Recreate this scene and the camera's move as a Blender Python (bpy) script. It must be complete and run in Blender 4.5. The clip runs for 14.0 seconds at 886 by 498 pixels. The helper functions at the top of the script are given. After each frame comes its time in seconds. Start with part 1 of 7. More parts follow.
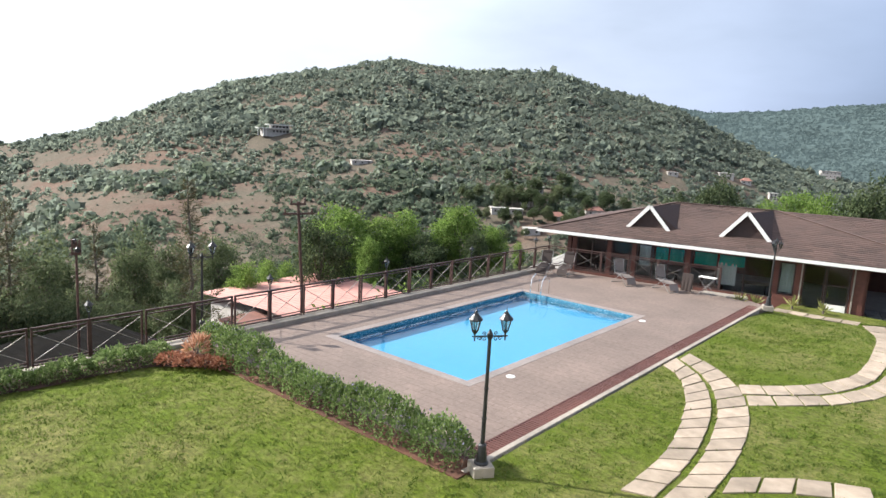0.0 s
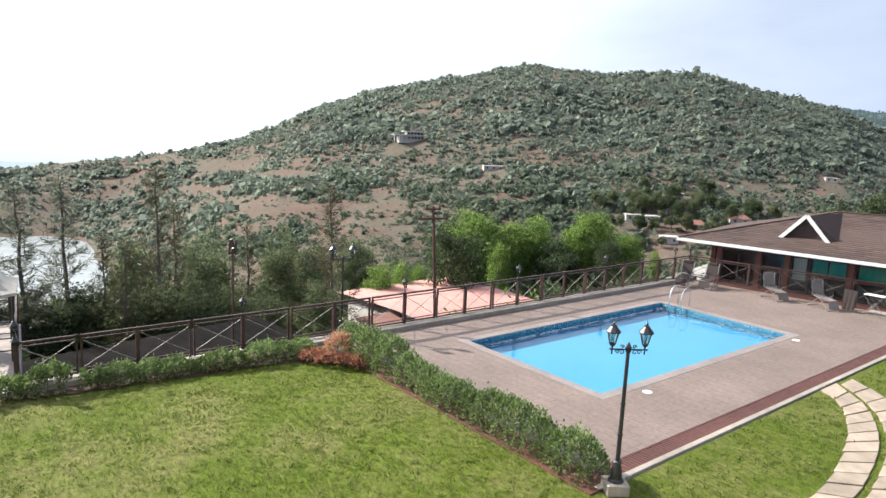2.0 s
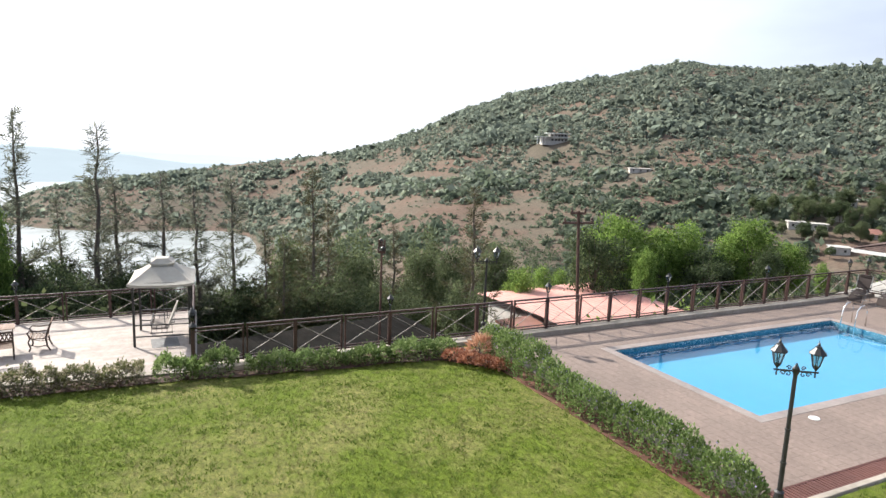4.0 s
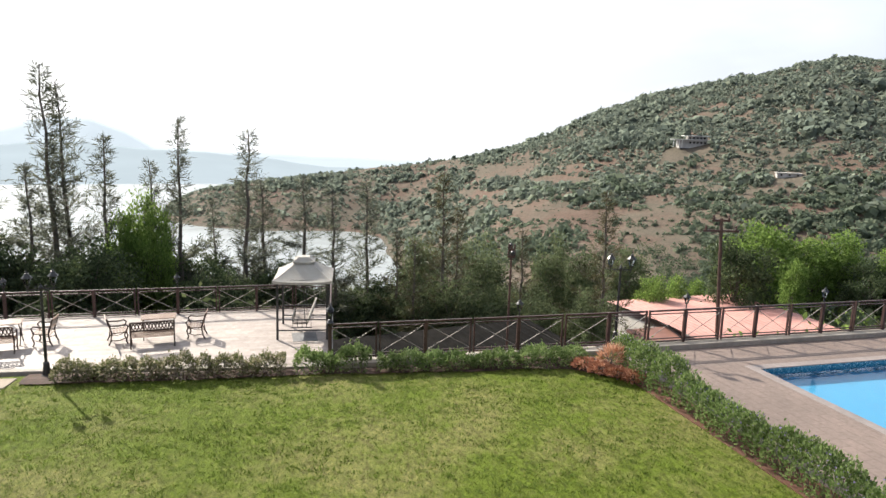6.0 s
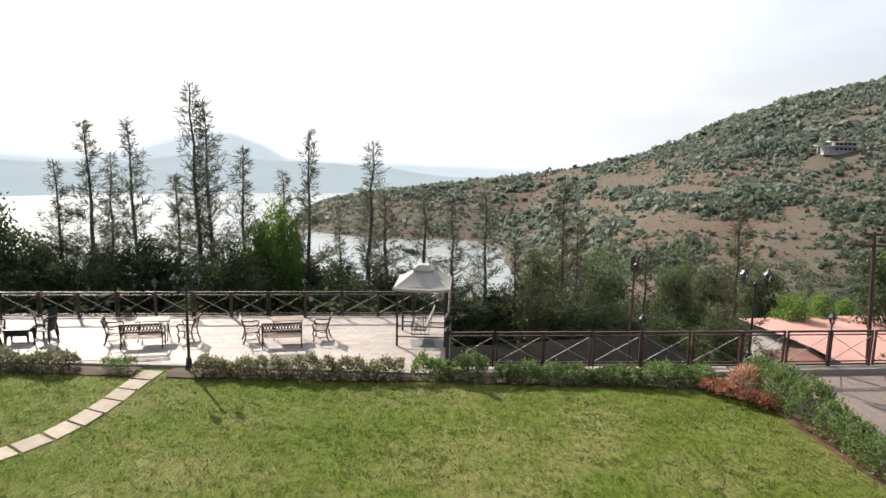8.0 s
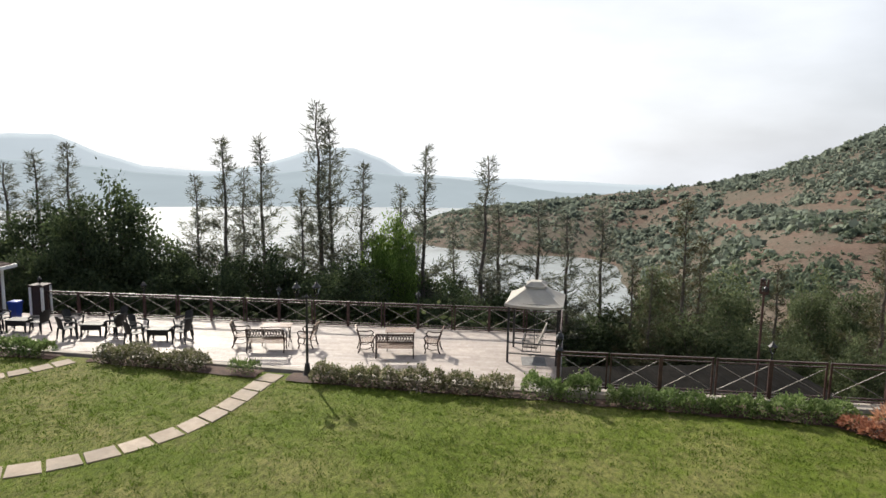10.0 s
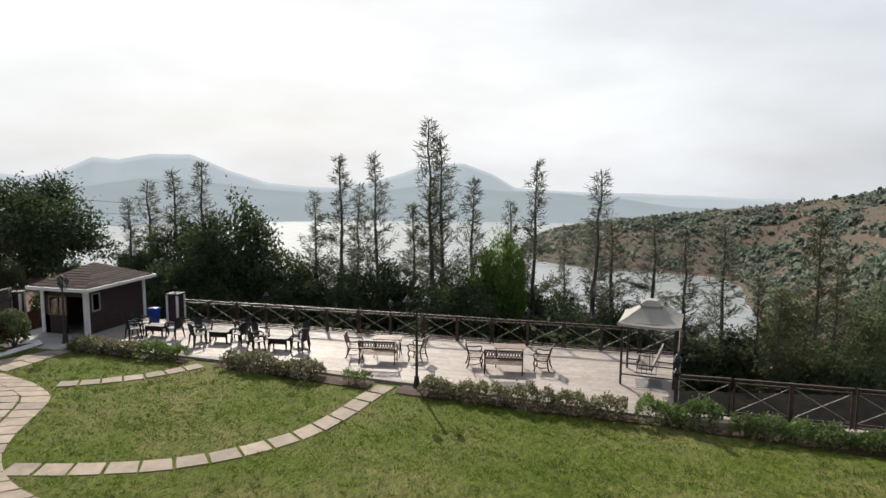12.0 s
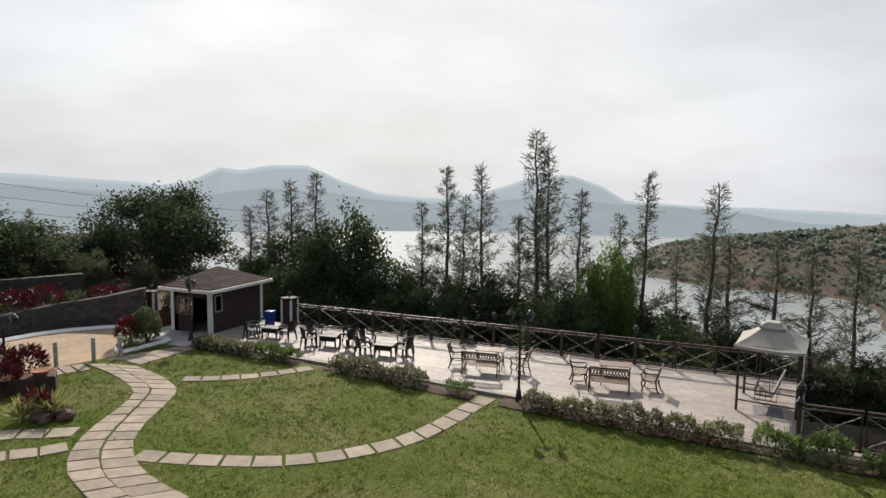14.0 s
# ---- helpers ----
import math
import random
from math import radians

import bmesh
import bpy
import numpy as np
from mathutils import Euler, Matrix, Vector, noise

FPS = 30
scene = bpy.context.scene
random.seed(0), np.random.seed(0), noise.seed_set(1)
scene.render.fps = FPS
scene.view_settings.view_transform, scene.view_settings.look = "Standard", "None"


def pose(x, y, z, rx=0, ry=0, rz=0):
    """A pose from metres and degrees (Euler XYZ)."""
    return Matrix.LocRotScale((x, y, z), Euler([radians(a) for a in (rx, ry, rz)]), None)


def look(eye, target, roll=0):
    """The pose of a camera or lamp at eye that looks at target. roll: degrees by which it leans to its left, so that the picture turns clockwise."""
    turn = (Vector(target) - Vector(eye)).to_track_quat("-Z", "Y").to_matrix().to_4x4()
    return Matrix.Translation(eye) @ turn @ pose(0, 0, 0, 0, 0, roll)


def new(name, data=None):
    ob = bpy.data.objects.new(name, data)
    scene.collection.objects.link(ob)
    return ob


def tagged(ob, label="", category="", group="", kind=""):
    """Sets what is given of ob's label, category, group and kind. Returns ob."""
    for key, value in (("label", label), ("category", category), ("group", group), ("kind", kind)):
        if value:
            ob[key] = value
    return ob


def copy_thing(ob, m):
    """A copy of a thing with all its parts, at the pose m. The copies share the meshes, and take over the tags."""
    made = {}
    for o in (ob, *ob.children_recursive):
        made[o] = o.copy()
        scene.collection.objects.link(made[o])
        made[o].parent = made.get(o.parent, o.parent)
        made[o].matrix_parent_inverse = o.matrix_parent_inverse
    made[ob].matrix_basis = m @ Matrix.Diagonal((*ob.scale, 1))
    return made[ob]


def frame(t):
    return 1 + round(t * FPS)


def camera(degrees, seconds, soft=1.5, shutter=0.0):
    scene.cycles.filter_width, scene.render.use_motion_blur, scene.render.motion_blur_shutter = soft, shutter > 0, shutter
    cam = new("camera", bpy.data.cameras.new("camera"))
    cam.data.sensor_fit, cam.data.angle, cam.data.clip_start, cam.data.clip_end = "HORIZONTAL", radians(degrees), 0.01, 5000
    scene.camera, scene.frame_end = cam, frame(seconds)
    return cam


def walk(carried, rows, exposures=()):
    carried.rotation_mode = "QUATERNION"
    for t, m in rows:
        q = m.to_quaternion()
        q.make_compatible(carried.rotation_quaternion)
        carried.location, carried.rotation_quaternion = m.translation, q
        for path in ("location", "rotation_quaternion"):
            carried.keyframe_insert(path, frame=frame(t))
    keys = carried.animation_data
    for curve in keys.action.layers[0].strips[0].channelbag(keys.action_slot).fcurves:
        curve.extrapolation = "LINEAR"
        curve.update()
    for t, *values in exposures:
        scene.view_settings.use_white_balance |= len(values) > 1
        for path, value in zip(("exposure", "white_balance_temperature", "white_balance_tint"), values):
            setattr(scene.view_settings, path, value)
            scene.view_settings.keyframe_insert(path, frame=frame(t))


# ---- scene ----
cam = camera(67.37, 14.0, soft=1.5)
# seconds, x, y, z, pitch, roll, yaw
ROWS = [
    (0, -0.000, -0.000, 6.300, -9.33, -3.22, 40.16),
    (0.5, -0.030, -0.011, 6.302, -9.27, -3.12, 42.41),
    (1, -0.051, -0.020, 6.305, -9.31, -2.98, 45.60),
    (1.5, -0.081, -0.037, 6.313, -9.35, -2.99, 48.14),
    (2, -0.117, -0.057, 6.319, -9.45, -2.72, 51.37),
    (2.5, -0.141, -0.076, 6.328, -9.44, -2.43, 54.26),
    (3, -0.160, -0.104, 6.338, -9.57, -2.37, 57.33),
    (5.5, -0.311, -0.249, 6.351, -9.90, -2.06, 71.85),
    (6, -0.337, -0.265, 6.349, -9.88, -1.88, 74.38),
    (6.5, -0.355, -0.266, 6.351, -9.81, -1.79, 76.90),
    (7, -0.376, -0.267, 6.350, -9.69, -1.78, 79.64),
    (7.5, -0.393, -0.264, 6.346, -9.56, -1.41, 82.18),
    (10, -0.453, -0.235, 6.339, -8.21, -1.09, 94.44),
    (10.5, -0.470, -0.233, 6.339, -8.01, -0.74, 97.32),
    (11, -0.494, -0.238, 6.338, -7.71, -0.39, 100.11),
    (11.5, -0.522, -0.242, 6.337, -7.39, -0.49, 101.88),
    (12, -0.541, -0.248, 6.339, -7.04, -0.43, 103.88),
    (12.5, -0.545, -0.248, 6.342, -6.79, -0.16, 105.82),
    (13, -0.538, -0.246, 6.344, -6.56, -0.64, 108.31),
    (13.5, -0.539, -0.246, 6.349, -6.35, -0.64, 110.80),
    (14, -0.549, -0.247, 6.348, -6.15, -0.73, 113.02),
]
walk(cam, [(t, pose(x, y, z, 90 + p, r, w)) for t, x, y, z, p, r, w in ROWS],
     exposures=[(0, 1.04, 6150, 10), (3, 1.08, 6200, 10), (5.5, 0.93, 6420, 10), (7.5, 0.73, 6500, 10), (10, 0.40, 6500, 10), (12, 0.10, 6500, 10), (14, -0.06, 6500, 10)])

# ---- world, sun ----
SUN_AZ, SUN_EL = 118.0, 34.0          # azimuth counted from +y towards -x
world = bpy.data.worlds.new("sky")
scene.world = world
world.use_nodes = True
wn = world.node_tree
sky = wn.nodes.new("ShaderNodeTexSky")
sky.sky_type = "NISHITA"
sky.sun_disc = False
sky.sun_elevation, sky.sun_rotation = radians(SUN_EL), radians(-SUN_AZ)
sky.air_density, sky.dust_density, sky.ozone_density = 1.0, 1.6, 1.0
wn.nodes["Background"].inputs["Strength"].default_value = 0.10
# thin white haze and cloud over the blue, thickest towards the horizon
tc = wn.nodes.new("ShaderNodeTexCoord")
sep = wn.nodes.new("ShaderNodeSeparateXYZ")
wn.links.new(tc.outputs["Generated"], sep.inputs["Vector"])
hz = wn.nodes.new("ShaderNodeValToRGB")
hz.color_ramp.elements[0].position, hz.color_ramp.elements[0].color = 0.0, (1.0, 1.0, 1.0, 1)
hz.color_ramp.elements[1].position, hz.color_ramp.elements[1].color = 0.6, (0.66, 0.66, 0.66, 1)
wn.links.new(sep.outputs["Z"], hz.inputs["Fac"])
cl = wn.nodes.new("ShaderNodeTexNoise")
cl.inputs["Scale"].default_value, cl.inputs["Detail"].default_value = 2.6, 6.0
sq = wn.nodes.new("ShaderNodeMapping")
sq.inputs["Scale"].default_value = (1.0, 1.0, 3.0)
wn.links.new(tc.outputs["Generated"], sq.inputs["Vector"])
wn.links.new(sq.outputs["Vector"], cl.inputs["Vector"])
cr = wn.nodes.new("ShaderNodeValToRGB")
cr.color_ramp.elements[0].position, cr.color_ramp.elements[0].color = 0.38, (0.95, 0.95, 0.95, 1)
cr.color_ramp.elements[1].position, cr.color_ramp.elements[1].color = 0.7, (1.0, 1.0, 1.0, 1)
wn.links.new(cl.outputs["Fac"], cr.inputs["Fac"])
hm = wn.nodes.new("ShaderNodeMix")
hm.data_type, hm.blend_type = "RGBA", "MULTIPLY"
hm.inputs["Factor"].default_value = 1.0
wn.links.new(hz.outputs["Color"], hm.inputs["A"])
wn.links.new(cr.outputs["Color"], hm.inputs["B"])
mx = wn.nodes.new("ShaderNodeMix")
mx.data_type, mx.blend_type = "RGBA", "MIX"
wn.links.new(hm.outputs["Result"], mx.inputs["Factor"])
wn.links.new(sky.outputs["Color"], mx.inputs["A"])
# the haze is bluer away from the sun, bright and warm on the sun's side
HAZE_FAR, HAZE_SUN = (1.75, 2.2, 3.25), (9.3, 9.45, 9.55)
dt = wn.nodes.new("ShaderNodeVectorMath")
dt.operation = "DOT_PRODUCT"
wn.links.new(tc.outputs["Generated"], dt.inputs[0])
dt.inputs[1].default_value = (-math.sin(radians(SUN_AZ)) * 0.83, math.cos(radians(SUN_AZ)) * 0.83, 0.56)
gr = wn.nodes.new("ShaderNodeMapRange")
gr.inputs["From Min"].default_value, gr.inputs["From Max"].default_value = -0.3, 0.95
wn.links.new(dt.outputs["Value"], gr.inputs["Value"])
hc = wn.nodes.new("ShaderNodeMix")
hc.data_type, hc.blend_type = "RGBA", "MIX"
hc.inputs["A"].default_value, hc.inputs["B"].default_value = (*HAZE_FAR, 1), (*HAZE_SUN, 1)
wn.links.new(gr.outputs["Result"], hc.inputs["Factor"])
cv = wn.nodes.new("ShaderNodeMapRange")
cv.inputs["From Min"].default_value, cv.inputs["From Max"].default_value = 0.35, 0.68
cv.inputs["To Min"].default_value, cv.inputs["To Max"].default_value = 0.84, 1.10
wn.links.new(cl.outputs["Fac"], cv.inputs["Value"])
hv = wn.nodes.new("ShaderNodeVectorMath")
hv.operation = "SCALE"
wn.links.new(hc.outputs["Result"], hv.inputs[0])
wn.links.new(cv.outputs["Result"], hv.inputs["Scale"])
wn.links.new(hv.outputs["Vector"], mx.inputs["B"])
wn.links.new(mx.outputs["Result"], wn.nodes["Background"].inputs["Color"])
sun_data = bpy.data.lights.new("sun", "SUN")
sun_data.energy, sun_data.angle, sun_data.color = 5.0, radians(0.6), (1.0, 0.93, 0.82)
sun = new("sun", sun_data)
sun_dir = Vector((-math.sin(radians(SUN_AZ)) * math.cos(radians(SUN_EL)),
                  math.cos(radians(SUN_AZ)) * math.cos(radians(SUN_EL)), math.sin(radians(SUN_EL))))
sun.matrix_world = look(sun_dir * 60, (0, 0, 0))

# ---- materials ----


def nodes_of(name):
    m = bpy.data.materials.new(name)
    m.use_nodes = True
    return m, m.node_tree.nodes, m.node_tree.links, m.node_tree.nodes["Principled BSDF"]


def noise_node(n, l, scale, detail=4.0, rough=0.6, vec=None):
    t = n.new("ShaderNodeTexNoise")
    t.inputs["Scale"].default_value = scale
    t.inputs["Detail"].default_value = detail
    t.inputs["Roughness"].default_value = rough
    if vec is not None:
        l.new(vec, t.inputs["Vector"])
    return t


def ramp_node(n, l, fac, stops):
    r = n.new("ShaderNodeValToRGB")
    e = r.color_ramp.elements
    while len(e) < len(stops):
        e.new(0.5)
    for k, (p, c) in enumerate(stops):
        e[k].position, e[k].color = p, (*c, 1)
    l.new(fac, r.inputs["Fac"])
    return r


def mix_node(n, l, kind, fac, a, b):
    m = n.new("ShaderNodeMix")
    m.data_type, m.blend_type = "RGBA", kind
    for sock, v in ((m.inputs["Factor"], fac), (m.inputs["A"], a), (m.inputs["B"], b)):
        if hasattr(v, "links"):
            l.new(v, sock)
        else:
            sock.default_value = v if not isinstance(v, tuple) else (*v, 1)
    return m.outputs["Result"]


def surf(name, c1, c2, scale=8.0, rough=0.7, bump=0.15, bscale=40.0, metal=0.0, big=0.6, vary=0.25, rand=0.0, spec=0.5, island=False, dist=0.02):
    """A plain worn surface: colour grain between c1 and c2, large stains, fine relief; rand: variation from piece to piece."""
    m, n, l, p = nodes_of(name)
    pos = n.new("ShaderNodeNewGeometry").outputs["Position"]
    a = noise_node(n, l, scale, 6, 0.65, pos)
    col = ramp_node(n, l, a.outputs["Fac"], [(0.3, c1), (0.7, c2)]).outputs["Color"]
    b = noise_node(n, l, big, 3, 0.6, pos)
    stain = ramp_node(n, l, b.outputs["Fac"], [(0.3, (1 - vary,) * 3), (0.7, (1 + vary * 0.4,) * 3)]).outputs["Color"]
    col = mix_node(n, l, "MULTIPLY", 1.0, col, stain)
    if rand:
        if island:
            r = n.new("ShaderNodeNewGeometry").outputs["Random Per Island"]
        else:
            r = n.new("ShaderNodeObjectInfo").outputs["Random"]
        rr = ramp_node(n, l, r, [(0, (1 - rand,) * 3), (1, (1 + rand,) * 3)]).outputs["Color"]
        col = mix_node(n, l, "MULTIPLY", 1.0, col, rr)
    l.new(col, p.inputs["Base Color"])
    p.inputs["Metallic"].default_value = metal
    p.inputs["Specular IOR Level"].default_value = spec
    rg = ramp_node(n, l, b.outputs["Fac"], [(0.3, (max(0, rough - 0.08),) * 3), (0.7, (min(1, rough + 0.08),) * 3)]).outputs["Color"]
    l.new(rg, p.inputs["Roughness"])
    if bump:
        f = noise_node(n, l, bscale, 4, 0.6, pos)
        k = n.new("ShaderNodeBump")
        k.inputs["Strength"].default_value, k.inputs["Distance"].default_value = bump, dist
        l.new(f.outputs["Fac"], k.inputs["Height"])
        l.new(k.outputs["Normal"], p.inputs["Normal"])
    return m


def leaf(name, c1, c2, c3=None, glow=0.35, rough=0.55, patch=0.5, lo=0.7, hi=1.2):
    """Leaves: colour from leaf to leaf, part of the light passes through."""
    m, n, l, p = nodes_of(name)
    g = n.new("ShaderNodeNewGeometry")
    stops = [(0.0, c1), (0.6, c2), (1.0, c3 or c2)]
    col = ramp_node(n, l, g.outputs["Random Per Island"], stops).outputs["Color"]
    big = noise_node(n, l, patch, 3, 0.6, g.outputs["Position"])
    sh = ramp_node(n, l, big.outputs["Fac"], [(0.3, (lo,) * 3), (0.7, (hi,) * 3)]).outputs["Color"]
    col = mix_node(n, l, "MULTIPLY", 1.0, col, sh)
    l.new(col, p.inputs["Base Color"])
    p.inputs["Roughness"].default_value = rough
    p.inputs["Specular IOR Level"].default_value = 0.3
    tr = n.new("ShaderNodeBsdfTranslucent")
    l.new(col, tr.inputs["Color"])
    ms = n.new("ShaderNodeMixShader")
    ms.inputs[0].default_value = glow
    l.new(p.outputs[0], ms.inputs[1])
    l.new(tr.outputs[0], ms.inputs[2])
    l.new(ms.outputs[0], n["Material Output"].inputs["Surface"])
    return m


def glass(name, tint=(0.8, 0.85, 0.85), rough=0.02, ior=1.5, wave=0.0):
    """A clear sheet: light passes through, tinted, and mirrors by Fresnel."""
    m, n, l, p = nodes_of(name)
    tr, gl = n.new("ShaderNodeBsdfTransparent"), n.new("ShaderNodeBsdfGlossy")
    tr.inputs["Color"].default_value = (*tint, 1)
    gl.inputs["Roughness"].default_value = rough
    fr, ms = n.new("ShaderNodeFresnel"), n.new("ShaderNodeMixShader")
    fr.inputs["IOR"].default_value = ior
    if wave:
        pos = n.new("ShaderNodeNewGeometry").outputs["Position"]
        k = n.new("ShaderNodeBump")
        k.inputs["Strength"].default_value, k.inputs["Distance"].default_value = wave, 0.05
        l.new(noise_node(n, l, 1.6, 3, 0.5, pos).outputs["Fac"], k.inputs["Height"])
        l.new(k.outputs["Normal"], gl.inputs["Normal"])
        l.new(k.outputs["Normal"], fr.inputs["Normal"])
    l.new(fr.outputs[0], ms.inputs[0])
    l.new(tr.outputs[0], ms.inputs[1])
    l.new(gl.outputs[0], ms.inputs[2])
    l.new(ms.outputs[0], n["Material Output"].inputs["Surface"])
    return m


M_IRON = surf("black_iron", (0.012, 0.012, 0.013), (0.03, 0.03, 0.032), 14, 0.42, 0.1, 60)
M_RAIL = surf("brown_painted_steel", (0.038, 0.017, 0.014), (0.062, 0.028, 0.022), 10, 0.5, 0.1, 60)
M_RAILWIRE = surf("galvanised_bar", (0.20, 0.175, 0.155), (0.29, 0.26, 0.24), 12, 0.5, 0.05, 60, metal=0.4)
M_DECK = None
M_KERB = surf("pale_stone_kerb", (0.27, 0.235, 0.195), (0.38, 0.335, 0.285), 5, 0.8, 0.25, 30)
M_SLAB = surf("sandstone_slab", (0.27, 0.215, 0.16), (0.40, 0.325, 0.25), 3, 0.85, 0.3, 25, rand=0.2, big=1.2)
M_GRATE = surf("rust_red_grating", (0.085, 0.032, 0.026), (0.13, 0.055, 0.045), 8, 0.7, 0.2, 50)
M_WHITE = surf("white_paint", (0.74, 0.73, 0.70), (0.82, 0.81, 0.78), 5, 0.55, 0.08, 40, vary=0.12)
M_WALLBROWN = surf("red_brown_wall_paint", (0.10, 0.035, 0.025), (0.14, 0.05, 0.036), 4, 0.7, 0.2, 40)
M_HUT = surf("dark_brown_boards", (0.032, 0.018, 0.016), (0.052, 0.028, 0.024), 5, 0.7, 0.2, 30)
M_SHINGLE = surf("brown_shingle", (0.056, 0.034, 0.028), (0.098, 0.062, 0.051), 14, 0.9, 0.35, 60, rand=0.28, island=True, vary=0.2)
M_SHINGLE_HUT = surf("grey_brown_shingle", (0.065, 0.046, 0.04), (0.11, 0.078, 0.068), 14, 0.95, 0.35, 60, rand=0.28, island=True, vary=0.2, spec=0.2)
# Near-black that stands in for unlit insides: ceiling, drain and far windows.
M_DARK = surf("unlit_inside_black", (0.02, 0.018, 0.016), (0.04, 0.035, 0.03), 3, 0.8, 0.05, 20)
M_TEAL = leaf("teal_blind", (0.01, 0.50, 0.40), (0.02, 0.58, 0.47), None, 0.5)
M_CURTAIN = surf("white_blind", (0.62, 0.62, 0.60), (0.7, 0.7, 0.68), 3, 0.8, 0.1, 30)
M_GLASS = glass("window_glass", (0.86, 0.9, 0.9), 0.02, 1.38)
M_LANTERN = glass("lantern_glass", (0.70, 0.73, 0.71), 0.08, 1.5)
M_CHROME = surf("polished_steel", (0.75, 0.75, 0.75), (0.8, 0.8, 0.8), 4, 0.12, 0.0, metal=1.0, vary=0.05)
M_MESHFAB = surf("taupe_sling_fabric", (0.19, 0.16, 0.145), (0.25, 0.215, 0.19), 30, 0.8, 0.2, 200)
M_MESHDARK = surf("brown_sling_fabric", (0.024, 0.015, 0.013), (0.04, 0.026, 0.022), 30, 0.8, 0.2, 200)
M_FRAMEGREY = surf("grey_tube", (0.25, 0.25, 0.25), (0.34, 0.34, 0.34), 10, 0.4, 0.0, metal=0.5)
M_BLACKPLASTIC = surf("black_plastic", (0.012, 0.013, 0.013), (0.022, 0.023, 0.023), 8, 0.6, 0.05, 50, spec=0.3)
M_BLUE = surf("blue_plastic", (0.015, 0.05, 0.32), (0.02, 0.07, 0.40), 5, 0.4, 0.05, 40)
M_BENCHWOOD = surf("varnished_slat_wood", (0.16, 0.095, 0.06), (0.25, 0.16, 0.11), 9, 0.55, 0.15, 60, rand=0.12)
M_BRONZE = surf("bronze_cast_iron", (0.035, 0.02, 0.014), (0.06, 0.036, 0.025), 14, 0.5, 0.2, 60, metal=0.2)
M_CANVAS = surf("cream_canvas", (0.37, 0.345, 0.30), (0.45, 0.42, 0.37), 4, 0.85, 0.2, 60)
M_BARK = surf("grey_bark", (0.09, 0.075, 0.06), (0.17, 0.14, 0.115), 8, 0.9, 0.6, 20)
M_SOIL = surf("red_soil", (0.08, 0.034, 0.02), (0.145, 0.063, 0.036), 6, 0.95, 0.5, 20)
M_DARKSOIL = surf("dark_soil", (0.04, 0.022, 0.015), (0.085, 0.042, 0.027), 6, 0.95, 0.5, 20)
M_PINK = surf("pink_sheet_roof", (0.43, 0.20, 0.165), (0.52, 0.27, 0.225), 2, 0.65, 0.1, 30, vary=0.2)
M_RUST = surf("rust_steel_pole", (0.06, 0.03, 0.022), (0.10, 0.05, 0.036), 8, 0.7, 0.2, 40)
M_ROCK = surf("brown_rock", (0.07, 0.042, 0.03), (0.15, 0.095, 0.07), 6, 0.9, 0.5, 20, rand=0.25, island=True)
M_DARKWALL = surf("dark_weathered_wall", (0.035, 0.035, 0.03), (0.07, 0.068, 0.06), 4, 0.9, 0.3, 20)
# Near-black so that the added shed reads as the dark strip below the railing.
M_DARKROOF = surf("black_roof_sheet", (0.004, 0.004, 0.0035), (0.016, 0.014, 0.012), 1.3, 0.95, 0.4, 12, spec=0.05, vary=0.6, big=0.5)
M_STONE = surf("rubble_stone", (0.06, 0.053, 0.047), (0.15, 0.13, 0.11), 5, 0.9, 0.5, 20, rand=0.3, island=True)
M_MORTAR = surf("grey_mortar", (0.09, 0.085, 0.078), (0.13, 0.122, 0.11), 8, 0.95, 0.3, 40)
M_SAND = surf("compacted_sand", (0.36, 0.25, 0.16), (0.50, 0.37, 0.25), 4, 0.95, 0.35, 60)
M_CONCRETE = surf("grey_concrete", (0.30, 0.29, 0.27), (0.42, 0.41, 0.38), 4, 0.85, 0.2, 40)
M_TERRACOTTA = surf("terracotta", (0.30, 0.11, 0.06), (0.40, 0.17, 0.10), 6, 0.8, 0.15, 40)
M_PLANKTILE = surf("wood_look_tile", (0.31, 0.26, 0.228), (0.42, 0.365, 0.325), 5, 0.62, 0.06, 60, rand=0.11, island=True, big=0.5, vary=0.12, spec=0.3)
M_PLANKPIECE = surf("wood_look_tile_piece", (0.31, 0.26, 0.228), (0.42, 0.365, 0.325), 5, 0.62, 0.06, 60, rand=0.11, big=0.5, vary=0.12, spec=0.3)
M_FLAGDARK = surf("dark_flagstone", (0.10, 0.10, 0.10), (0.18, 0.18, 0.18), 5, 0.7, 0.3, 30, rand=0.25, island=True)
M_ROOFTILE_RED = surf("red_roof_tile", (0.25, 0.115, 0.085), (0.34, 0.17, 0.13), 2, 0.8, 0.2, 10)
M_HOUSE = surf("pale_plaster", (0.42, 0.39, 0.36), (0.54, 0.51, 0.47), 1, 0.8, 0.1, 8)
L_GRASS = leaf("grass_blades", (0.093, 0.138, 0.014), (0.138, 0.18, 0.02), (0.218, 0.225, 0.052), 0.3, 0.75, 7.0, 0.5, 1.2)
L_TUFT = leaf("shade_dark_tuft_blades", (0.08, 0.128, 0.02), (0.11, 0.163, 0.028), (0.155, 0.205, 0.038), 0.5, 0.85)
L_HEDGE = leaf("hedge_leaves", (0.085, 0.14, 0.035), (0.165, 0.23, 0.078), (0.28, 0.34, 0.145), 0.4, 0.7)
L_FLOWER = leaf("variegated_leaves", (0.10, 0.125, 0.045), (0.21, 0.205, 0.105), (0.48, 0.42, 0.33), 0.35)
L_LILAC = leaf("lilac_flowers", (0.20, 0.17, 0.30), (0.28, 0.25, 0.38), None, 0.3)
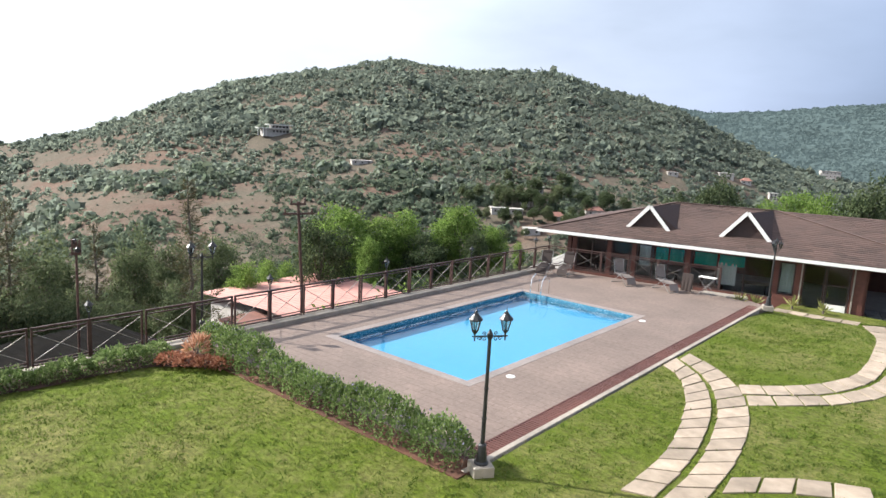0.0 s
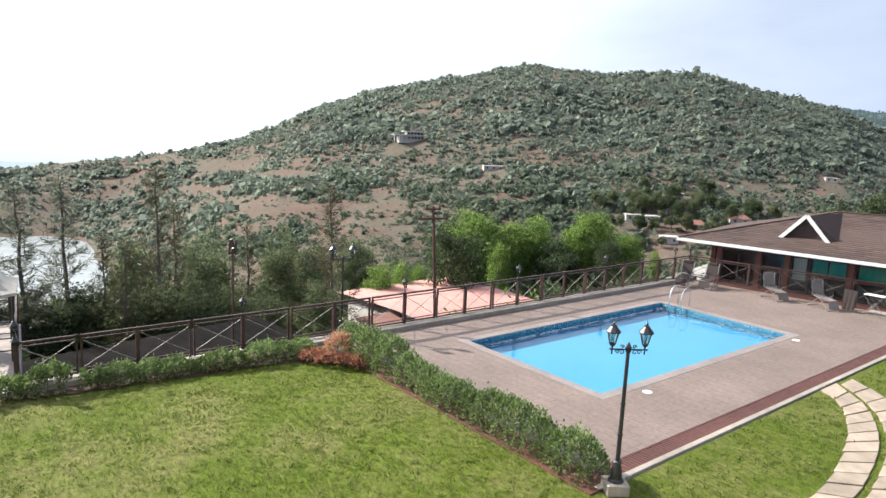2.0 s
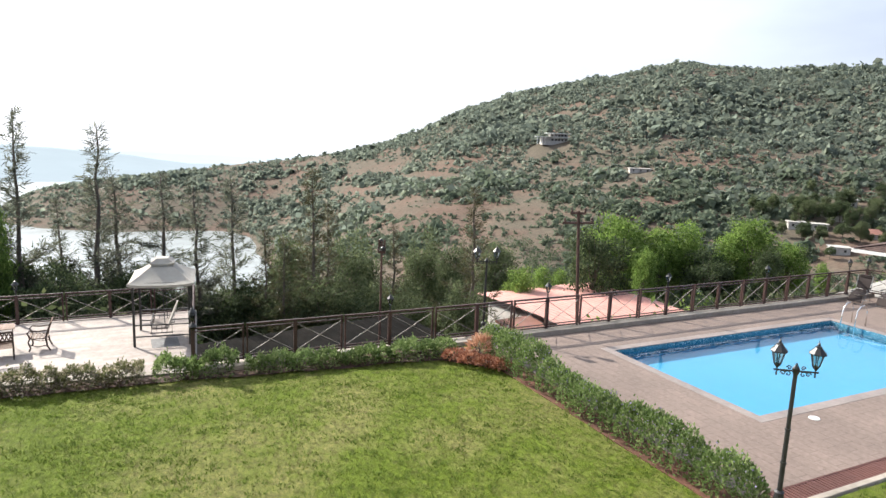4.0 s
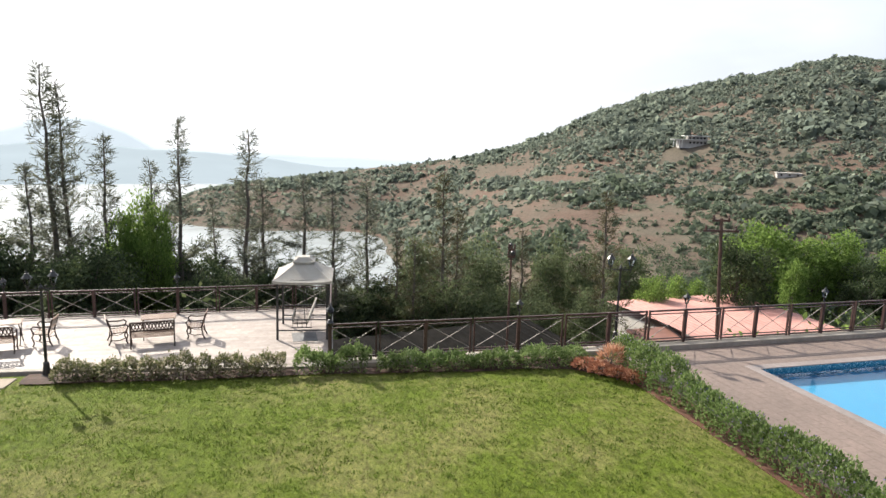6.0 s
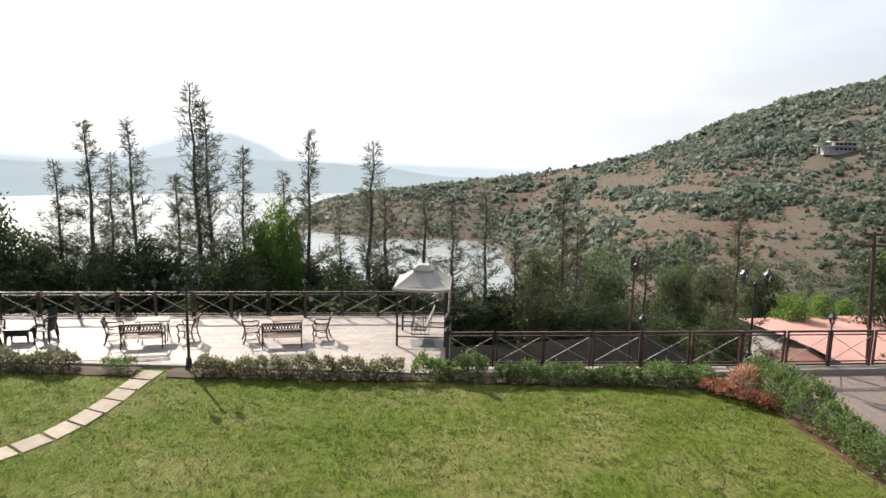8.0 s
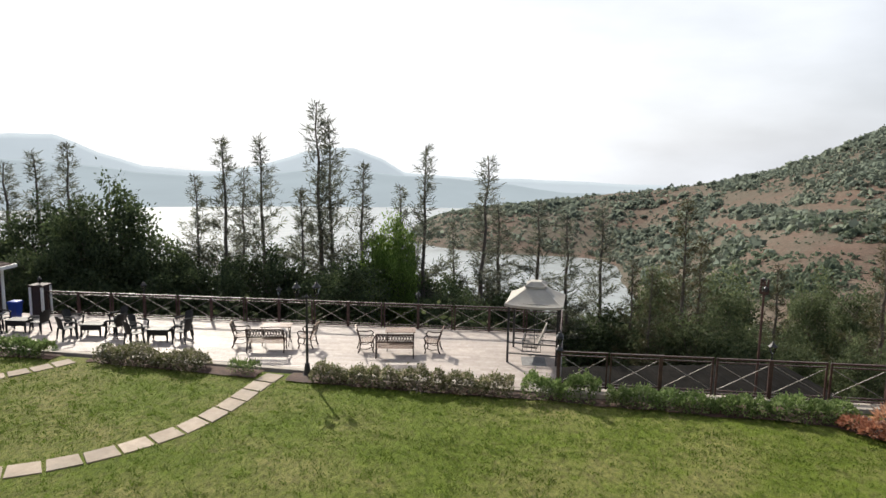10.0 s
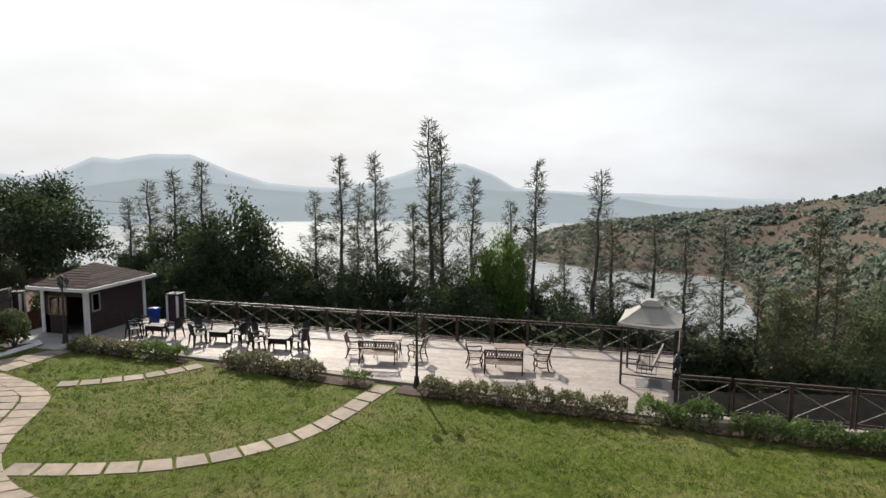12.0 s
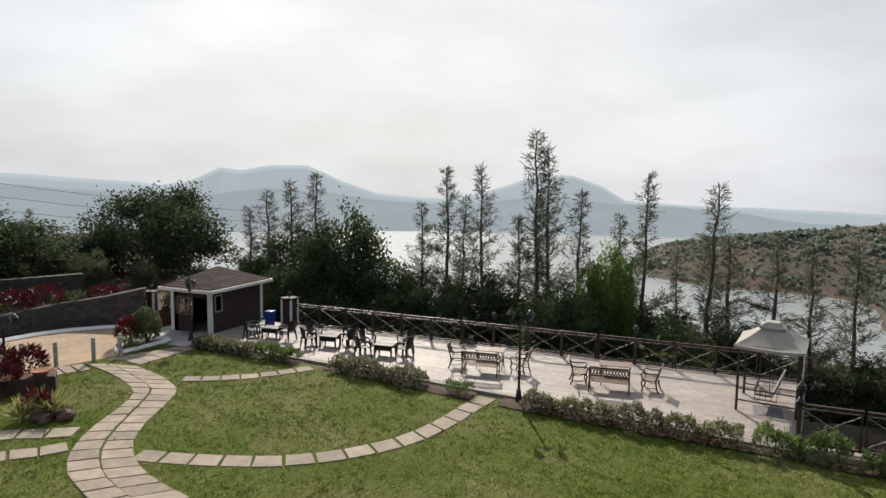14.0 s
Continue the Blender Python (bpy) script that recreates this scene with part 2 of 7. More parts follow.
L_COPPER = leaf("copper_leaves", (0.24, 0.085, 0.05), (0.38, 0.17, 0.10), (0.52, 0.30, 0.20), 0.3)
L_PINKTAN = leaf("pink_tan_leaves", (0.36, 0.17, 0.10), (0.50, 0.28, 0.18), (0.62, 0.42, 0.30), 0.35)
L_RED = leaf("red_leaves", (0.045, 0.009, 0.011), (0.10, 0.011, 0.017), (0.20, 0.022, 0.032), 0.25)
L_CAS = leaf("needle_foliage", (0.08, 0.09, 0.068), (0.12, 0.13, 0.092), (0.175, 0.18, 0.12), 0.55)
L_CASBROWN = leaf("brownish_needle_foliage", (0.06, 0.055, 0.03), (0.10, 0.10, 0.045), (0.16, 0.14, 0.07), 0.3)
L_BRIGHT = leaf("bright_leaves", (0.10, 0.165, 0.035), (0.175, 0.265, 0.06), (0.26, 0.35, 0.10), 0.55, 0.8)
L_DARKLEAF = leaf("dark_leaves", (0.042, 0.06, 0.029), (0.072, 0.10, 0.044), (0.12, 0.15, 0.066), 0.38, 0.85)
L_UNDER = leaf("undergrowth_leaves", (0.045, 0.06, 0.03), (0.075, 0.095, 0.042), (0.135, 0.145, 0.07), 0.45, 0.85)
L_YUCCA = leaf("striped_yellow_leaves", (0.16, 0.19, 0.05), (0.34, 0.34, 0.12), (0.46, 0.44, 0.2), 0.4)
L_VALLEY = leaf("valley_foliage", (0.066, 0.09, 0.056), (0.095, 0.125, 0.07), (0.14, 0.165, 0.088), 0.4, 0.9)
# Hill scrub: haze is put into a paler, greyer leaf colour.
L_HILL_HAZED = leaf("hill_scrub", (0.146, 0.178, 0.146), (0.178, 0.208, 0.164), (0.215, 0.24, 0.183), 0.66, 0.95, 0.10, 0.82, 1.18)
# The same scrub nearer by, with less haze in its colour.
L_HILL_NEAR = leaf("near_hill_scrub", (0.105, 0.137, 0.096), (0.135, 0.168, 0.115), (0.18, 0.205, 0.14), 0.55, 0.95, 0.10, 0.8, 1.2)
L_MID = leaf("olive_leaves", (0.08, 0.104, 0.052), (0.12, 0.15, 0.07), (0.18, 0.20, 0.098), 0.45, 0.85)


def lawn_material():
    m, n, l, p = nodes_of("lawn_turf")
    pos = n.new("ShaderNodeNewGeometry").outputs["Position"]
    a = noise_node(n, l, 45, 5, 0.7, pos)
    b = noise_node(n, l, 0.35, 4, 0.6, pos)
    c = noise_node(n, l, 3.0, 4, 0.65, pos)
    green = ramp_node(n, l, a.outputs["Fac"], [(0.25, (0.083, 0.124, 0.011)), (0.75, (0.133, 0.172, 0.019))]).outputs["Color"]
    dry = ramp_node(n, l, a.outputs["Fac"], [(0.25, (0.165, 0.16, 0.05)), (0.75, (0.245, 0.232, 0.085))]).outputs["Color"]
    add = n.new("ShaderNodeMath")
    add.operation = "MULTIPLY_ADD"
    l.new(b.outputs["Fac"], add.inputs[0])
    add.inputs[1].default_value = 0.65
    mul = n.new("ShaderNodeMath")
    mul.operation = "MULTIPLY"
    l.new(c.outputs["Fac"], mul.inputs[0])
    mul.inputs[1].default_value = 0.35
    l.new(mul.outputs[0], add.inputs[2])
    f = ramp_node(n, l, add.outputs[0], [(0.44, (0, 0, 0)), (0.62, (0.9,) * 3)]).outputs["Color"]
    mp = n.new("ShaderNodeMapping")
    mp.inputs["Rotation"].default_value, mp.inputs["Scale"].default_value = (0, 0, 0.6), (1.0, 1.8, 1.0)
    l.new(pos, mp.inputs["Vector"])
    d = noise_node(n, l, 5.5, 5, 0.65, mp.outputs["Vector"])
    rows = ramp_node(n, l, d.outputs["Fac"], [(0.32, (0.5,) * 3), (0.62, (1.1,) * 3)]).outputs["Color"]
    l.new(mix_node(n, l, "MULTIPLY", 1.0, mix_node(n, l, "MIX", f, green, dry), rows), p.inputs["Base Color"])
    p.inputs["Roughness"].default_value = 0.9
    p.inputs["Specular IOR Level"].default_value = 0.15
    k = n.new("ShaderNodeBump")
    k.inputs["Strength"].default_value, k.inputs["Distance"].default_value = 0.9, 0.05
    l.new(a.outputs["Fac"], k.inputs["Height"])
    l.new(k.outputs["Normal"], p.inputs["Normal"])
    return m


def deck_material():
    """Brown stamped stone paving, faint courses."""
    m, n, l, p = nodes_of("brown_stamped_paving")
    pos = n.new("ShaderNodeNewGeometry").outputs["Position"]
    a = noise_node(n, l, 9, 6, 0.7, pos)
    b = noise_node(n, l, 0.5, 4, 0.6, pos)
    col = ramp_node(n, l, a.outputs["Fac"], [(0.3, (0.148, 0.108, 0.088)), (0.7, (0.236, 0.18, 0.151))]).outputs["Color"]
    st = ramp_node(n, l, b.outputs["Fac"], [(0.3, (0.80,) * 3), (0.7, (1.12,) * 3)]).outputs["Color"]
    col = mix_node(n, l, "MULTIPLY", 1.0, col, st)
    br = n.new("ShaderNodeTexBrick")
    l.new(pos, br.inputs["Vector"])
    br.inputs["Scale"].default_value = 1.0
    br.inputs["Brick Width"].default_value, br.inputs["Row Height"].default_value = 0.6, 0.3
    br.inputs["Mortar Size"].default_value = 0.012
    br.inputs["Color1"].default_value, br.inputs["Color2"].default_value = (1, 1, 1, 1), (0.88, 0.88, 0.88, 1)
    br.inputs["Mortar"].default_value = (0.6, 0.6, 0.6, 1)
    l.new(mix_node(n, l, "MULTIPLY", 0.7, col, br.outputs["Color"]), p.inputs["Base Color"])
    p.inputs["Roughness"].default_value = 0.72
    k = n.new("ShaderNodeBump")
    k.inputs["Strength"].default_value, k.inputs["Distance"].default_value = 0.3, 0.01
    l.new(a.outputs["Fac"], k.inputs["Height"])
    l.new(k.outputs["Normal"], p.inputs["Normal"])
    return m


def ground_material():
    """Dry hill ground: red-brown soil, dry grass, green scrub in patches and terraces."""
    m, n, l, p = nodes_of("hill_ground")
    pos = n.new("ShaderNodeNewGeometry").outputs["Position"]
    a = noise_node(n, l, 0.022, 6, 0.65, pos)
    b = noise_node(n, l, 0.12, 5, 0.65, pos)
    soil = ramp_node(n, l, b.outputs["Fac"], [(0.3, (0.115, 0.078, 0.058)), (0.7, (0.148, 0.105, 0.081))]).outputs["Color"]
    green = ramp_node(n, l, b.outputs["Fac"], [(0.3, (0.1, 0.088, 0.066)), (0.7, (0.135, 0.112, 0.085))]).outputs["Color"]
    f = ramp_node(n, l, a.outputs["Fac"], [(0.47, (0, 0, 0)), (0.60, (1, 1, 1))]).outputs["Color"]
    c = noise_node(n, l, 0.8, 6, 0.75, pos)
    tufts = ramp_node(n, l, c.outputs["Fac"], [(0.35, (0.68,) * 3), (0.62, (1.2,) * 3)]).outputs["Color"]
    l.new(mix_node(n, l, "MULTIPLY", 1.0, mix_node(n, l, "MIX", f, green, soil), tufts), p.inputs["Base Color"])
    p.inputs["Roughness"].default_value = 0.95
    p.inputs["Specular IOR Level"].default_value = 0.1
    return m


def water_material(name, tint, rough, wave, strength, dist):
    m, n, l, p = nodes_of(name)
    pos = n.new("ShaderNodeNewGeometry").outputs["Position"]
    p.inputs["Base Color"].default_value = (*tint, 1)
    p.inputs["Roughness"].default_value = rough
    p.inputs["IOR"].default_value = 1.33
    a = noise_node(n, l, wave, 3, 0.5, pos)
    k = n.new("ShaderNodeBump")
    k.inputs["Strength"].default_value, k.inputs["Distance"].default_value = strength, dist
    l.new(a.outputs["Fac"], k.inputs["Height"])
    l.new(k.outputs["Normal"], p.inputs["Normal"])
    return m, p


def mosaic_material():
    m, n, l, p = nodes_of("blue_mosaic")
    pos = n.new("ShaderNodeNewGeometry").outputs["Position"]
    v = n.new("ShaderNodeTexVoronoi")
    v.distance, v.inputs["Scale"].default_value = "CHEBYCHEV", 36
    l.new(pos, v.inputs["Vector"])
    c = ramp_node(n, l, v.outputs["Color"], [(0.0, (0.012, 0.085, 0.15)), (0.5, (0.03, 0.14, 0.22)), (0.75, (0.13, 0.29, 0.37)), (1.0, (0.6, 0.7, 0.75))]).outputs["Color"]
    l.new(c, p.inputs["Base Color"])
    p.inputs["Roughness"].default_value = 0.2
    return m


M_LAWN, M_DECK, M_GROUND, M_MOSAIC = lawn_material(), deck_material(), ground_material(), mosaic_material()
M_LAKE, _ = water_material("lake_water", (0.30, 0.325, 0.32), 0.22, 0.05, 0.5, 3.0)
M_WATER = glass("pool_water", (0.84, 0.97, 1.0), 0.01, 1.33, 0.12)
M_POOL = surf("pool_plaster", (0.062, 0.29, 0.48), (0.075, 0.32, 0.51), 3, 0.6, 0.05, 30, vary=0.06)


# Far land: haze is put into a pale colour and an even emission.
def haze_glow_material(name, c, glow, scale=0.002, k=0.03, lit=0.35):
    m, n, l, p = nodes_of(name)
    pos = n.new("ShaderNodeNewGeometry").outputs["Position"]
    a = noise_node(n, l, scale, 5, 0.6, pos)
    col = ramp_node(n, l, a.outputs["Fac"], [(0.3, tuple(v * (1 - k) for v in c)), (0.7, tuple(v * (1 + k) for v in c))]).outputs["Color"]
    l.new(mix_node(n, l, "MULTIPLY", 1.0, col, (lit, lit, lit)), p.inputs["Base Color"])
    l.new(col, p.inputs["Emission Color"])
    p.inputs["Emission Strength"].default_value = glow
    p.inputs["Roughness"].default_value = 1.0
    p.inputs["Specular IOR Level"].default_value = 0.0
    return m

# ---- mesh tools ----


class Shape:
    """Collects vertices and faces of one mesh."""

    def __init__(self):
        self.v, self.f = [], []

    def add(self, verts, faces):
        k = len(self.v)
        self.v += [tuple(p) for p in verts]
        self.f += [tuple(i + k for i in face) for face in faces]
        return self

    def box(self, c, s, rot=0.0, m=None):
        """A block with centre c, size s, turned by rot degrees about z (or by the matrix m)."""
        x, y, z = s[0] / 2, s[1] / 2, s[2] / 2
        pts = [Vector(p) for p in ((-x, -y, -z), (x, -y, -z), (x, y, -z), (-x, y, -z), (-x, -y, z), (x, -y, z), (x, y, z), (-x, y, z))]
        r = m or Matrix.Rotation(radians(rot), 4, "Z")
        pts = [Vector(c) + r.to_3x3() @ p for p in pts]
        return self.add(pts, ((0, 3, 2, 1), (4, 5, 6, 7), (0, 1, 5, 4), (1, 2, 6, 5), (2, 3, 7, 6), (3, 0, 4, 7)))

    def bar(self, a, b, w, h=None):
        """A square bar from a to b."""
        a, b = Vector(a), Vector(b)
        d = b - a
        q = d.to_track_quat("X", "Z").to_matrix().to_4x4()
        return self.box((a + b) / 2, (d.length, w, h or w), m=q)

    def rod(self, a, b, r0, r1=None, n=8):
        return self.tube([a, b], [r0, r1 if r1 is not None else r0], n)

    def tube(self, path, radii, n=8):
        path = [Vector(p) for p in path]
        if not isinstance(radii, (list, tuple)):
            radii = [radii] * len(path)
        verts, faces = [], []
        for i, p in enumerate(path):
            d = (path[min(i + 1, len(path) - 1)] - path[max(i - 1, 0)]).normalized()
            s = d.cross(Vector((0.3, 0.9, 0.1) if abs(d.y) < 0.9 else (1, 0, 0))).normalized()
            t = d.cross(s)
            for k in range(n):
                a = 2 * math.pi * k / n
                verts.append(p + (s * math.cos(a) + t * math.sin(a)) * radii[i])
        for i in range(len(path) - 1):
            for k in range(n):
                faces.append((i * n + k, i * n + (k + 1) % n, (i + 1) * n + (k + 1) % n, (i + 1) * n + k))
        faces.append(tuple(range(n - 1, -1, -1)))
        faces.append(tuple((len(path) - 1) * n + k for k in range(n)))
        return self.add(verts, faces)

    def lathe(self, c, prof, n=12, turn=0.0):
        """prof: pairs of radius and height, from below."""
        verts, faces = [], []
        for r, z in prof:
            for k in range(n):
                a = 2 * math.pi * k / n + turn
                verts.append((c[0] + r * math.cos(a), c[1] + r * math.sin(a), c[2] + z))
        for i in range(len(prof) - 1):
            for k in range(n):
                faces.append((i * n + k, i * n + (k + 1) % n, (i + 1) * n + (k + 1) % n, (i + 1) * n + k))
        faces.append(tuple(range(n - 1, -1, -1)))
        faces.append(tuple((len(prof) - 1) * n + k for k in range(n)))
        return self.add(verts, faces)

    def prism(self, pts, z0, z1):
        """An upright prism over the outline pts."""
        n = len(pts)
        return self.add([(x, y, z0) for x, y in pts] + [(x, y, z1) for x, y in pts],
                        [tuple(range(n - 1, -1, -1)), tuple(range(n, 2 * n))] + [(i, (i + 1) % n, n + (i + 1) % n, n + i) for i in range(n)])


def mesh_of(name, s, mat, bevel=0.0, smooth=False):
    d = bpy.data.meshes.new(name)
    d.from_pydata(s.v, [], s.f)
    if bevel:
        b = bmesh.new()
        b.from_mesh(d)
        bmesh.ops.bevel(b, geom=b.edges[:], offset=bevel, segments=1, affect="EDGES", clamp_overlap=True)
        b.to_mesh(d)
        b.free()
    if smooth:
        d.polygons.foreach_set("use_smooth", [True] * len(d.polygons))
    d.materials.append(mat)
    return d


def part(name, s, mat, parent=None, label="", bevel=0.0, smooth=False):
    ob = new(name, mesh_of(name, s, mat, bevel, smooth))
    if parent is not None:
        ob.parent = parent
    if label:
        tagged(ob, label)
    return ob


def thing(name, at, label, category, group="", rot=0.0, kind=""):
    ob = new(name)
    ob.matrix_basis = pose(at[0], at[1], at[2], 0, 0, rot)
    return tagged(ob, label, category, group, kind)


def setting(name, s, mat, label, category, bevel=0.0, smooth=False, kind="structure"):
    return tagged(part(name, s, mat, None, "", bevel, smooth), label, category, "", kind)


def ease(t):
    t = min(max(t, 0.0), 1.0)
    return t * t * (3 - 2 * t)


def lawn_z(y):
    return -0.5 * ease((9 - y) / 9) - 0.28 * ease((y - 27) / 5)


# ---- terrain ----
AZ_RIDGE = (-60, -30, 0, 12.6, 16.7, 21.2, 25.7, 30.4, 39.7, 45, 49.1, 53.6, 58, 62.2, 66.2, 70, 76, 84.7, 90, 94.5, 99, 180)
EL_RIDGE = (1, 0, -3, -0.7, 1.0, 3.4, 4.4, 5.6, 5.85, 6.2, 5.3, 4.4, 3.2, 2.0, -0.2, -1.45, -2.6, -3.8, -4.4, -5.1, -7.0, -7.2)
LAKE_Z = -75.0


def edge_x(y):
    return float(np.interp(y, (-60, -24, -20, 2.7, 3.3, 30, 50), (-34, -29, -27, -26.6, -19.4, -18.2, -22)))


def ground_z(x, y):
    r, az = math.hypot(x, y), math.degrees(math.atan2(-x, y))
    d = max(edge_x(y) - x, 0.0)
    if y > 42:
        d = max(d, y - 42)
    if x > -20 and y < -32:
        d = max(d, 0)
    near = -2.4 - 2.2 * (1 - math.exp(-d / 4.0)) - 0.24 * d
    if az < -60 or az > 180 or (x > 0 and y < 0):
        return max(near, -6)
    if x > -20 and y < -10:
        near += 3.4 * ease((-y - 27) / 6) + 3.0 * ease((-y - 40) / 30)
    hillside = az < 97
    wet = ease((az - 68) / 14)                      # towards the lake the valley is deeper
    floor = -42 * (1 - wet) + (LAKE_Z - 6) * wet
    foot, top = 190 + 300 * ease((az - 64) / 14), 720.0
    z_top = 6.3 + top * math.tan(radians(float(np.interp(az, AZ_RIDGE, EL_RIDGE))))
    base = max(near, floor)
    k = (r - foot) / (top - foot)
    hill = floor + (z_top - floor) * (ease(k) * 0.55 + min(max(k, 0), 1) * 0.45) if k > 0 else floor
    if r > top:
        hill = z_top - (r - top) * 0.25
    if az > 97:
        hill = LAKE_Z - 8 + 10 * ease((az - 128) / 8)
    z = max(base, hill) if r > 120 else base
    if r > 100:
        n = noise.noise(Vector((x * 0.012, y * 0.012, 3.0)))
        n2 = noise.noise(Vector((x * 0.05, y * 0.05, 7.0)))
        z += (n * 5 + n2 * 1.5) * min(1, (r - 100) / 150) * (1 if hillside else 0.1)
    return max(z, LAKE_Z - 12)


def build_ground():
    s = Shape()
    az = [a * 0.75 for a in range(480)]
    rad = [0.0] + [15 * 1.045 ** k for k in range(120)] + [4900.0]
    rad = [r for r in rad if r <= 4900]
    n = len(az)
    verts = []
    for r in rad[1:]:
        for a in az:
            x, y = -r * math.sin(radians(a)), r * math.cos(radians(a))
            z = ground_z(x, y) if r < 1400 else -90.0 - (r - 1400) * 0.12
            verts.append((x, y, z))
    faces = [(i * n + k, (i + 1) * n + k, (i + 1) * n + (k + 1) % n, i * n + (k + 1) % n) for i in range(len(rad) - 2) for k in range(n)]
    s.add(verts, faces)
    s.add([(-16, -16, -2.5), (16, -16, -2.5), (16, 10, -2.5), (-16, 10, -2.5)], [(0, 1, 2, 3)])
    return setting("ground", s, M_GROUND, "dry red-brown hillside ground with scrub and terraces", "ground", smooth=True)


build_ground()


def march(az, el, r0=120.0, r1=1500.0):
    """Where a line of sight at that azimuth and elevation meets the ground."""
    t = math.tan(radians(el))
    r = r0
    while r < r1:
        x, y = -r * math.sin(radians(az)), r * math.cos(radians(az))
        if ground_z(x, y) > 6.3 + r * t:
            break
        r += 3.0
    x, y = -r * math.sin(radians(az)), r * math.cos(radians(az))
    return x, y, ground_z(x, y), r


# lake
lake = Shape()
pts = []
for k in range(61):
    a = radians(66 + k * 1.4)
    pts.append((-330 * math.sin(a), 330 * math.cos(a)))
for k in range(60, -1, -1):
    a = radians(66 + k * 1.4)
    pts.append((-1400 * math.sin(a), 1400 * math.cos(a)))
lake.add([(x, y, LAKE_Z) for x, y in pts], [(k, k + 1, 120 - k, 121 - k) for k in range(60)])
setting("lake", lake, M_LAKE, "bright reservoir water in the valley", "water")

# a second hill behind, then far mountains


def ridge(name, prof, r, depth, z0, mat, label, category, wob, rise=0.9):
    s = Shape()
    a0, a1 = prof[0][0], prof[-1][0]
    n, rows = int((a1 - a0) / 0.3), 15
    verts = []
    for j in range(rows):
        t = j / (rows - 2)                       # the last row lies behind the crest
        for i in range(n + 1):
            a = a0 + (a1 - a0) * i / n
            top = 6.3 + r * math.tan(radians(float(np.interp(a, [p[0] for p in prof], [p[1] for p in prof]))))
            q = r - depth * (1 - t)
            x, y = -q * math.sin(radians(a)), q * math.cos(radians(a))
            k = min(t, 1.0)
            w = (noise.noise(Vector((x, y, r)) * (2.2 / depth)) + 0.5 * noise.noise(Vector((x, y, r)) * (6.0 / depth))) * wob
            z = z0 + (top - z0) * k ** rise + w * (k * (1.25 - k) * 2.0)
            if t > 1:
                z = z0
            verts.append((x, y, z))
    m = n + 1
    s.add(verts, [(j * m + i, j * m + i + 1, (j + 1) * m + i + 1, (j + 1) * m + i) for j in range(rows - 1) for i in range(n)])
    return setting(name, s, mat, label, category, smooth=True, kind="structure")


# no light sources: the glow of these three imitates haze
M_FAR0 = haze_glow_material("hazed_wooded_hill", (0.078, 0.104, 0.102), 0.62, 0.012, 0.18, 0.55)
M_FAR1 = haze_glow_material("hazy_slopes", (0.285, 0.33, 0.355), 0.86, 0.004, 0.05)
M_FAR2 = haze_glow_material("hazy_peaks", (0.36, 0.405, 0.435), 0.92)
ridge("backdrop_hill", [(-30, 3.5), (-10, 4.6), (7, 4.1), (13, 3.8), (19, 3.4), (23.5, 3.9), (30, 3.0), (40, 0)], 1900, 700, -80, M_FAR0, "wooded hill with blue haze put into its colour", "hill", 30)
ridge("backdrop_slopes", [(58, -3.15), (76, -3.12), (84, -3.08), (86.5, -2.87), (88.3, -2.59), (91.5, -2.33), (93.7, -2.1), (98, -2.0), (103, -1.5), (106, -1.6), (110, -2.1), (115, -2.15), (119, -1.9), (124, -1.2), (128, -1.0), (132, -1.5), (136, -1.7), (145, -0.9), (160, 0.2)], 1420, 440, -77, M_FAR1, "slopes beyond the lake, haze put into a pale colour", "hill", 5, 0.8)
ridge("backdrop_mountains", [(58, -2.4), (72, -2.4), (78.9, -2.28), (82.3, -2.05), (89, -2.1), (94.4, -1.95), (97.7, -1.75), (99.7, -0.62), (102, 0.25), (104, 0.17), (105.9, -0.07), (107.2, -0.51), (110, -1.35), (113.1, -1.76), (115.1, -1.7), (118.6, -1.38), (121.6, -0.44), (123.2, 0.3), (124.5, 0.84), (127.1, 0.8), (129.8, 0.41), (131.4, 0.62), (133.8, -0.49), (136, -0.92), (137.4, -0.78), (141, -0.5), (146.5, 0.0), (160, 0.8)], 4300, 1300, -420, M_FAR2, "flat-topped mountains with haze put into a pale glowing colour", "mountain", 26)

# ---- scrub and trees on the hill ----
_b = bmesh.new()
bmesh.ops.create_icosphere(_b, subdivisions=2, radius=1.0)
ICO_V = np.array([v.co[:] for v in _b.verts])
ICO_F = [tuple(v.index for v in f.verts) for f in _b.faces]
_b.free()


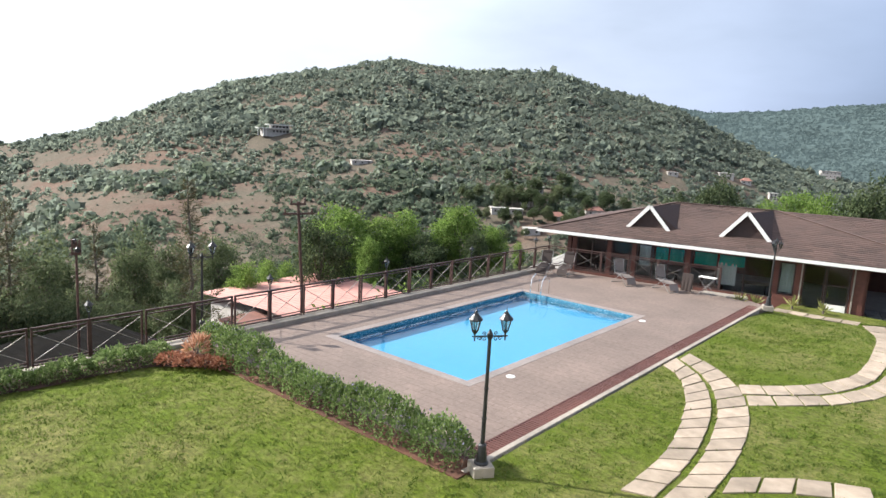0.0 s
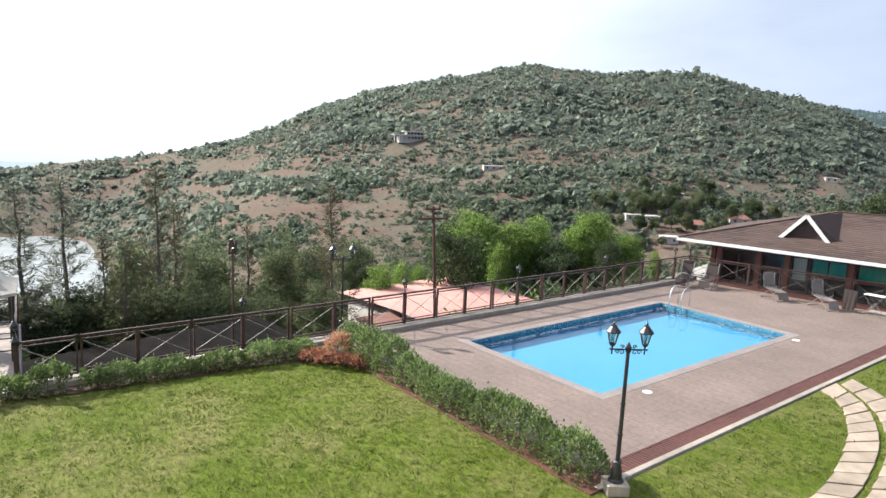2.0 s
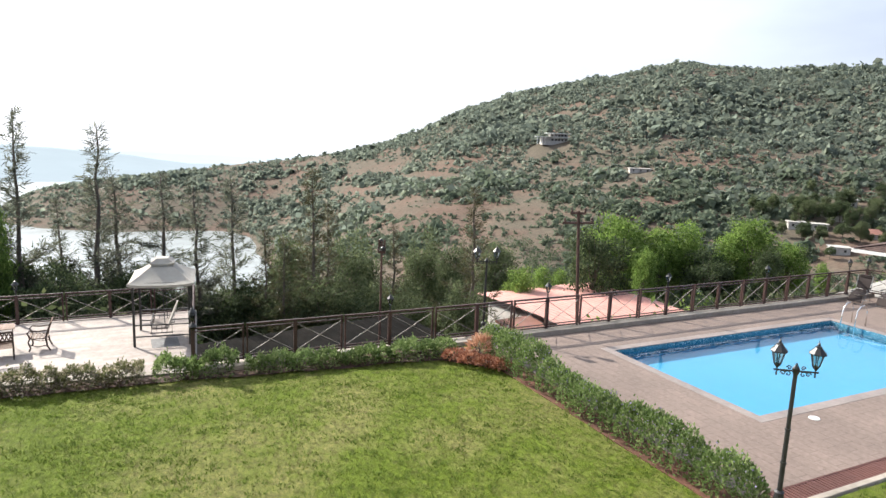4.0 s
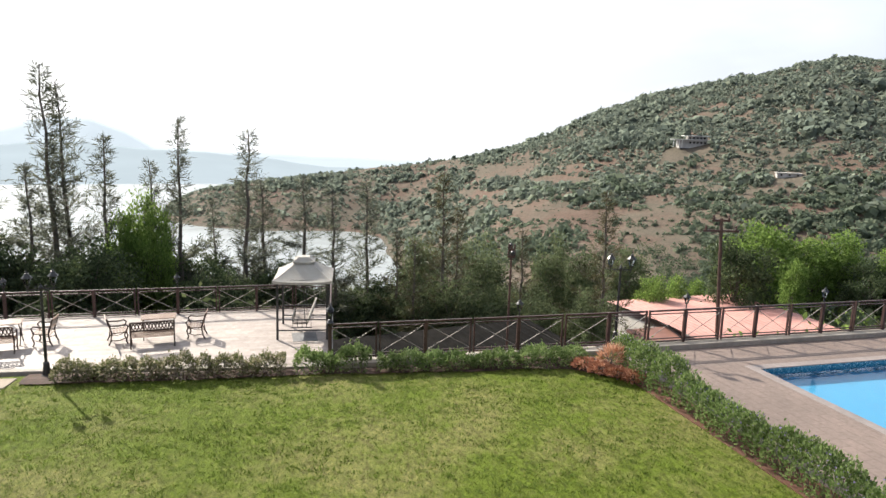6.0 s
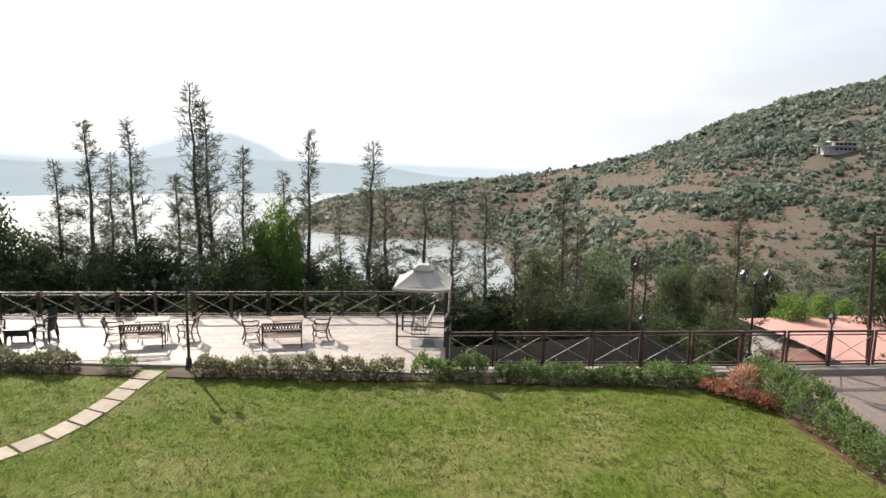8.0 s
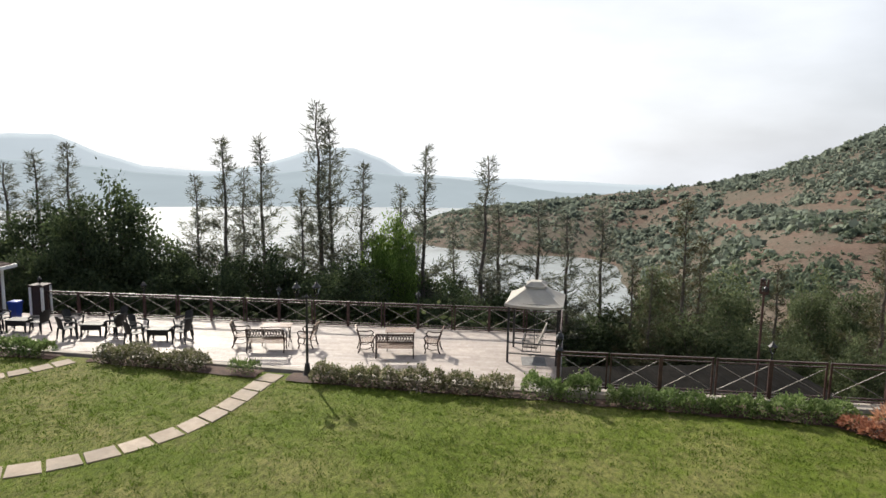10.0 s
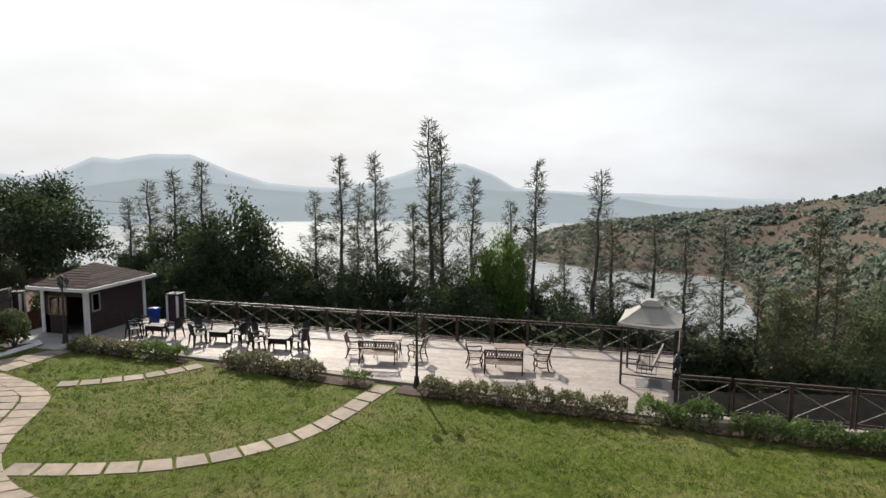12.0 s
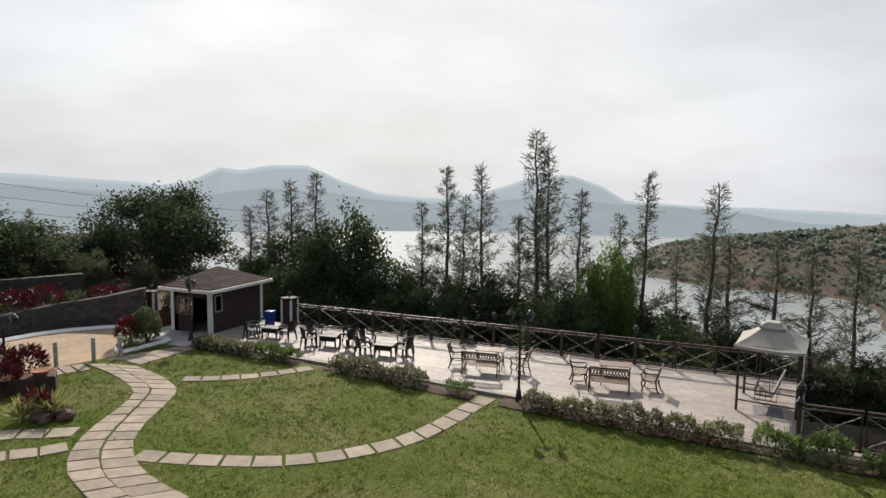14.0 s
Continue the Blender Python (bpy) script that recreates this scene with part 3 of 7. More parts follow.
def clumps(name, items, mat, label, category, leaves=10, seed=11, spray=1.0):
    """Many small crowns in one mesh, each of ragged leafy sprays over a dome. items: x, y, z, radius, height factor."""
    rng = np.random.RandomState(seed)
    a = np.asarray(items)
    n = len(a)
    d = rng.normal(size=(n, leaves, 3))
    d[:, :, 2] = np.abs(d[:, :, 2]) * 0.9 - 0.12
    d /= np.linalg.norm(d, axis=2)[:, :, None]
    r, h = a[:, 3][:, None, None], a[:, 4][:, None]
    c = d * r * rng.uniform(0.45, 1.0, (n, leaves, 1)) * (1 + 0.25 * rng.normal(size=(n, 1, 3)))
    c[:, :, 2] *= h * 1.25
    c += a[:, None, :3] + np.stack([0 * h, 0 * h, a[:, 3][:, None] * h * 0.3], 2)
    nrm = d + rng.normal(size=d.shape) * 0.38
    nrm /= np.linalg.norm(nrm, axis=2)[:, :, None]
    u = np.cross(nrm, rng.normal(size=d.shape))
    u /= np.linalg.norm(u, axis=2)[:, :, None]
    v = np.cross(nrm, u)
    k = r * spray * rng.uniform(0.38, 0.75, (n, leaves, 1))
    sag = nrm * k * 0.3
    q = np.stack([c - u * k - sag, c + v * k * 0.8 - sag * 0.3, c + u * k - sag, c - v * k * 0.8 - sag * 0.3], 2).reshape(-1, 3)
    m = len(q) // 4
    mesh = bpy.data.meshes.new(name)
    mesh.vertices.add(4 * m)
    mesh.vertices.foreach_set("co", q.ravel())
    mesh.loops.add(4 * m)
    mesh.loops.foreach_set("vertex_index", np.arange(4 * m, dtype=np.int32))
    mesh.polygons.add(m)
    mesh.polygons.foreach_set("loop_start", np.arange(0, 4 * m, 4, dtype=np.int32))
    mesh.update(calc_edges=True)
    mesh.materials.append(mat)
    return tagged(new(name, mesh), label, category, "", "stuff")


def far_woods():
    """Treetops over the wooded hill behind."""
    rng = random.Random(15)
    d = bpy.data.objects["backdrop_hill"].data
    faces = [f.vertices[:] for f in d.polygons]
    out = []
    while len(out) < 13000:
        q = [d.vertices[i].co for i in faces[rng.randrange(len(faces))]]
        p = q[0].lerp(q[1], rng.random()).lerp(q[3].lerp(q[2], rng.random()), rng.random())
        if math.degrees(math.atan2(-p.x, p.y)) < 2 or p.length < 1250 or p.length > 1910:
            continue
        out.append((p.x, p.y, p.z - 2, rng.uniform(4, 8), rng.uniform(0.35, 0.6)))
    clumps("far_woods", out, M_FAR0, "treetops over the far wooded hill, blue-grey from haze put into the colour", "trees", 7)


far_woods()

# azimuth and elevation at which the far houses are seen
HOUSE_AT = [(53.6, -0.35), (55.4, -0.9), (47.0, -2.4), (32.4, -5.2), (31.9, -4.1), (35.1, -6.1), (33.6, -6.0), (30.1, -6.2), (27.0, -5.6), (32.1, -7.6), (17.1, -1.7), (15.6, -2.1), (21.1, -1.8), (10.0, -1.2), (13.6, -3.2)]


# bare soil and rock on the slope: azimuth, elevation, half spans
BARE = [(45.1, 3.5, 1.5, 0.5), (37.8, 3.1, 2.0, 0.45), (66.5, -6.3, 3.5, 0.6), (59.5, -6.2, 4.5, 0.5), (53.0, -6.0, 3.0, 0.5), (49.5, -3.6, 3.2, 0.22), (46.0, -4.8, 2.5, 0.3),
        (34.5, -0.7, 2.0, 0.28), (26.5, -2.5, 2.6, 0.35), (21.5, -2.7, 2.0, 0.3), (28.8, 1.3, 2.2, 0.16), (52.5, 2.0, 2.6, 0.25), (45.5, 2.4, 2.0, 0.2), (70.0, -2.9, 4.5, 0.45), (63.5, -3.6, 3.0, 0.4), (72.0, -5.2, 3.5, 0.4)]


def bareness(az, el):
    return max(1.6 - ((az - a) / da) ** 2 - ((el - e) / de) ** 2 for a, e, da, de in BARE)


def hill_scrub():
    """Trees in clumps and strips along old terraces, thin on the bare patches."""
    rng = random.Random(5)
    spots = []
    for a, e in HOUSE_AT:
        x, y, z, r = march(a, e)
        spots += [(x, y), (x * (r - 13) / r, y * (r - 13) / r)]
    out = []
    while len(out) < 52000:
        az, r = rng.uniform(2, 97), 170 + 600 * rng.random() ** 0.8
        x, y = -r * math.sin(radians(az)), r * math.cos(radians(az))
        z = ground_z(x, y)
        if z < LAKE_Z + 1.5:
            continue
        wx, wy = x + 30 * noise.noise(Vector((x * 0.015, y * 0.015, 2.2))), y + 30 * noise.noise(Vector((x * 0.015, y * 0.015, 8.8)))
        dens = 0.7 * noise.noise(Vector((wx * 0.016, wy * 0.016, 1.5))) + 0.6 * noise.noise(Vector((wx * 0.05, wy * 0.05, 4.0)))
        band = math.sin(z * 0.62 + 5 * noise.noise(Vector((x * 0.008, y * 0.008, 6.0))))
        upper = ease((z + 34) / 40)
        lower = ease((420 - r) / 120) * ease((az - 36) / 10)
        bare = bareness(az + 2.2 * noise.noise(Vector((x * 0.02, y * 0.02, 5.5))), math.degrees(math.atan2(z - 6.3, r)) + 0.5 * noise.noise(Vector((x * 0.02, y * 0.02, 9.5))))
        want = dens + 0.22 * band + 0.62 * upper - 0.10 * lower + 0.30 * ease((46 - az) / 8) + 0.5 * ease((42 - az) / 6) * ease((330 - r) / 60) - 0.95 * ease(bare)
        low = rng.random() < 0.10                # lone low shrubs on the open ground
        if not low and want + rng.uniform(-0.55, 0.75) < 0.10:
            continue
        if any((x - h[0]) ** 2 + (y - h[1]) ** 2 < 64 for h in spots):
            continue
        size = rng.uniform(0.95, 2.5) * (1.25 if dens > 0.15 else 0.8) * (0.8 + 0.35 * ease((r - 170) / 300)) * (1.7 if rng.random() < 0.06 else 1.0) * (0.5 if low else 1.0)
        out.append((x, y, z - 0.3, size, rng.uniform(0.6, 1.0)))
    # split by distance: farther crowns take the colour with more haze in it
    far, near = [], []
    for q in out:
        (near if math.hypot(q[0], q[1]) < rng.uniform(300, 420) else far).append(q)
    clumps("scrub", far, L_HILL_HAZED, "dense scrub and small trees on the farther hillside, haze put into the colour", "bushes", 9, 11, 0.96)
    clumps("near_scrub", near, L_HILL_NEAR, "scrub and small trees on the nearer hillside, coloured with less haze", "bushes", 16, 12, 0.66)


hill_scrub()


# ---- lawn ----


def left_edge(y):
    return float(np.interp(y, (-21, -13, -5.7, 1.5, 9.6), (-20.95, -20.45, -19.75, -18.8, -17.35)))


def build_lawn():
    s = Shape()
    ny, nx = 130, 40
    verts = []
    for j in range(ny + 1):
        y = -27 + (9.6 + 27) * j / ny
        a = left_edge(y)
        for i in range(nx + 1):
            x = a + (7.0 - a) * i / nx
            verts.append((x, y, lawn_z(y) + 0.02 * noise.noise(Vector((x * 0.7, y * 0.7, 0)))))
    m = nx + 1
    s.add(verts, [(j * m + i, j * m + i + 1, (j + 1) * m + i + 1, (j + 1) * m + i) for j in range(ny) for i in range(nx)])
    verts = []
    ny, nx = 70, 30
    for j in range(ny + 1):
        y = 9.6 + (33.6 - 9.6) * j / ny
        a = -7.0
        for i in range(nx + 1):
            x = a + 14.0 * i / nx
            verts.append((x, y, lawn_z(y) + 0.02 * noise.noise(Vector((x * 0.7, y * 0.7, 0)))))
    m = nx + 1
    s.add(verts, [(j * m + i, j * m + i + 1, (j + 1) * m + i + 1, (j + 1) * m + i) for j in range(ny) for i in range(nx)])
    return setting("lawn", s, M_LAWN, "mown green lawn with dry yellow patches", "lawn", smooth=True)


build_lawn()

# ---- pool terrace ----
PX0, PX1, PY0, PY1 = -15.33, -10.15, 13.58, 24.15
DX0, DX1, DY0, DY1 = -17.4, -7.65, 9.98, 30.2


def frame_shape(x0, x1, y0, y1, a0, a1, b0, b1, z0, z1):
    ring = ((x0, y0), (x1, y0), (x1, y1), (x0, y1), (a0, b0), (a1, b0), (a1, b1), (a0, b1))
    s = Shape()
    faces = []
    for i in range(4):
        j = (i + 1) % 4
        faces += [(8 + i, 8 + j, 12 + j, 12 + i), (j, i, 4 + i, 4 + j), (i, j, 8 + j, 8 + i), (4 + j, 4 + i, 12 + i, 12 + j)]
    return s.add([(x, y, z0) for x, y in ring] + [(x, y, z1) for x, y in ring], faces)


setting("pavement_pool_terrace", frame_shape(DX0, DX1, DY0, DY1, PX0 - 0.3, PX1 + 0.3, PY0 - 0.3, PY1 + 0.3, -0.6, 0.0), M_DECK,
        "taupe brown stamped paving round the pool", "pavement")
M_COPING = surf("grey_coping", (0.20, 0.165, 0.15), (0.28, 0.24, 0.22), 6, 0.6, 0.1, 40)
pool = thing("swimming_pool", ((PX0 + PX1) / 2, (PY0 + PY1) / 2, 0), "rectangular blue swimming pool sunk in brown paving", "pool", kind="structure")
OX, OY = (PX0 + PX1) / 2, (PY0 + PY1) / 2
part("coping", frame_shape(PX0 - 0.3 - OX, PX1 + 0.3 - OX, PY0 - 0.3 - OY, PY1 + 0.3 - OY, PX0 - OX, PX1 - OX, PY0 - OY, PY1 - OY, -0.25, 0.006), M_COPING, pool, "grey stone coping")
HX, HY, PD = (PX1 - PX0) / 2, (PY1 - PY0) / 2, -0.40
s = Shape()
s.box((0, 0, PD - 0.1), (2 * HX + 0.4, 2 * HY + 0.4, 0.2))
part("basin_floor", s, M_POOL, pool, "light blue plaster floor")
s = frame_shape(-HX - 0.25, HX + 0.25, -HY - 0.25, HY + 0.25, -HX, HX, -HY, HY, PD, -0.33)
part("basin_wall", s, M_POOL, pool, "light blue plaster wall")
s = frame_shape(-HX - 0.25, HX + 0.25, -HY - 0.25, HY + 0.25, -HX, HX, -HY, HY, -0.33, -0.251)
part("tile_band", s, M_MOSAIC, pool, "dark blue mosaic waterline band")
s = frame_shape(-HX - 0.03, HX + 0.03, -HY - 0.03, HY + 0.03, -HX + 0.006, HX - 0.006, -HY + 0.006, HY - 0.006, -0.33, -0.02)
part("tile_band", s, M_MOSAIC, pool, "dark blue mosaic waterline band")
s = Shape()
s.add([(-HX, -HY, -0.11), (HX, -HY, -0.11), (HX, HY, -0.11), (-HX, HY, -0.11)], [(0, 1, 2, 3)])
w = part("water", s, M_WATER, pool, "clear still pool water")
w.visible_shadow = False

# kerb strips and drain channel
s = Shape()
s.box((-7.13, (9.6 + 30.2) / 2, -0.27), (0.14, 20.6, 0.6))
setting("kerb_drain", s, M_KERB, "pale stone edging strip beside the drain", "kerb", 0.012)
# solid block under the gratings; the channel's shade is put into its colour
s = Shape()
s.box((-7.43, 19.95, -0.34), (0.46, 20.5, 0.5))
setting("drain_channel", s, M_DARK, "drain channel block, the shade inside put into a near-black colour", "drain")
one = Shape()
one.box((-0.2, 0.5, 0), (0.03, 1.0, 0.035)).box((0.2, 0.5, 0), (0.03, 1.0, 0.035)).box((0, 0.02, 0), (0.37, 0.03, 0.03)).box((0, 0.98, 0), (0.37, 0.03, 0.03))
for k in range(10):
    one.box((0, 0.075 + k * 0.0945, 0), (0.37, 0.05, 0.026))
grate_mesh = mesh_of("drain_grating", one, M_GRATE)
for k in range(20):
    g = new("drain_grating", grate_mesh)
    g.location = (-7.43, 9.75 + k * 1.02, -0.02)
    tagged(g, "rust-red slotted drain grating panel set in the paving", "grating", "drain gratings along the pool terrace")

s = Shape()
s.box((-17.55, 19.9, 0.0), (0.5, 20.6, 0.30))
setting("kerb_fence", s, M_KERB, "pale stone kerb under the railing", "kerb", 0.015)
s = Shape()
a, b = Vector((-17.55, 9.6, -0.05)), Vector((-18.92, 1.7, -0.45))
s.bar(a, b, 0.5, 0.34)
setting("kerb_lawn", s, M_KERB, "pale stone kerb between lawn hedge and railing", "kerb", 0.015)

# ---- terrace of wood-look tiles ----
ZB = -0.5
BX0, BX1, BY0, BY1 = -25.75, -20.2, -20.2, 2.6


def deck_right(y):
    return left_edge(y) - 0.45


def deck_end(x):
    return BY1 - 0.115 * (x - BX0)


s = Shape()
s.prism([(BX0, BY0), (deck_right(BY0), BY0), (deck_right(-13), -13), (deck_right(-5.7), -5.7), (deck_right(1.85), 1.85), (BX0, BY1)], ZB - 0.7, ZB - 0.012)
terrace = setting("pavement_lower_terrace", s, M_CONCRETE, "raised concrete terrace slab", "terrace")
pl = Shape()
rng = random.Random(3)
full, x = [], BX0 + 0.01
while x < deck_right(-21) + 0.01 + 1.9:
    y = BY0 - rng.uniform(0, 1.2)
    while y < deck_end(x + 0.2):
        y0, y1 = max(y, BY0), min(y + 1.2, deck_end(x + 0.2))
        lim = min(deck_right(y0), deck_right(y1)) + 0.0
        if y1 - y0 > 0.05 and x + 0.2 < lim:
            if y0 > -7.5 and y1 - y0 > 1.199 and x > -24.6 and len(full) < 290:
                full.append((x + 0.1, (y0 + y1) / 2, ZB - 0.008))
            else:
                pl.box((x + 0.1, (y0 + y1) / 2, ZB - 0.008), (0.192, y1 - y0 - 0.008, 0.016))
        y += 1.2
    x += 0.2
tiles = part("plank_tiles", pl, M_PLANKTILE, terrace, "pale wood-look plank tiles")
tagged(tiles, kind="stuff")
one = Shape()
one.box((0, 0, 0), (0.192, 1.192, 0.016))
piece = mesh_of("tile", one, M_PLANKPIECE)
for p in full:
    o = new("tile", piece)
    o.parent = terrace
    o.location = p
s = Shape()
ys = (BY0, -13, -5.7, 1.85)
for y0, y1 in zip(ys, ys[1:]):
    s.bar((deck_right(y0) + 0.0, y0, ZB - 0.19), (deck_right(y1), y1, ZB - 0.19), 0.24, 0.42)
setting("kerb_terrace", s, M_KERB, "pale stone edging of the tiled terrace", "kerb", 0.012)
# soil beds between the lawn and the kerbs
def front_edge(y):
    """Where the grass ends before the terrace and railing hedges."""
    return float(np.interp(y, (-21, -13, -8, -5.4, -1.9, 1.2, 3.2, 4.2, 5.5, 7.0, 8.1, 9.4), (-20.5, -20.0, -19.32, -19.0, -18.66, -18.45, -17.8, -17.5, -17.0, -16.65, -16.3, -14.9)))


s = Shape()
for y0, y1 in ((-19.6, -14.3), (-13.1, -7.25), (-6.3, 9.3)):
    n = int((y1 - y0) / 0.3)
    ys = [y0 + (y1 - y0) * k / n for k in range(n + 1)]
    rows = [(left_edge(y) - 0.24, y, lawn_z(y) - 0.03) for y in ys], [(left_edge(y) * 0.5 + front_edge(y) * 0.5, y, lawn_z(y) + 0.055) for y in ys], [(front_edge(y) + 0.13 * noise.noise(Vector((0, y * 2.3, 1))), y, lawn_z(y) + 0.035) for y in ys]
    m = n + 1
    s.add(rows[0] + rows[1] + rows[2], [(k * m + i, (k + 1) * m + i, (k + 1) * m + i + 1, k * m + i + 1) for k in range(2) for i in range(n)])
setting("soil_bed", s, M_DARKSOIL, "dark brown soil beds under the terrace hedges", "soil")
s = Shape()
s.bar((-16.9, 9.67, -0.02), (-7.05, 9.67, -0.02), 0.72, 0.08)
setting("soil_poolside", s, M_SOIL, "red soil bed under the poolside hedge", "soil")

# ---- building behind the viewpoint, closing the place ----
s = Shape()
s.box((4.2, -2, 4.5), (5, 26, 11.5))
setting("wall_house", s, M_HOUSE, "plain pale plaster wall of the house", "wall")

# ---- railings ----


def railing(at, end, base0, base1, name_label, lantern_at=(), group="", n=None, height=1.06, first=True, last=True):
    """A brown steel railing from post to post with crossed bars, top and bottom rails."""
    a, b = Vector((*at, base0)), Vector((*end, base1))
    n = n or max(1, round((b.xy - a.xy).length / 1.37))
    rail = thing("railing", a, name_label, "railing", group)
    d = (b - a) / n
    flat = Vector((d.x, d.y, 0)).normalized()
    for k in range(n + 1):
        p = d * k
        if (k == 0 and not first) or (k == n and not last):
            continue
        turn = math.degrees(math.atan2(flat.y, flat.x))
        sh = Shape()
        if k in lantern_at or k % 2 == 0:
            sh.box((p.x, p.y, p.z + height / 2), (0.10, 0.10, height), turn)
            part("post", sh, M_RAIL, rail, bevel=0.006)
        else:                                    # a pair of slim bars
            for o in (-0.055, 0.055):
                sh.box((p.x + flat.x * o, p.y + flat.y * o, p.z + height / 2), (0.045, 0.06, height), turn)
            part("post", sh, M_RAIL, rail, "paired slim bars")
    for k in range(n):
        p, q = d * k, d * (k + 1)
        up = Vector((0, 0, 1))
        i, j = p + flat * 0.05, q - flat * 0.05
        sh = Shape()
        sh.bar(i + up * (height - 0.03), j + up * (height - 0.03), 0.06, 0.05)
        part("top_rail", sh, M_RAIL, rail)
        sh = Shape()
        sh.bar(i + up * (height - 0.13), j + up * (height - 0.13), 0.035, 0.03)
        part("middle_rail", sh, M_RAIL, rail)
        sh = Shape()
        sh.bar(i + up * 0.14, j + up * 0.14, 0.035, 0.03)
        part("middle_rail", sh, M_RAIL, rail)
        sh = Shape()
        sh.bar(i + up * 0.05, j + up * 0.05, 0.05, 0.045)
        part("bottom_rail", sh, M_RAIL, rail)
        side = flat.cross(up) * 0.012
        for u, v, o in ((0.15, height - 0.15, side), (height - 0.15, 0.15, -side)):
            sh = Shape()
            sh.bar(i + up * u + o, j + up * v + o, 0.017, 0.017)
            part("cross_bar", sh, M_RAILWIRE, rail, "pale grey diagonal bar")
    for k in lantern_at:
        p = a + d * k
        small_lantern((p.x, p.y, p.z + height))
    return rail


def lantern_parts(parent, at, k=1.0, six=6):
    """A tapered glass lantern with iron ribs, roof and finial."""
    x, y, z = at
    sh = Shape()
    sh.lathe((x, y, z), [(0.012 * k, 0), (0.03 * k, 0.03 * k), (0.05 * k, 0.05 * k), (0.055 * k, 0.075 * k)], 8)
    part("lantern_base", sh, M_IRON, parent)
    sh = Shape()
    sh.lathe((x, y, z), [(0.052 * k, 0.075 * k), (0.105 * k, 0.29 * k)], six)
    part("lantern_glass", sh, M_LANTERN, parent, "frosted glass pane")
    sh = Shape()
    for i in range(six):
        a = 2 * math.pi * i / six
        sh.bar((x + 0.055 * k * math.cos(a), y + 0.055 * k * math.sin(a), z + 0.07 * k), (x + 0.11 * k * math.cos(a), y + 0.11 * k * math.sin(a), z + 0.295 * k), 0.012 * k)
    part("lantern_frame", sh, M_IRON, parent)
    sh = Shape()
    sh.lathe((x, y, z), [(0.135 * k, 0.285 * k), (0.14 * k, 0.30 * k), (0.085 * k, 0.36 * k), (0.05 * k, 0.40 * k), (0.055 * k, 0.415 * k), (0.02 * k, 0.43 * k), (0.028 * k, 0.455 * k), (0.008 * k, 0.48 * k), (0.003 * k, 0.54 * k)], 8)
    part("lantern_roof", sh, M_IRON, parent)


_small = []


def small_lantern(at):
    if not _small:
        t = thing("post_lantern", at, "small black iron lantern on a railing post", "lantern", "lanterns on the railing")
        sh = Shape()
        sh.rod((0, 0, 0), (0, 0, 0.12), 0.02, n=8)
        part("stem", sh, M_IRON, t)
        lantern_parts(t, (0, 0, 0.12), 0.85)
        _small.append(t)
        return t
    return copy_thing(_small[0], pose(*at))


def lamp_post(at, label, heads=2, arm=0.30, height=2.62, turn=0.0, plinth=True, group="lamp posts"):
    t = thing("street_lamp", at, label, "lamp post", group, turn)
    z0 = 0.0
    if plinth:
        sh = Shape()
        sh.box((0, 0, 0.09), (0.42, 0.42, 0.22))
        part("plinth", sh, M_KERB, t, "pale stone plinth", bevel=0.015)
        z0 = 0.2
    sh = Shape()
    sh.lathe((0, 0, z0), [(0.14, 0), (0.145, 0.03), (0.11, 0.06), (0.10, 0.16), (0.075, 0.34), (0.07, 0.36), (0.085, 0.38), (0.05, 0.41)], 12)
    part("base", sh, M_IRON, t, smooth=False)
    sh = Shape()
    sh.lathe((0, 0, z0), [(0.042, 0.40), (0.042, 0.9), (0.055, 0.905), (0.055, 0.93), (0.04, 0.935), (0.038, 1.5), (0.05, 1.505), (0.05, 1.53), (0.036, 1.535), (0.034, height - z0 - 0.05), (0.055, height - z0), (0.06, height - z0 + 0.06), (0.03, height - z0 + 0.11), (0.008, height - z0 + 0.16)], 12)
    part("pole", sh, M_IRON, t)
    if heads == 2:
        for sgn in (-1, 1):
            sh = Shape()
            sh.rod((0, 0, height + 0.02), (sgn * (arm + 0.05), 0, height + 0.02), 0.016, n=6)
            for cx, cz, r in ((0.12, -0.035, 0.055), (0.20, -0.03, 0.045), (0.11, 0.07, 0.04)):
                pts = [(sgn * (cx + r * (1 - i / 16) * math.cos(i * 0.55)), 0, height + cz + r * (1 - i / 16) * math.sin(i * 0.55)) for i in range(15)]
                sh.tube(pts, 0.009, 5)
            sh.rod((sgn * arm, 0, height - 0.07), (sgn * arm, 0, height + 0.06), 0.014, n=6)
            part("arm", sh, M_IRON, t, "scrolled iron arm")
            lantern_parts(t, (sgn * arm, 0, height + 0.05), 1.0)
    else:
        for i in range(heads):
            a = 2 * math.pi * i / heads
            e = (arm * math.cos(a), arm * math.sin(a))
            sh = Shape()
            sh.tube([(0, 0, height - 0.05), (e[0] * 0.6, e[1] * 0.6, height - 0.1), (e[0], e[1], height + 0.02)], 0.014, 6)
            part("arm", sh, M_IRON, t)
            lantern_parts(t, (e[0], e[1], height + 0.02), 0.75)
        lantern_parts(t, (0, 0, height + 0.12), 0.75)
    return t


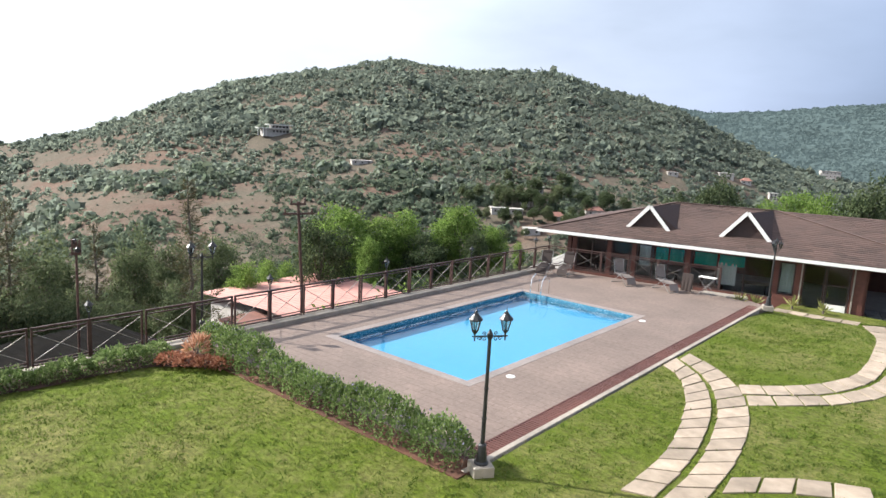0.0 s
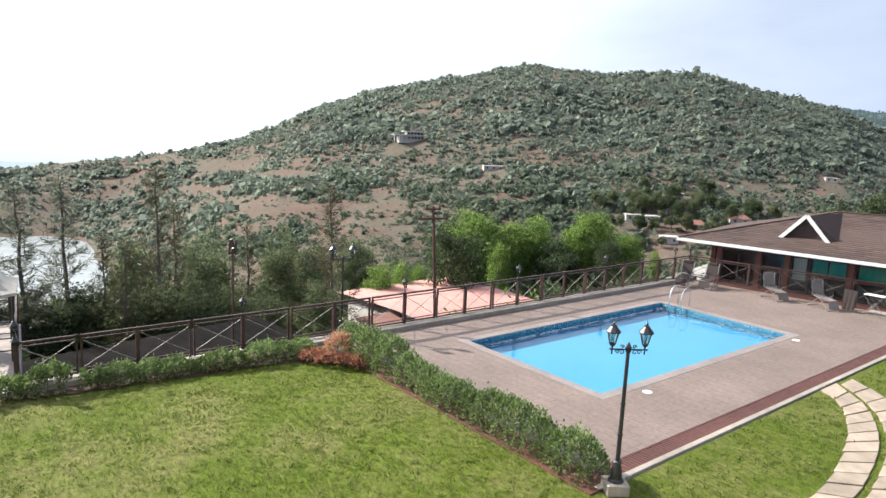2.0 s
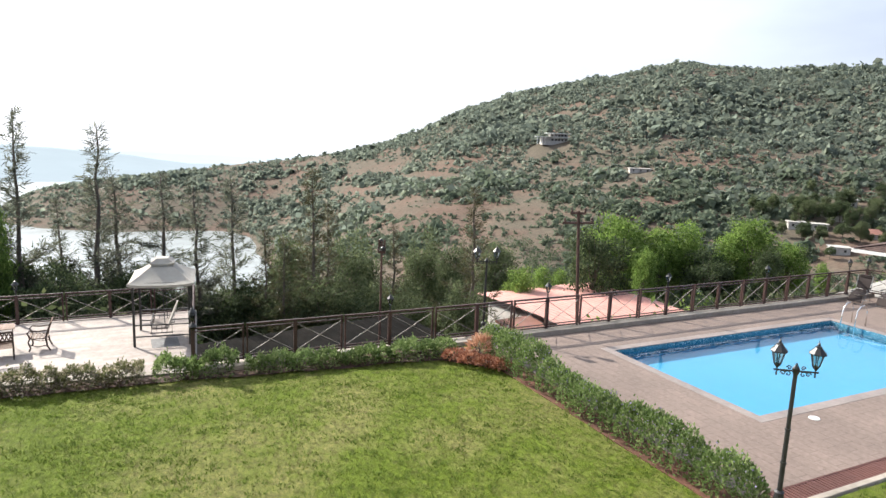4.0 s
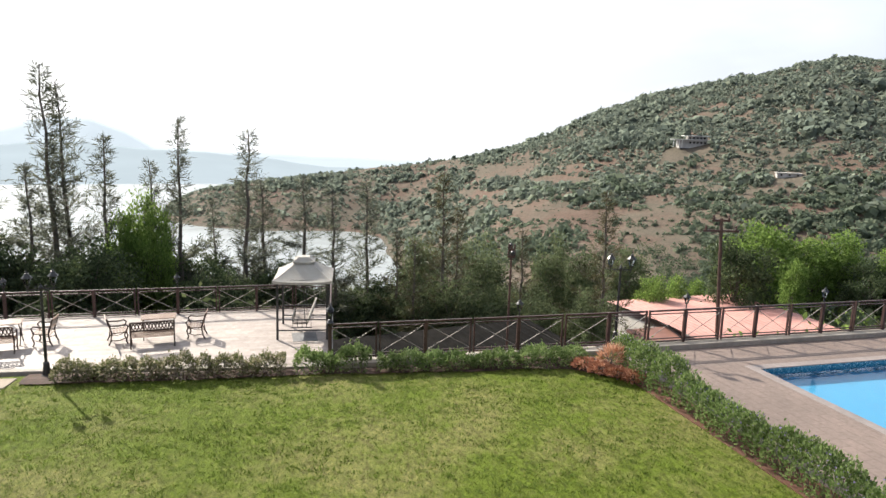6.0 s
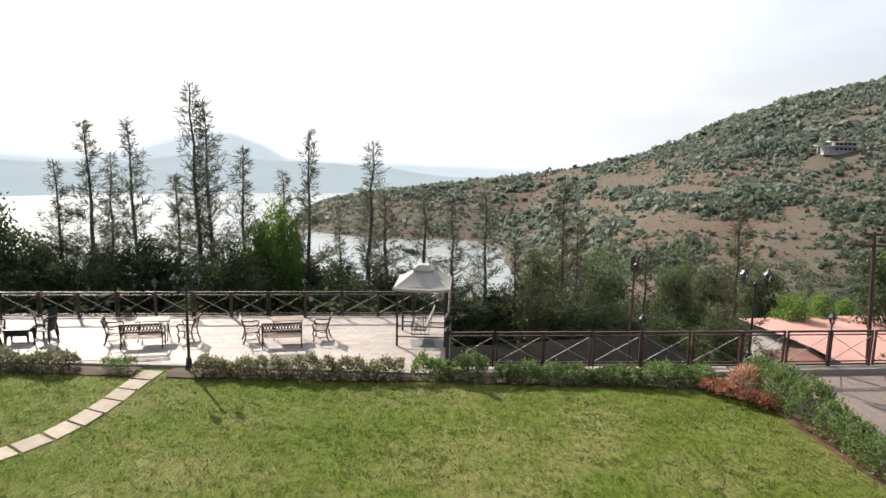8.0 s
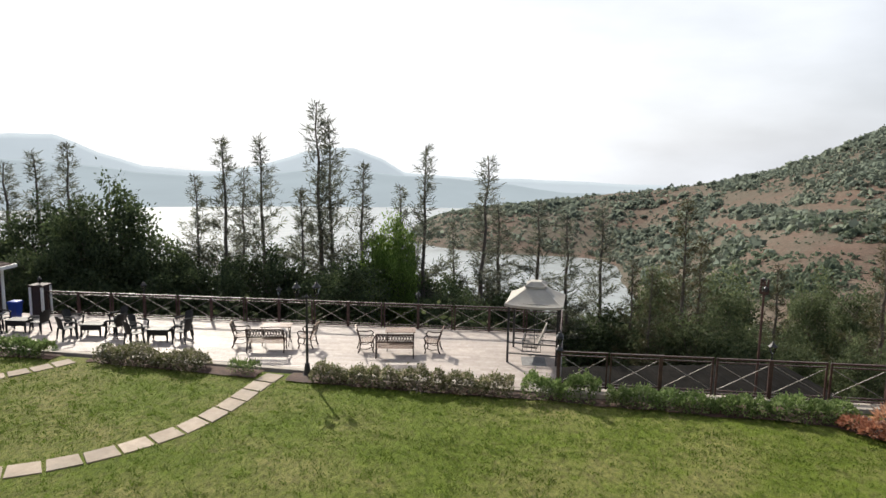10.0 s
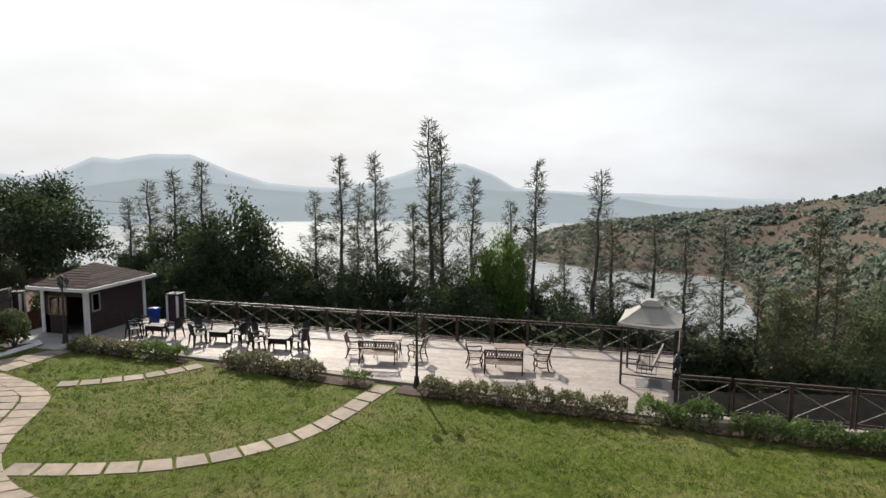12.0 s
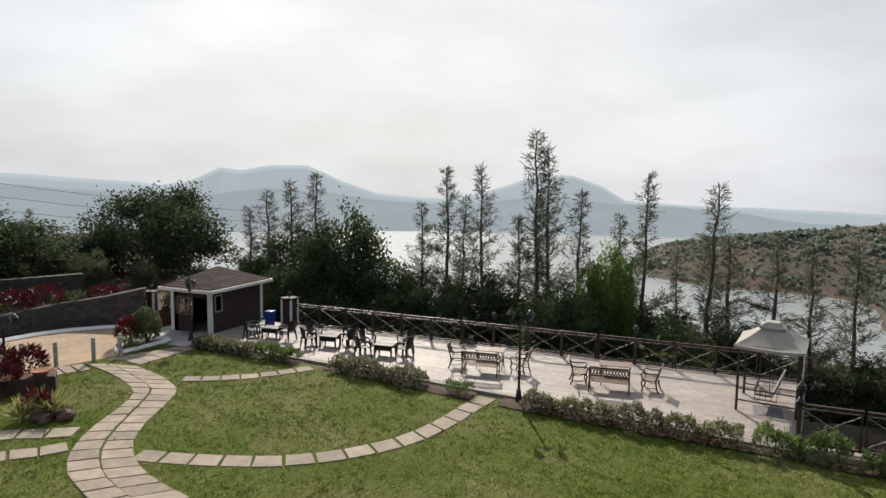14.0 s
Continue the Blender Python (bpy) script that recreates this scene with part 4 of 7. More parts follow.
RL = "brown steel railing with crossed bars"
railing((-17.6, 9.95), (-17.6, 29.9), 0.15, 0.15, RL + " beside the pool", (2, 6, 10, 14), "railings round the terraces", 15)
railing((-17.6, 9.95), (-18.96, 1.75), 0.15, -0.22, RL + " behind the lawn hedge", (2, 6), "railings round the terraces", 6, 1.06, first=False)
railing((-17.6, 29.9), (-9.4, 31.55), 0.15, 0.15, RL + " before the clubhouse", (0,), "railings round the terraces", 6, 1.06, first=False)
railing((-25.65, 2.5), (-25.65, -18.3), ZB, ZB, "brown steel railing with crossed bars along the tiled terrace", (4, 8, 12), "railings round the terraces", 15, 1.0)
railing((-25.65, 2.5), (-18.96, 1.75), ZB, ZB, "brown steel railing with crossed bars at the terrace end", (5,), "railings round the terraces", 5, 1.0, first=False, last=False)
sh = Shape()
sh.box((-18.96, 1.75, 0.2), (0.1, 0.1, 1.4))
tagged(part("corner_post", sh, M_RAIL, None, "", 0.008), "brown steel corner post where two railings meet", "post")
small_lantern((-18.96, 1.75, 0.9))

lamp_post((-6.9, 9.85, 0.0), "black iron lamp post with two lanterns on a stone plinth", 2, 0.30, 2.72, 55)
lamp_post((-18.25, 10.6, -0.02), "black iron lamp post with two lanterns behind the railing", 2, 0.32, 2.38, 75, plinth=False)
lamp_post((-19.8, -5.8, -0.52), "black iron lamp post with two lanterns by the tiled terrace", 2, 0.30, 2.42, 112, plinth=False)
lamp_post((-6.88, 30.1, -0.05), "black iron lamp post with a cluster of lanterns by the clubhouse", 3, 0.17, 2.62, 20)
lamp_post((-21.3, -20.3, -0.5), "black iron lamp post with a cluster of lanterns by the hut", 3, 0.17, 2.2, 20, plinth=False)
lamp_post((-13.97, -20.84, -0.5), "black iron lamp post with two lanterns among red shrubs", 2, 0.30, 1.95, 140, plinth=False)

# ---- stepping slab paths ----


def spline(pts, n):
    """Points spaced evenly along a smooth curve through pts."""
    p = [Vector(q) for q in pts]
    p = [p[0] * 2 - p[1]] + p + [p[-1] * 2 - p[-2]]
    out = []
    for i in range(1, len(p) - 2):
        for k in range(20):
            t = k / 20
            out.append(0.5 * ((2 * p[i]) + (p[i + 1] - p[i - 1]) * t + (2 * p[i - 1] - 5 * p[i] + 4 * p[i + 1] - p[i + 2]) * t * t + (3 * p[i] - p[i - 1] - 3 * p[i + 1] + p[i + 2]) * t ** 3))
    out.append(p[-2])
    cum = [0.0]
    for a, b in zip(out, out[1:]):
        cum.append(cum[-1] + (b - a).length)
    res = []
    for k in range(n + 1):
        s = cum[-1] * k / n
        i = min(max(int(np.searchsorted(cum, s)) - 1, 0), len(out) - 2)
        t = (s - cum[i]) / max(cum[i + 1] - cum[i], 1e-6)
        res.append(out[i].lerp(out[i + 1], t))
    return res


path_thing = tagged(new("path"), "pale sandstone stepping slabs laid in the lawn", "path", "", "structure")
rng = random.Random(21)


SLABS = []


def slab_row(left, right, n, gap=0.035):
    """One row of slabs between two edge curves."""
    a, b = spline(left, n), spline(right, n)
    for k in range(n):
        c = [a[k], b[k], b[k + 1], a[k + 1]]
        m = (c[0] + c[1] + c[2] + c[3]) / 4
        q = []
        for p in c:
            d = p - m
            d = d * (1 - gap / max(d.length, 0.1)) + Vector((rng.uniform(-0.012, 0.012), rng.uniform(-0.012, 0.012)))
            q.append(m + d)
        z = lawn_z(m.y)
        s = Shape()
        sx = [(p.x - m.x, p.y - m.y) for p in q]
        area = sum(sx[i][0] * sx[(i + 1) % 4][1] - sx[(i + 1) % 4][0] * sx[i][1] for i in range(4))
        if area < 0:
            sx.reverse()
        s.prism(sx, -0.05, 0.028)
        t = [lawn_z(m.y + v[1]) - z for v in s.v]
        s.v = [(v[0], v[1], v[2] + dz) for v, dz in zip(s.v, t)]
        o = part("slab", s, M_SLAB, path_thing, bevel=0.008)
        SLABS.append([(p[0] + m.x, p[1] + m.y) for p in sx])
        o.location = (m.x, m.y, z + rng.uniform(-0.004, 0.006))


# double path from the pool terrace, curving past below the viewpoint, to the hut
P_L = [(-7.0, 19.03), (-6.36, 18.53), (-5.63, 17.13), (-5.17, 15.75), (-4.8, 14.12), (-4.65, 12.59), (-4.67, 11.21)]
P_M = [(-6.95, 20.1), (-5.86, 19.05), (-5.10, 17.7), (-4.60, 16.35), (-4.23, 14.7), (-4.02, 13.05), (-4.0, 11.4)]
P_R = [(-6.89, 20.96), (-5.67, 20.04), (-4.69, 18.78), (-4.02, 17.26), (-3.63, 15.79), (-3.38, 13.96), (-3.3, 11.9)]


def shift(pts, k):
    return [(x + k, y) for x, y in pts]


slab_row(P_L, shift(P_M, -0.05), 14)
slab_row(shift(P_M, 0.05), P_R, 14)
Q_L = [(-17.01, -21.15), (-16.46, -19.11), (-15.62, -17.33), (-14.79, -16.59), (-12.91, -15.73), (-11.76, -15.03), (-10.68, -13.91), (-10.0, -12.44), (-9.3, -10.2)]
Q_M = [(-17.43, -20.25), (-16.48, -17.9), (-15.85, -16.75), (-14.64, -15.96), (-12.84, -14.92), (-11.8, -14.12), (-10.95, -13.0), (-10.4, -11.6), (-9.9, -9.8)]
Q_R = [(-17.6, -19.24), (-17.04, -17.43), (-16.24, -16.02), (-15.25, -15.37), (-13.3, -14.4), (-12.14, -13.37), (-11.4, -12.1), (-10.96, -10.6), (-10.6, -9.2)]
slab_row(Q_L, [(x - 0.04, y - 0.04) for x, y in Q_M], 22)
slab_row([(x + 0.04, y + 0.04) for x, y in Q_M], Q_R, 22)
# branch to the clubhouse
B_U = [(-4.86, 19.1), (-3.97, 19.97), (-3.2, 21.16), (-2.61, 22.92), (-2.56, 25.97), (-2.88, 29.29), (-3.62, 31.6)]
B_M = [(-4.5, 18.38), (-3.54, 19.34), (-2.67, 20.56), (-2.01, 22.73), (-1.95, 26.0), (-2.2, 29.4), (-2.8, 32.2)]
B_L = [(-4.15, 17.64), (-3.14, 18.76), (-2.3, 19.91), (-1.5, 21.9), (-1.3, 26.0), (-1.6, 29.6), (-2.1, 32.6)]
slab_row(B_U, shift(B_M, -0.04), 20)
slab_row(shift(B_M, 0.04), B_L, 20)
slab_row([(-7.0, 31.1), (-5.4, 31.15), (-3.7, 31.4)], [(-6.9, 31.9), (-5.4, 31.95), (-3.7, 32.2)], 5)
slab_row([(-3.2, 12.5), (-2.5, 13.25), (-1.8, 13.8), (-0.9, 14.2)], [(-3.3, 13.3), (-2.65, 13.95), (-2.0, 14.5), (-1.1, 14.95)], 4)
# single curved paths to the tiled terrace
A_M = [(-12.01, -13.19), (-12.41, -11.61), (-13.01, -10.08), (-13.68, -9.08), (-14.49, -8.29), (-15.61, -7.58), (-17.23, -7.14), (-18.62, -6.95), (-19.7, -6.75)]


def two_sides(mid, half):
    a, b = [], []
    for k, p in enumerate(mid):
        d = Vector(mid[min(k + 1, len(mid) - 1)]) - Vector(mid[max(k - 1, 0)])
        d.normalize()
        o = Vector((-d.y, d.x)) * half
        a.append(tuple(Vector(p) + o))
        b.append(tuple(Vector(p) - o))
    return a, b


slab_row(*two_sides(A_M, 0.34), 15, 0.05)
slab_row(*two_sides([(-17.12, -16.7), (-17.83, -15.46), (-18.85, -14.38), (-20.1, -13.55)], 0.30), 7, 0.05)
slab_row(*two_sides([(-10.2, -18.6), (-11.53, -17.2), (-11.95, -16.5), (-12.45, -15.75)], 0.36), 5, 0.05)
slab_row(*two_sides([(-9.2, -17.2), (-10.61, -16.0), (-11.1, -15.5), (-11.7, -15.1)], 0.34), 5, 0.05)
# slab apron before the court and the hut
for k in range(7):
    u = k * 0.62
    slab_row([(-17.7 - u * 0.80, -21.1 + u * 0.36), (-17.9 - u * 0.8, -20.3 + u * 0.30)], [(-18.2 - u * 0.80, -20.95 + u * 0.36), (-18.4 - u * 0.8, -20.1 + u * 0.30)], 1)
    slab_row([(-17.9 - u * 0.8, -20.3 + u * 0.30), (-17.75 - u * 0.80, -19.3 + u * 0.05)], [(-18.4 - u * 0.8, -20.1 + u * 0.30), (-18.25 - u * 0.8, -19.25 + u * 0.05)], 1)
for k in range(5):
    u = k * 0.62
    slab_row([(-17.0 + u * 0.6, -21.3 - u * 0.25), (-16.6 + u * 0.6, -20.3 - u * 0.3)], [(-16.65 + u * 0.6, -21.45 - u * 0.25), (-16.25 + u * 0.6, -20.45 - u * 0.3)], 1)

# ---- clubhouse ----
CO, CU, CV = Vector((-18.55, 30.15, 0)), Vector((0.979, 0.204, 0)), Vector((-0.204, 0.979, 0))
CM = Matrix(((CU.x, CV.x, 0, CO.x), (CU.y, CV.y, 0, CO.y), (0, 0, 1, 0), (0, 0, 0, 1)))
club = thing("clubhouse", (0, 0, 0), "red-brown clubhouse with a hipped shingle roof and dormers", "building")
club.matrix_basis = CM
CF = -0.55                                   # floor
EAVE = 1.86
s = Shape()
s.box((12.0, 5.2, CF - 0.25), (26, 10.6, 0.5))
part("floor", s, M_CONCRETE, club, "grey floor slab")
s = Shape()
s.box((12.0, 9.4, 0.0), (24, 0.2, 1.1))
part("rear_wall", s, M_WALLBROWN, club)
for k in range(9):
    s = Shape()
    s.box((0.2 + k * 2.95, 9.4, 1.2), (0.3, 0.2, 1.3))
    part("rear_post", s, M_WALLBROWN, club)
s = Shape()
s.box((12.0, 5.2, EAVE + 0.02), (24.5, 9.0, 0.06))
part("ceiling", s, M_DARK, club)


def roof_plane(name, quad, rows, mat, parent):
    """Shingle courses laid over a sloping face given by eave a-b and ridge d-c."""
    a, b, c, d = [Vector(p) for p in quad]
    s = Shape()
    s.add([a, b, c, d] if (c - d).length > 1e-3 else [a, b, c], [(0, 1, 2, 3)] if (c - d).length > 1e-3 else [(0, 1, 2)])
    nrm = (b - a).cross(d - a).normalized()
    if nrm.z < 0:
        nrm = -nrm
    rg = random.Random(rows)
    for k in range(rows):
        t0, t1 = k / rows, (k + 1) / rows
        p0, p1, q0, q1 = a.lerp(d, t0), b.lerp(c, t0), a.lerp(d, t1), b.lerp(c, t1)
        w = (p1 - p0).length
        n = max(1, int(w / 0.62))
        off = rg.uniform(0, 0.6) / max(w, 0.7)
        cuts = [0.0] + [min(max((i + rg.uniform(-0.2, 0.2)) / n + off / n, 0.002), 0.998) for i in range(1, n)] + [1.0]
        for u0, u1 in zip(cuts, cuts[1:]):
            f0, f1 = p0.lerp(p1, u0 + 0.001), p0.lerp(p1, u1 - 0.001)
            g1, g0 = q0.lerp(q1, u1 - 0.001), q0.lerp(q1, u0 + 0.001)
            h0, h1 = nrm * 0.022, nrm * 0.006
            s.add([f0 + h0, f1 + h0, g1 + h1, g0 + h1, f0, f1], [(0, 1, 2, 3), (4, 5, 1, 0)])
    return part(name, s, mat, parent, "brown asphalt shingles")


E0, E1 = (0, 0, EAVE + 0.12), (24.5, 0, EAVE + 0.12)
R0, R1 = (6.1, 5.0, 3.62), (16.0, 5.0, 3.68)
roof_plane("roof", (E0, E1, R1, R0), 26, M_SHINGLE, club)
roof_plane("roof", ((0, 10.4, EAVE + 0.12), E0, R0, R0), 26, M_SHINGLE, club)
roof_plane("roof", ((24.5, 10.4, EAVE + 0.12), (0, 10.4, EAVE + 0.12), R0, R1), 10, M_SHINGLE, club)
s = Shape()
s.bar((-0.02, -0.02, EAVE + 0.03), (24.5, -0.02, EAVE + 0.03), 0.05, 0.15)
part("fascia", s, M_WHITE, club, "white fascia board")
s = Shape()
s.bar((-0.02, 0.0, EAVE + 0.03), (-0.02, 10.4, EAVE + 0.03), 0.05, 0.15)
part("fascia", s, M_WHITE, club, "white fascia board")
s = Shape()
for a, b in ((E0, R0), (R0, (11.1, 5.0, 3.65)), ((11.1, 5.0, 3.65), (19.5, 0.0, EAVE + 0.12))):
    s.bar((a[0], a[1], a[2] + 0.03), (b[0], b[1], b[2] + 0.03), 0.22, 0.03)
part("ridge_cap", s, M_SHINGLE, club)
# gabled dormers: centre, half width, foot and apex heights, where the ridge and the far valley meet the roof
for cx, hw, zb, ap, back, foot in ((5.43, 1.0, 2.43, 3.55, (6.35, 4.90, 3.60), (6.87, 1.56, 2.47)), (9.97, 1.06, 2.45, 3.68, (10.94, 5.0, 3.66), (11.16, 1.62, 2.49))):
    f = 1.35
    top, lf, rt = (cx, f, ap), (cx - hw, f, zb), (cx + hw, f, zb + 0.04)
    s = Shape()
    s.add([top, lf, back], [(0, 2, 1)])
    s.add([top, rt, foot, back], [(0, 1, 2, 3)])
    s.add([(x, y, z - 0.08) for x, y, z in (top, lf, back, rt, foot)], [(0, 1, 2), (0, 2, 4, 3)])
    d = part("dormer", s, M_SHINGLE, club, "gabled dormer with brown shingles")
    s = Shape()
    for k in range(6):
        a, b = k / 6, (k + 1) / 6
        q = [(cx - (hw - 0.12) * (1 - t), f + 0.16, zb + (ap - zb - 0.12) * t) for t in (a, b)] + [(cx + (hw - 0.12) * (1 - t), f + 0.16, zb + (ap - zb - 0.12) * t) for t in (b, a)]
        s.add([(x, y - 0.012 * (1 - m), z) for m, (x, y, z) in zip((0, 1, 1, 0), q)], [(0, 3, 2, 1)])
    part("gable", s, M_HUT, d, "dark brown gable board")
    for sg in (-1, 1):
        s = Shape()
        s.bar((cx + sg * hw * 1.03, f - 0.03, zb - 0.04), (cx, f - 0.03, ap + 0.02), 0.05, 0.17)
        part("bargeboard", s, M_WHITE, d, "white bargeboard")
WY = 0.75                                    # plane of the front wall


def front_wall(x0, x1, z0, z1, mat=M_WALLBROWN):
    s = Shape()
    s.box(((x0 + x1) / 2, WY, (z0 + z1) / 2), (x1 - x0, 0.2, z1 - z0))
    part("front_wall", s, mat, club, bevel=0.0)


def window(x0, x1, z0, z1, panes=1, mat=None):
    ring = [(x0, z0), (x1, z0), (x1, z1), (x0, z1), (x0 + 0.06, z0 + 0.06), (x1 - 0.06, z0 + 0.06), (x1 - 0.06, z1 - 0.06), (x0 + 0.06, z1 - 0.06)]
    faces = []
    for k in range(4):
        m = (k + 1) % 4
        faces += [(k, m, 4 + m, 4 + k), (8 + m, 8 + k, 12 + k, 12 + m), (m, k, 8 + k, 8 + m), (4 + k, 4 + m, 12 + m, 12 + k)]
    s = Shape()
    s.add([(x, WY - 0.05, z) for x, z in ring] + [(x, WY + 0.05, z) for x, z in ring], faces)
    w = part("window", s, M_HUT, club, "dark brown window frame")
    for k in range(1, panes):
        s = Shape()
        s.box((x0 + (x1 - x0) * k / panes, WY, (z0 + z1) / 2), (0.06, 0.09, z1 - z0 - 0.12))
        part("mullion", s, M_HUT, w)
    for k in range(panes):
        a, b = x0 + (x1 - x0) * k / panes + 0.03, x0 + (x1 - x0) * (k + 1) / panes - 0.03
        g = Shape()
        g.box(((a + b) / 2, WY, (z0 + z1) / 2), (b - a, 0.008, z1 - z0 - 0.12))
        o = part("pane", g, M_GLASS, w, "clear window pane")
        o.visible_shadow = False


front_wall(1.6, 11.45, CF, -0.1)
front_wall(11.45, 12.45, CF, 0.12)
front_wall(11.45, 12.45, 1.66, EAVE)
front_wall(11.4, 11.62, 0.12, 1.66)
front_wall(12.3, 12.62, CF, EAVE)
front_wall(14.5, 15.05, CF, EAVE)
front_wall(1.6, 11.45, 1.70, EAVE)
for x in (1.9, 3.75, 5.0, 7.6):
    front_wall(x - 0.11, x + 0.11, -0.1, 1.7)
window(2.02, 3.64, -0.1, 1.70, 2)
window(3.87, 4.89, -0.1, 1.70, 1)
window(5.12, 7.49, -0.1, 1.70, 3)
window(7.72, 11.4, -0.1, 1.70, 3)
window(11.62, 12.3, 0.12, 1.66, 1)
window(12.62, 13.5, CF, EAVE - 0.05, 1)
# glazed door leaf with a white lower panel
s = Shape()
s.box((14.0, WY - 0.06, -0.28), (0.82, 0.05, 0.52))
door = part("door", s, M_WHITE, club, "glazed door with white lower panel")
s = Shape()
for x in (13.56, 14.44):
    s.box((x, WY - 0.06, 0.66), (0.07, 0.06, 2.38))
s.box((14.0, WY - 0.06, 1.8), (0.82, 0.06, 0.08))
s.box((14.0, WY - 0.06, 0.85), (0.82, 0.05, 0.07))
part("door_frame", s, M_HUT, door)
s = Shape()
s.box((14.0, WY - 0.06, 1.32), (0.82, 0.01, 0.87)).box((14.0, WY - 0.06, 0.4), (0.82, 0.01, 0.83))
o = part("door_glass", s, M_GLASS, door)
o.visible_shadow = False
s = Shape()
s.rod((13.66, WY - 0.13, 0.3), (13.66, WY - 0.13, 0.7), 0.014)
part("door_handle", s, M_CHROME, door, "steel pull handle")
for x in (12.55, 14.6):
    s = Shape()
    s.box((x, WY - 0.14, 0.65), (0.06, 0.05, 2.4))
    part("trim", s, M_KERB, club, "pale door trim strip")
# return wall and right wing
s = Shape()
s.box((15.05, 4.0, 0.65), (0.2, 6.4, 2.4))
part("side_wall", s, M_WALLBROWN, club)
s = Shape()
s.box((1.6, 5.0, 0.6), (0.2, 8.6, 2.3))
part("side_wall", s, M_WALLBROWN, club)
# blinds behind the glass
for x0, x1, z0, m, lb in ((5.2, 5.75, 0.55, M_CURTAIN, "pale drawn blind"), (6.0, 7.35, 0.95, M_TEAL, "teal roller blind"), (7.85, 8.95, 0.98, M_TEAL, "teal roller blind"),
                          (9.0, 10.15, 1.08, M_TEAL, "teal roller blind"), (8.95, 9.8, 0.15, M_CURTAIN, "pale drawn blind"), (11.7, 12.25, 0.2, M_CURTAIN, "pale drawn blind")):
    s = Shape()
    top = 1.66 if m is M_TEAL or z0 > 0.18 else 1.2
    n = 10
    for k in range(n):
        a, b = x0 + (x1 - x0) * k / n, x0 + (x1 - x0) * (k + 1) / n
        y0, y1 = WY + 0.35 + 0.02 * (k % 2), WY + 0.35 + 0.02 * ((k + 1) % 2)
        s.add([(a, y0, z0), (b, y1, z0), (b, y1, top), (a, y0, top)], [(0, 1, 2, 3)])
    part("blind", s, m, club, lb)
# dark flagstones by the wing
s = Shape()
rg = random.Random(4)
for i in range(4):
    for j in range(7):
        s.box((15.6 + i * 0.6 + rg.uniform(-0.02, 0.02), -0.9 + j * 0.6, CF + 0.1), (0.56, 0.56, 0.06), rg.uniform(-2, 2))
tg = setting("flagstones", s, M_FLAGDARK, "dark wet-looking flagstones beside the clubhouse", "paving", kind="stuff")
tg.matrix_basis = CM
# tables and seats seen inside
for x, y in ((3.2, 2.6), (6.4, 2.4), (8.6, 2.8), (10.6, 2.5)):
    p = CM @ Vector((x, y, CF))
    t = thing("dining_table", p, "dark dining table inside the clubhouse", "table", "tables in the clubhouse", 12)
    s = Shape()
    s.box((0, 0, 0.73), (1.2, 0.8, 0.04))
    part("tabletop", s, M_BENCHWOOD, t, bevel=0.008)
    for i in (-0.5, 0.5):
        for j in (-0.32, 0.32):
            s = Shape()
            s.box((i, j, 0.355), (0.06, 0.06, 0.71))
            part("leg", s, M_HUT, t)
# steps down from the terrace corner
s = Shape()
s.box((-9.0, 31.25, -0.10), (1.9, 0.7, 0.28), 12)
setting("step_terrace", s, M_KERB, "pale stone step at the terrace edge", "step", 0.015)
s = Shape()
s.prism([(-17.4, 29.6), (-7.0, 29.6), (-7.0, 30.6), (-8.6, 31.6), (-17.4, 29.95)], -0.6, -0.012)
setting("pavement_edge", s, M_DECK, "brown paving along the far terrace edge", "pavement")

# ---- pool fittings ----
ladder = thing("pool_ladder", (-14.62, 24.12, 0.0), "chrome pool ladder with two curved handrails", "ladder")
for x in (-0.26, 0.26):
    s = Shape()
    pts = [(x, 0.55, 0.0), (x, 0.55, 0.55), (x, 0.47, 0.72), (x, 0.30, 0.80), (x, 0.12, 0.76), (x, -0.04, 0.60), (x, -0.10, 0.2), (x, -0.10, -1.0)]
    s.tube([tuple(v) for v in [Vector(p) for p in pts]], 0.022, 8)
    part("handrail", s, M_CHROME, ladder, "curved chrome handrail", smooth=True)
for z in (-0.28, -0.55, -0.82):
    s = Shape()
    s.box((0, -0.10, z), (0.5, 0.09, 0.03))
    part("tread", s, M_CHROME, ladder)
for x, y in ((-9.55, 14.75), (-9.62, 23.6)):
    s = Shape()
    s.lathe((0, 0, 0), [(0.13, 0), (0.13, 0.012), (0.115, 0.02), (0.03, 0.022)], 20)
    d = part("skimmer_lid", s, M_WHITE)
    d.location = (x, y, 0.0)
    tagged(d, "round white plastic skimmer lid in the paving", "lid", "skimmer lids beside the pool")


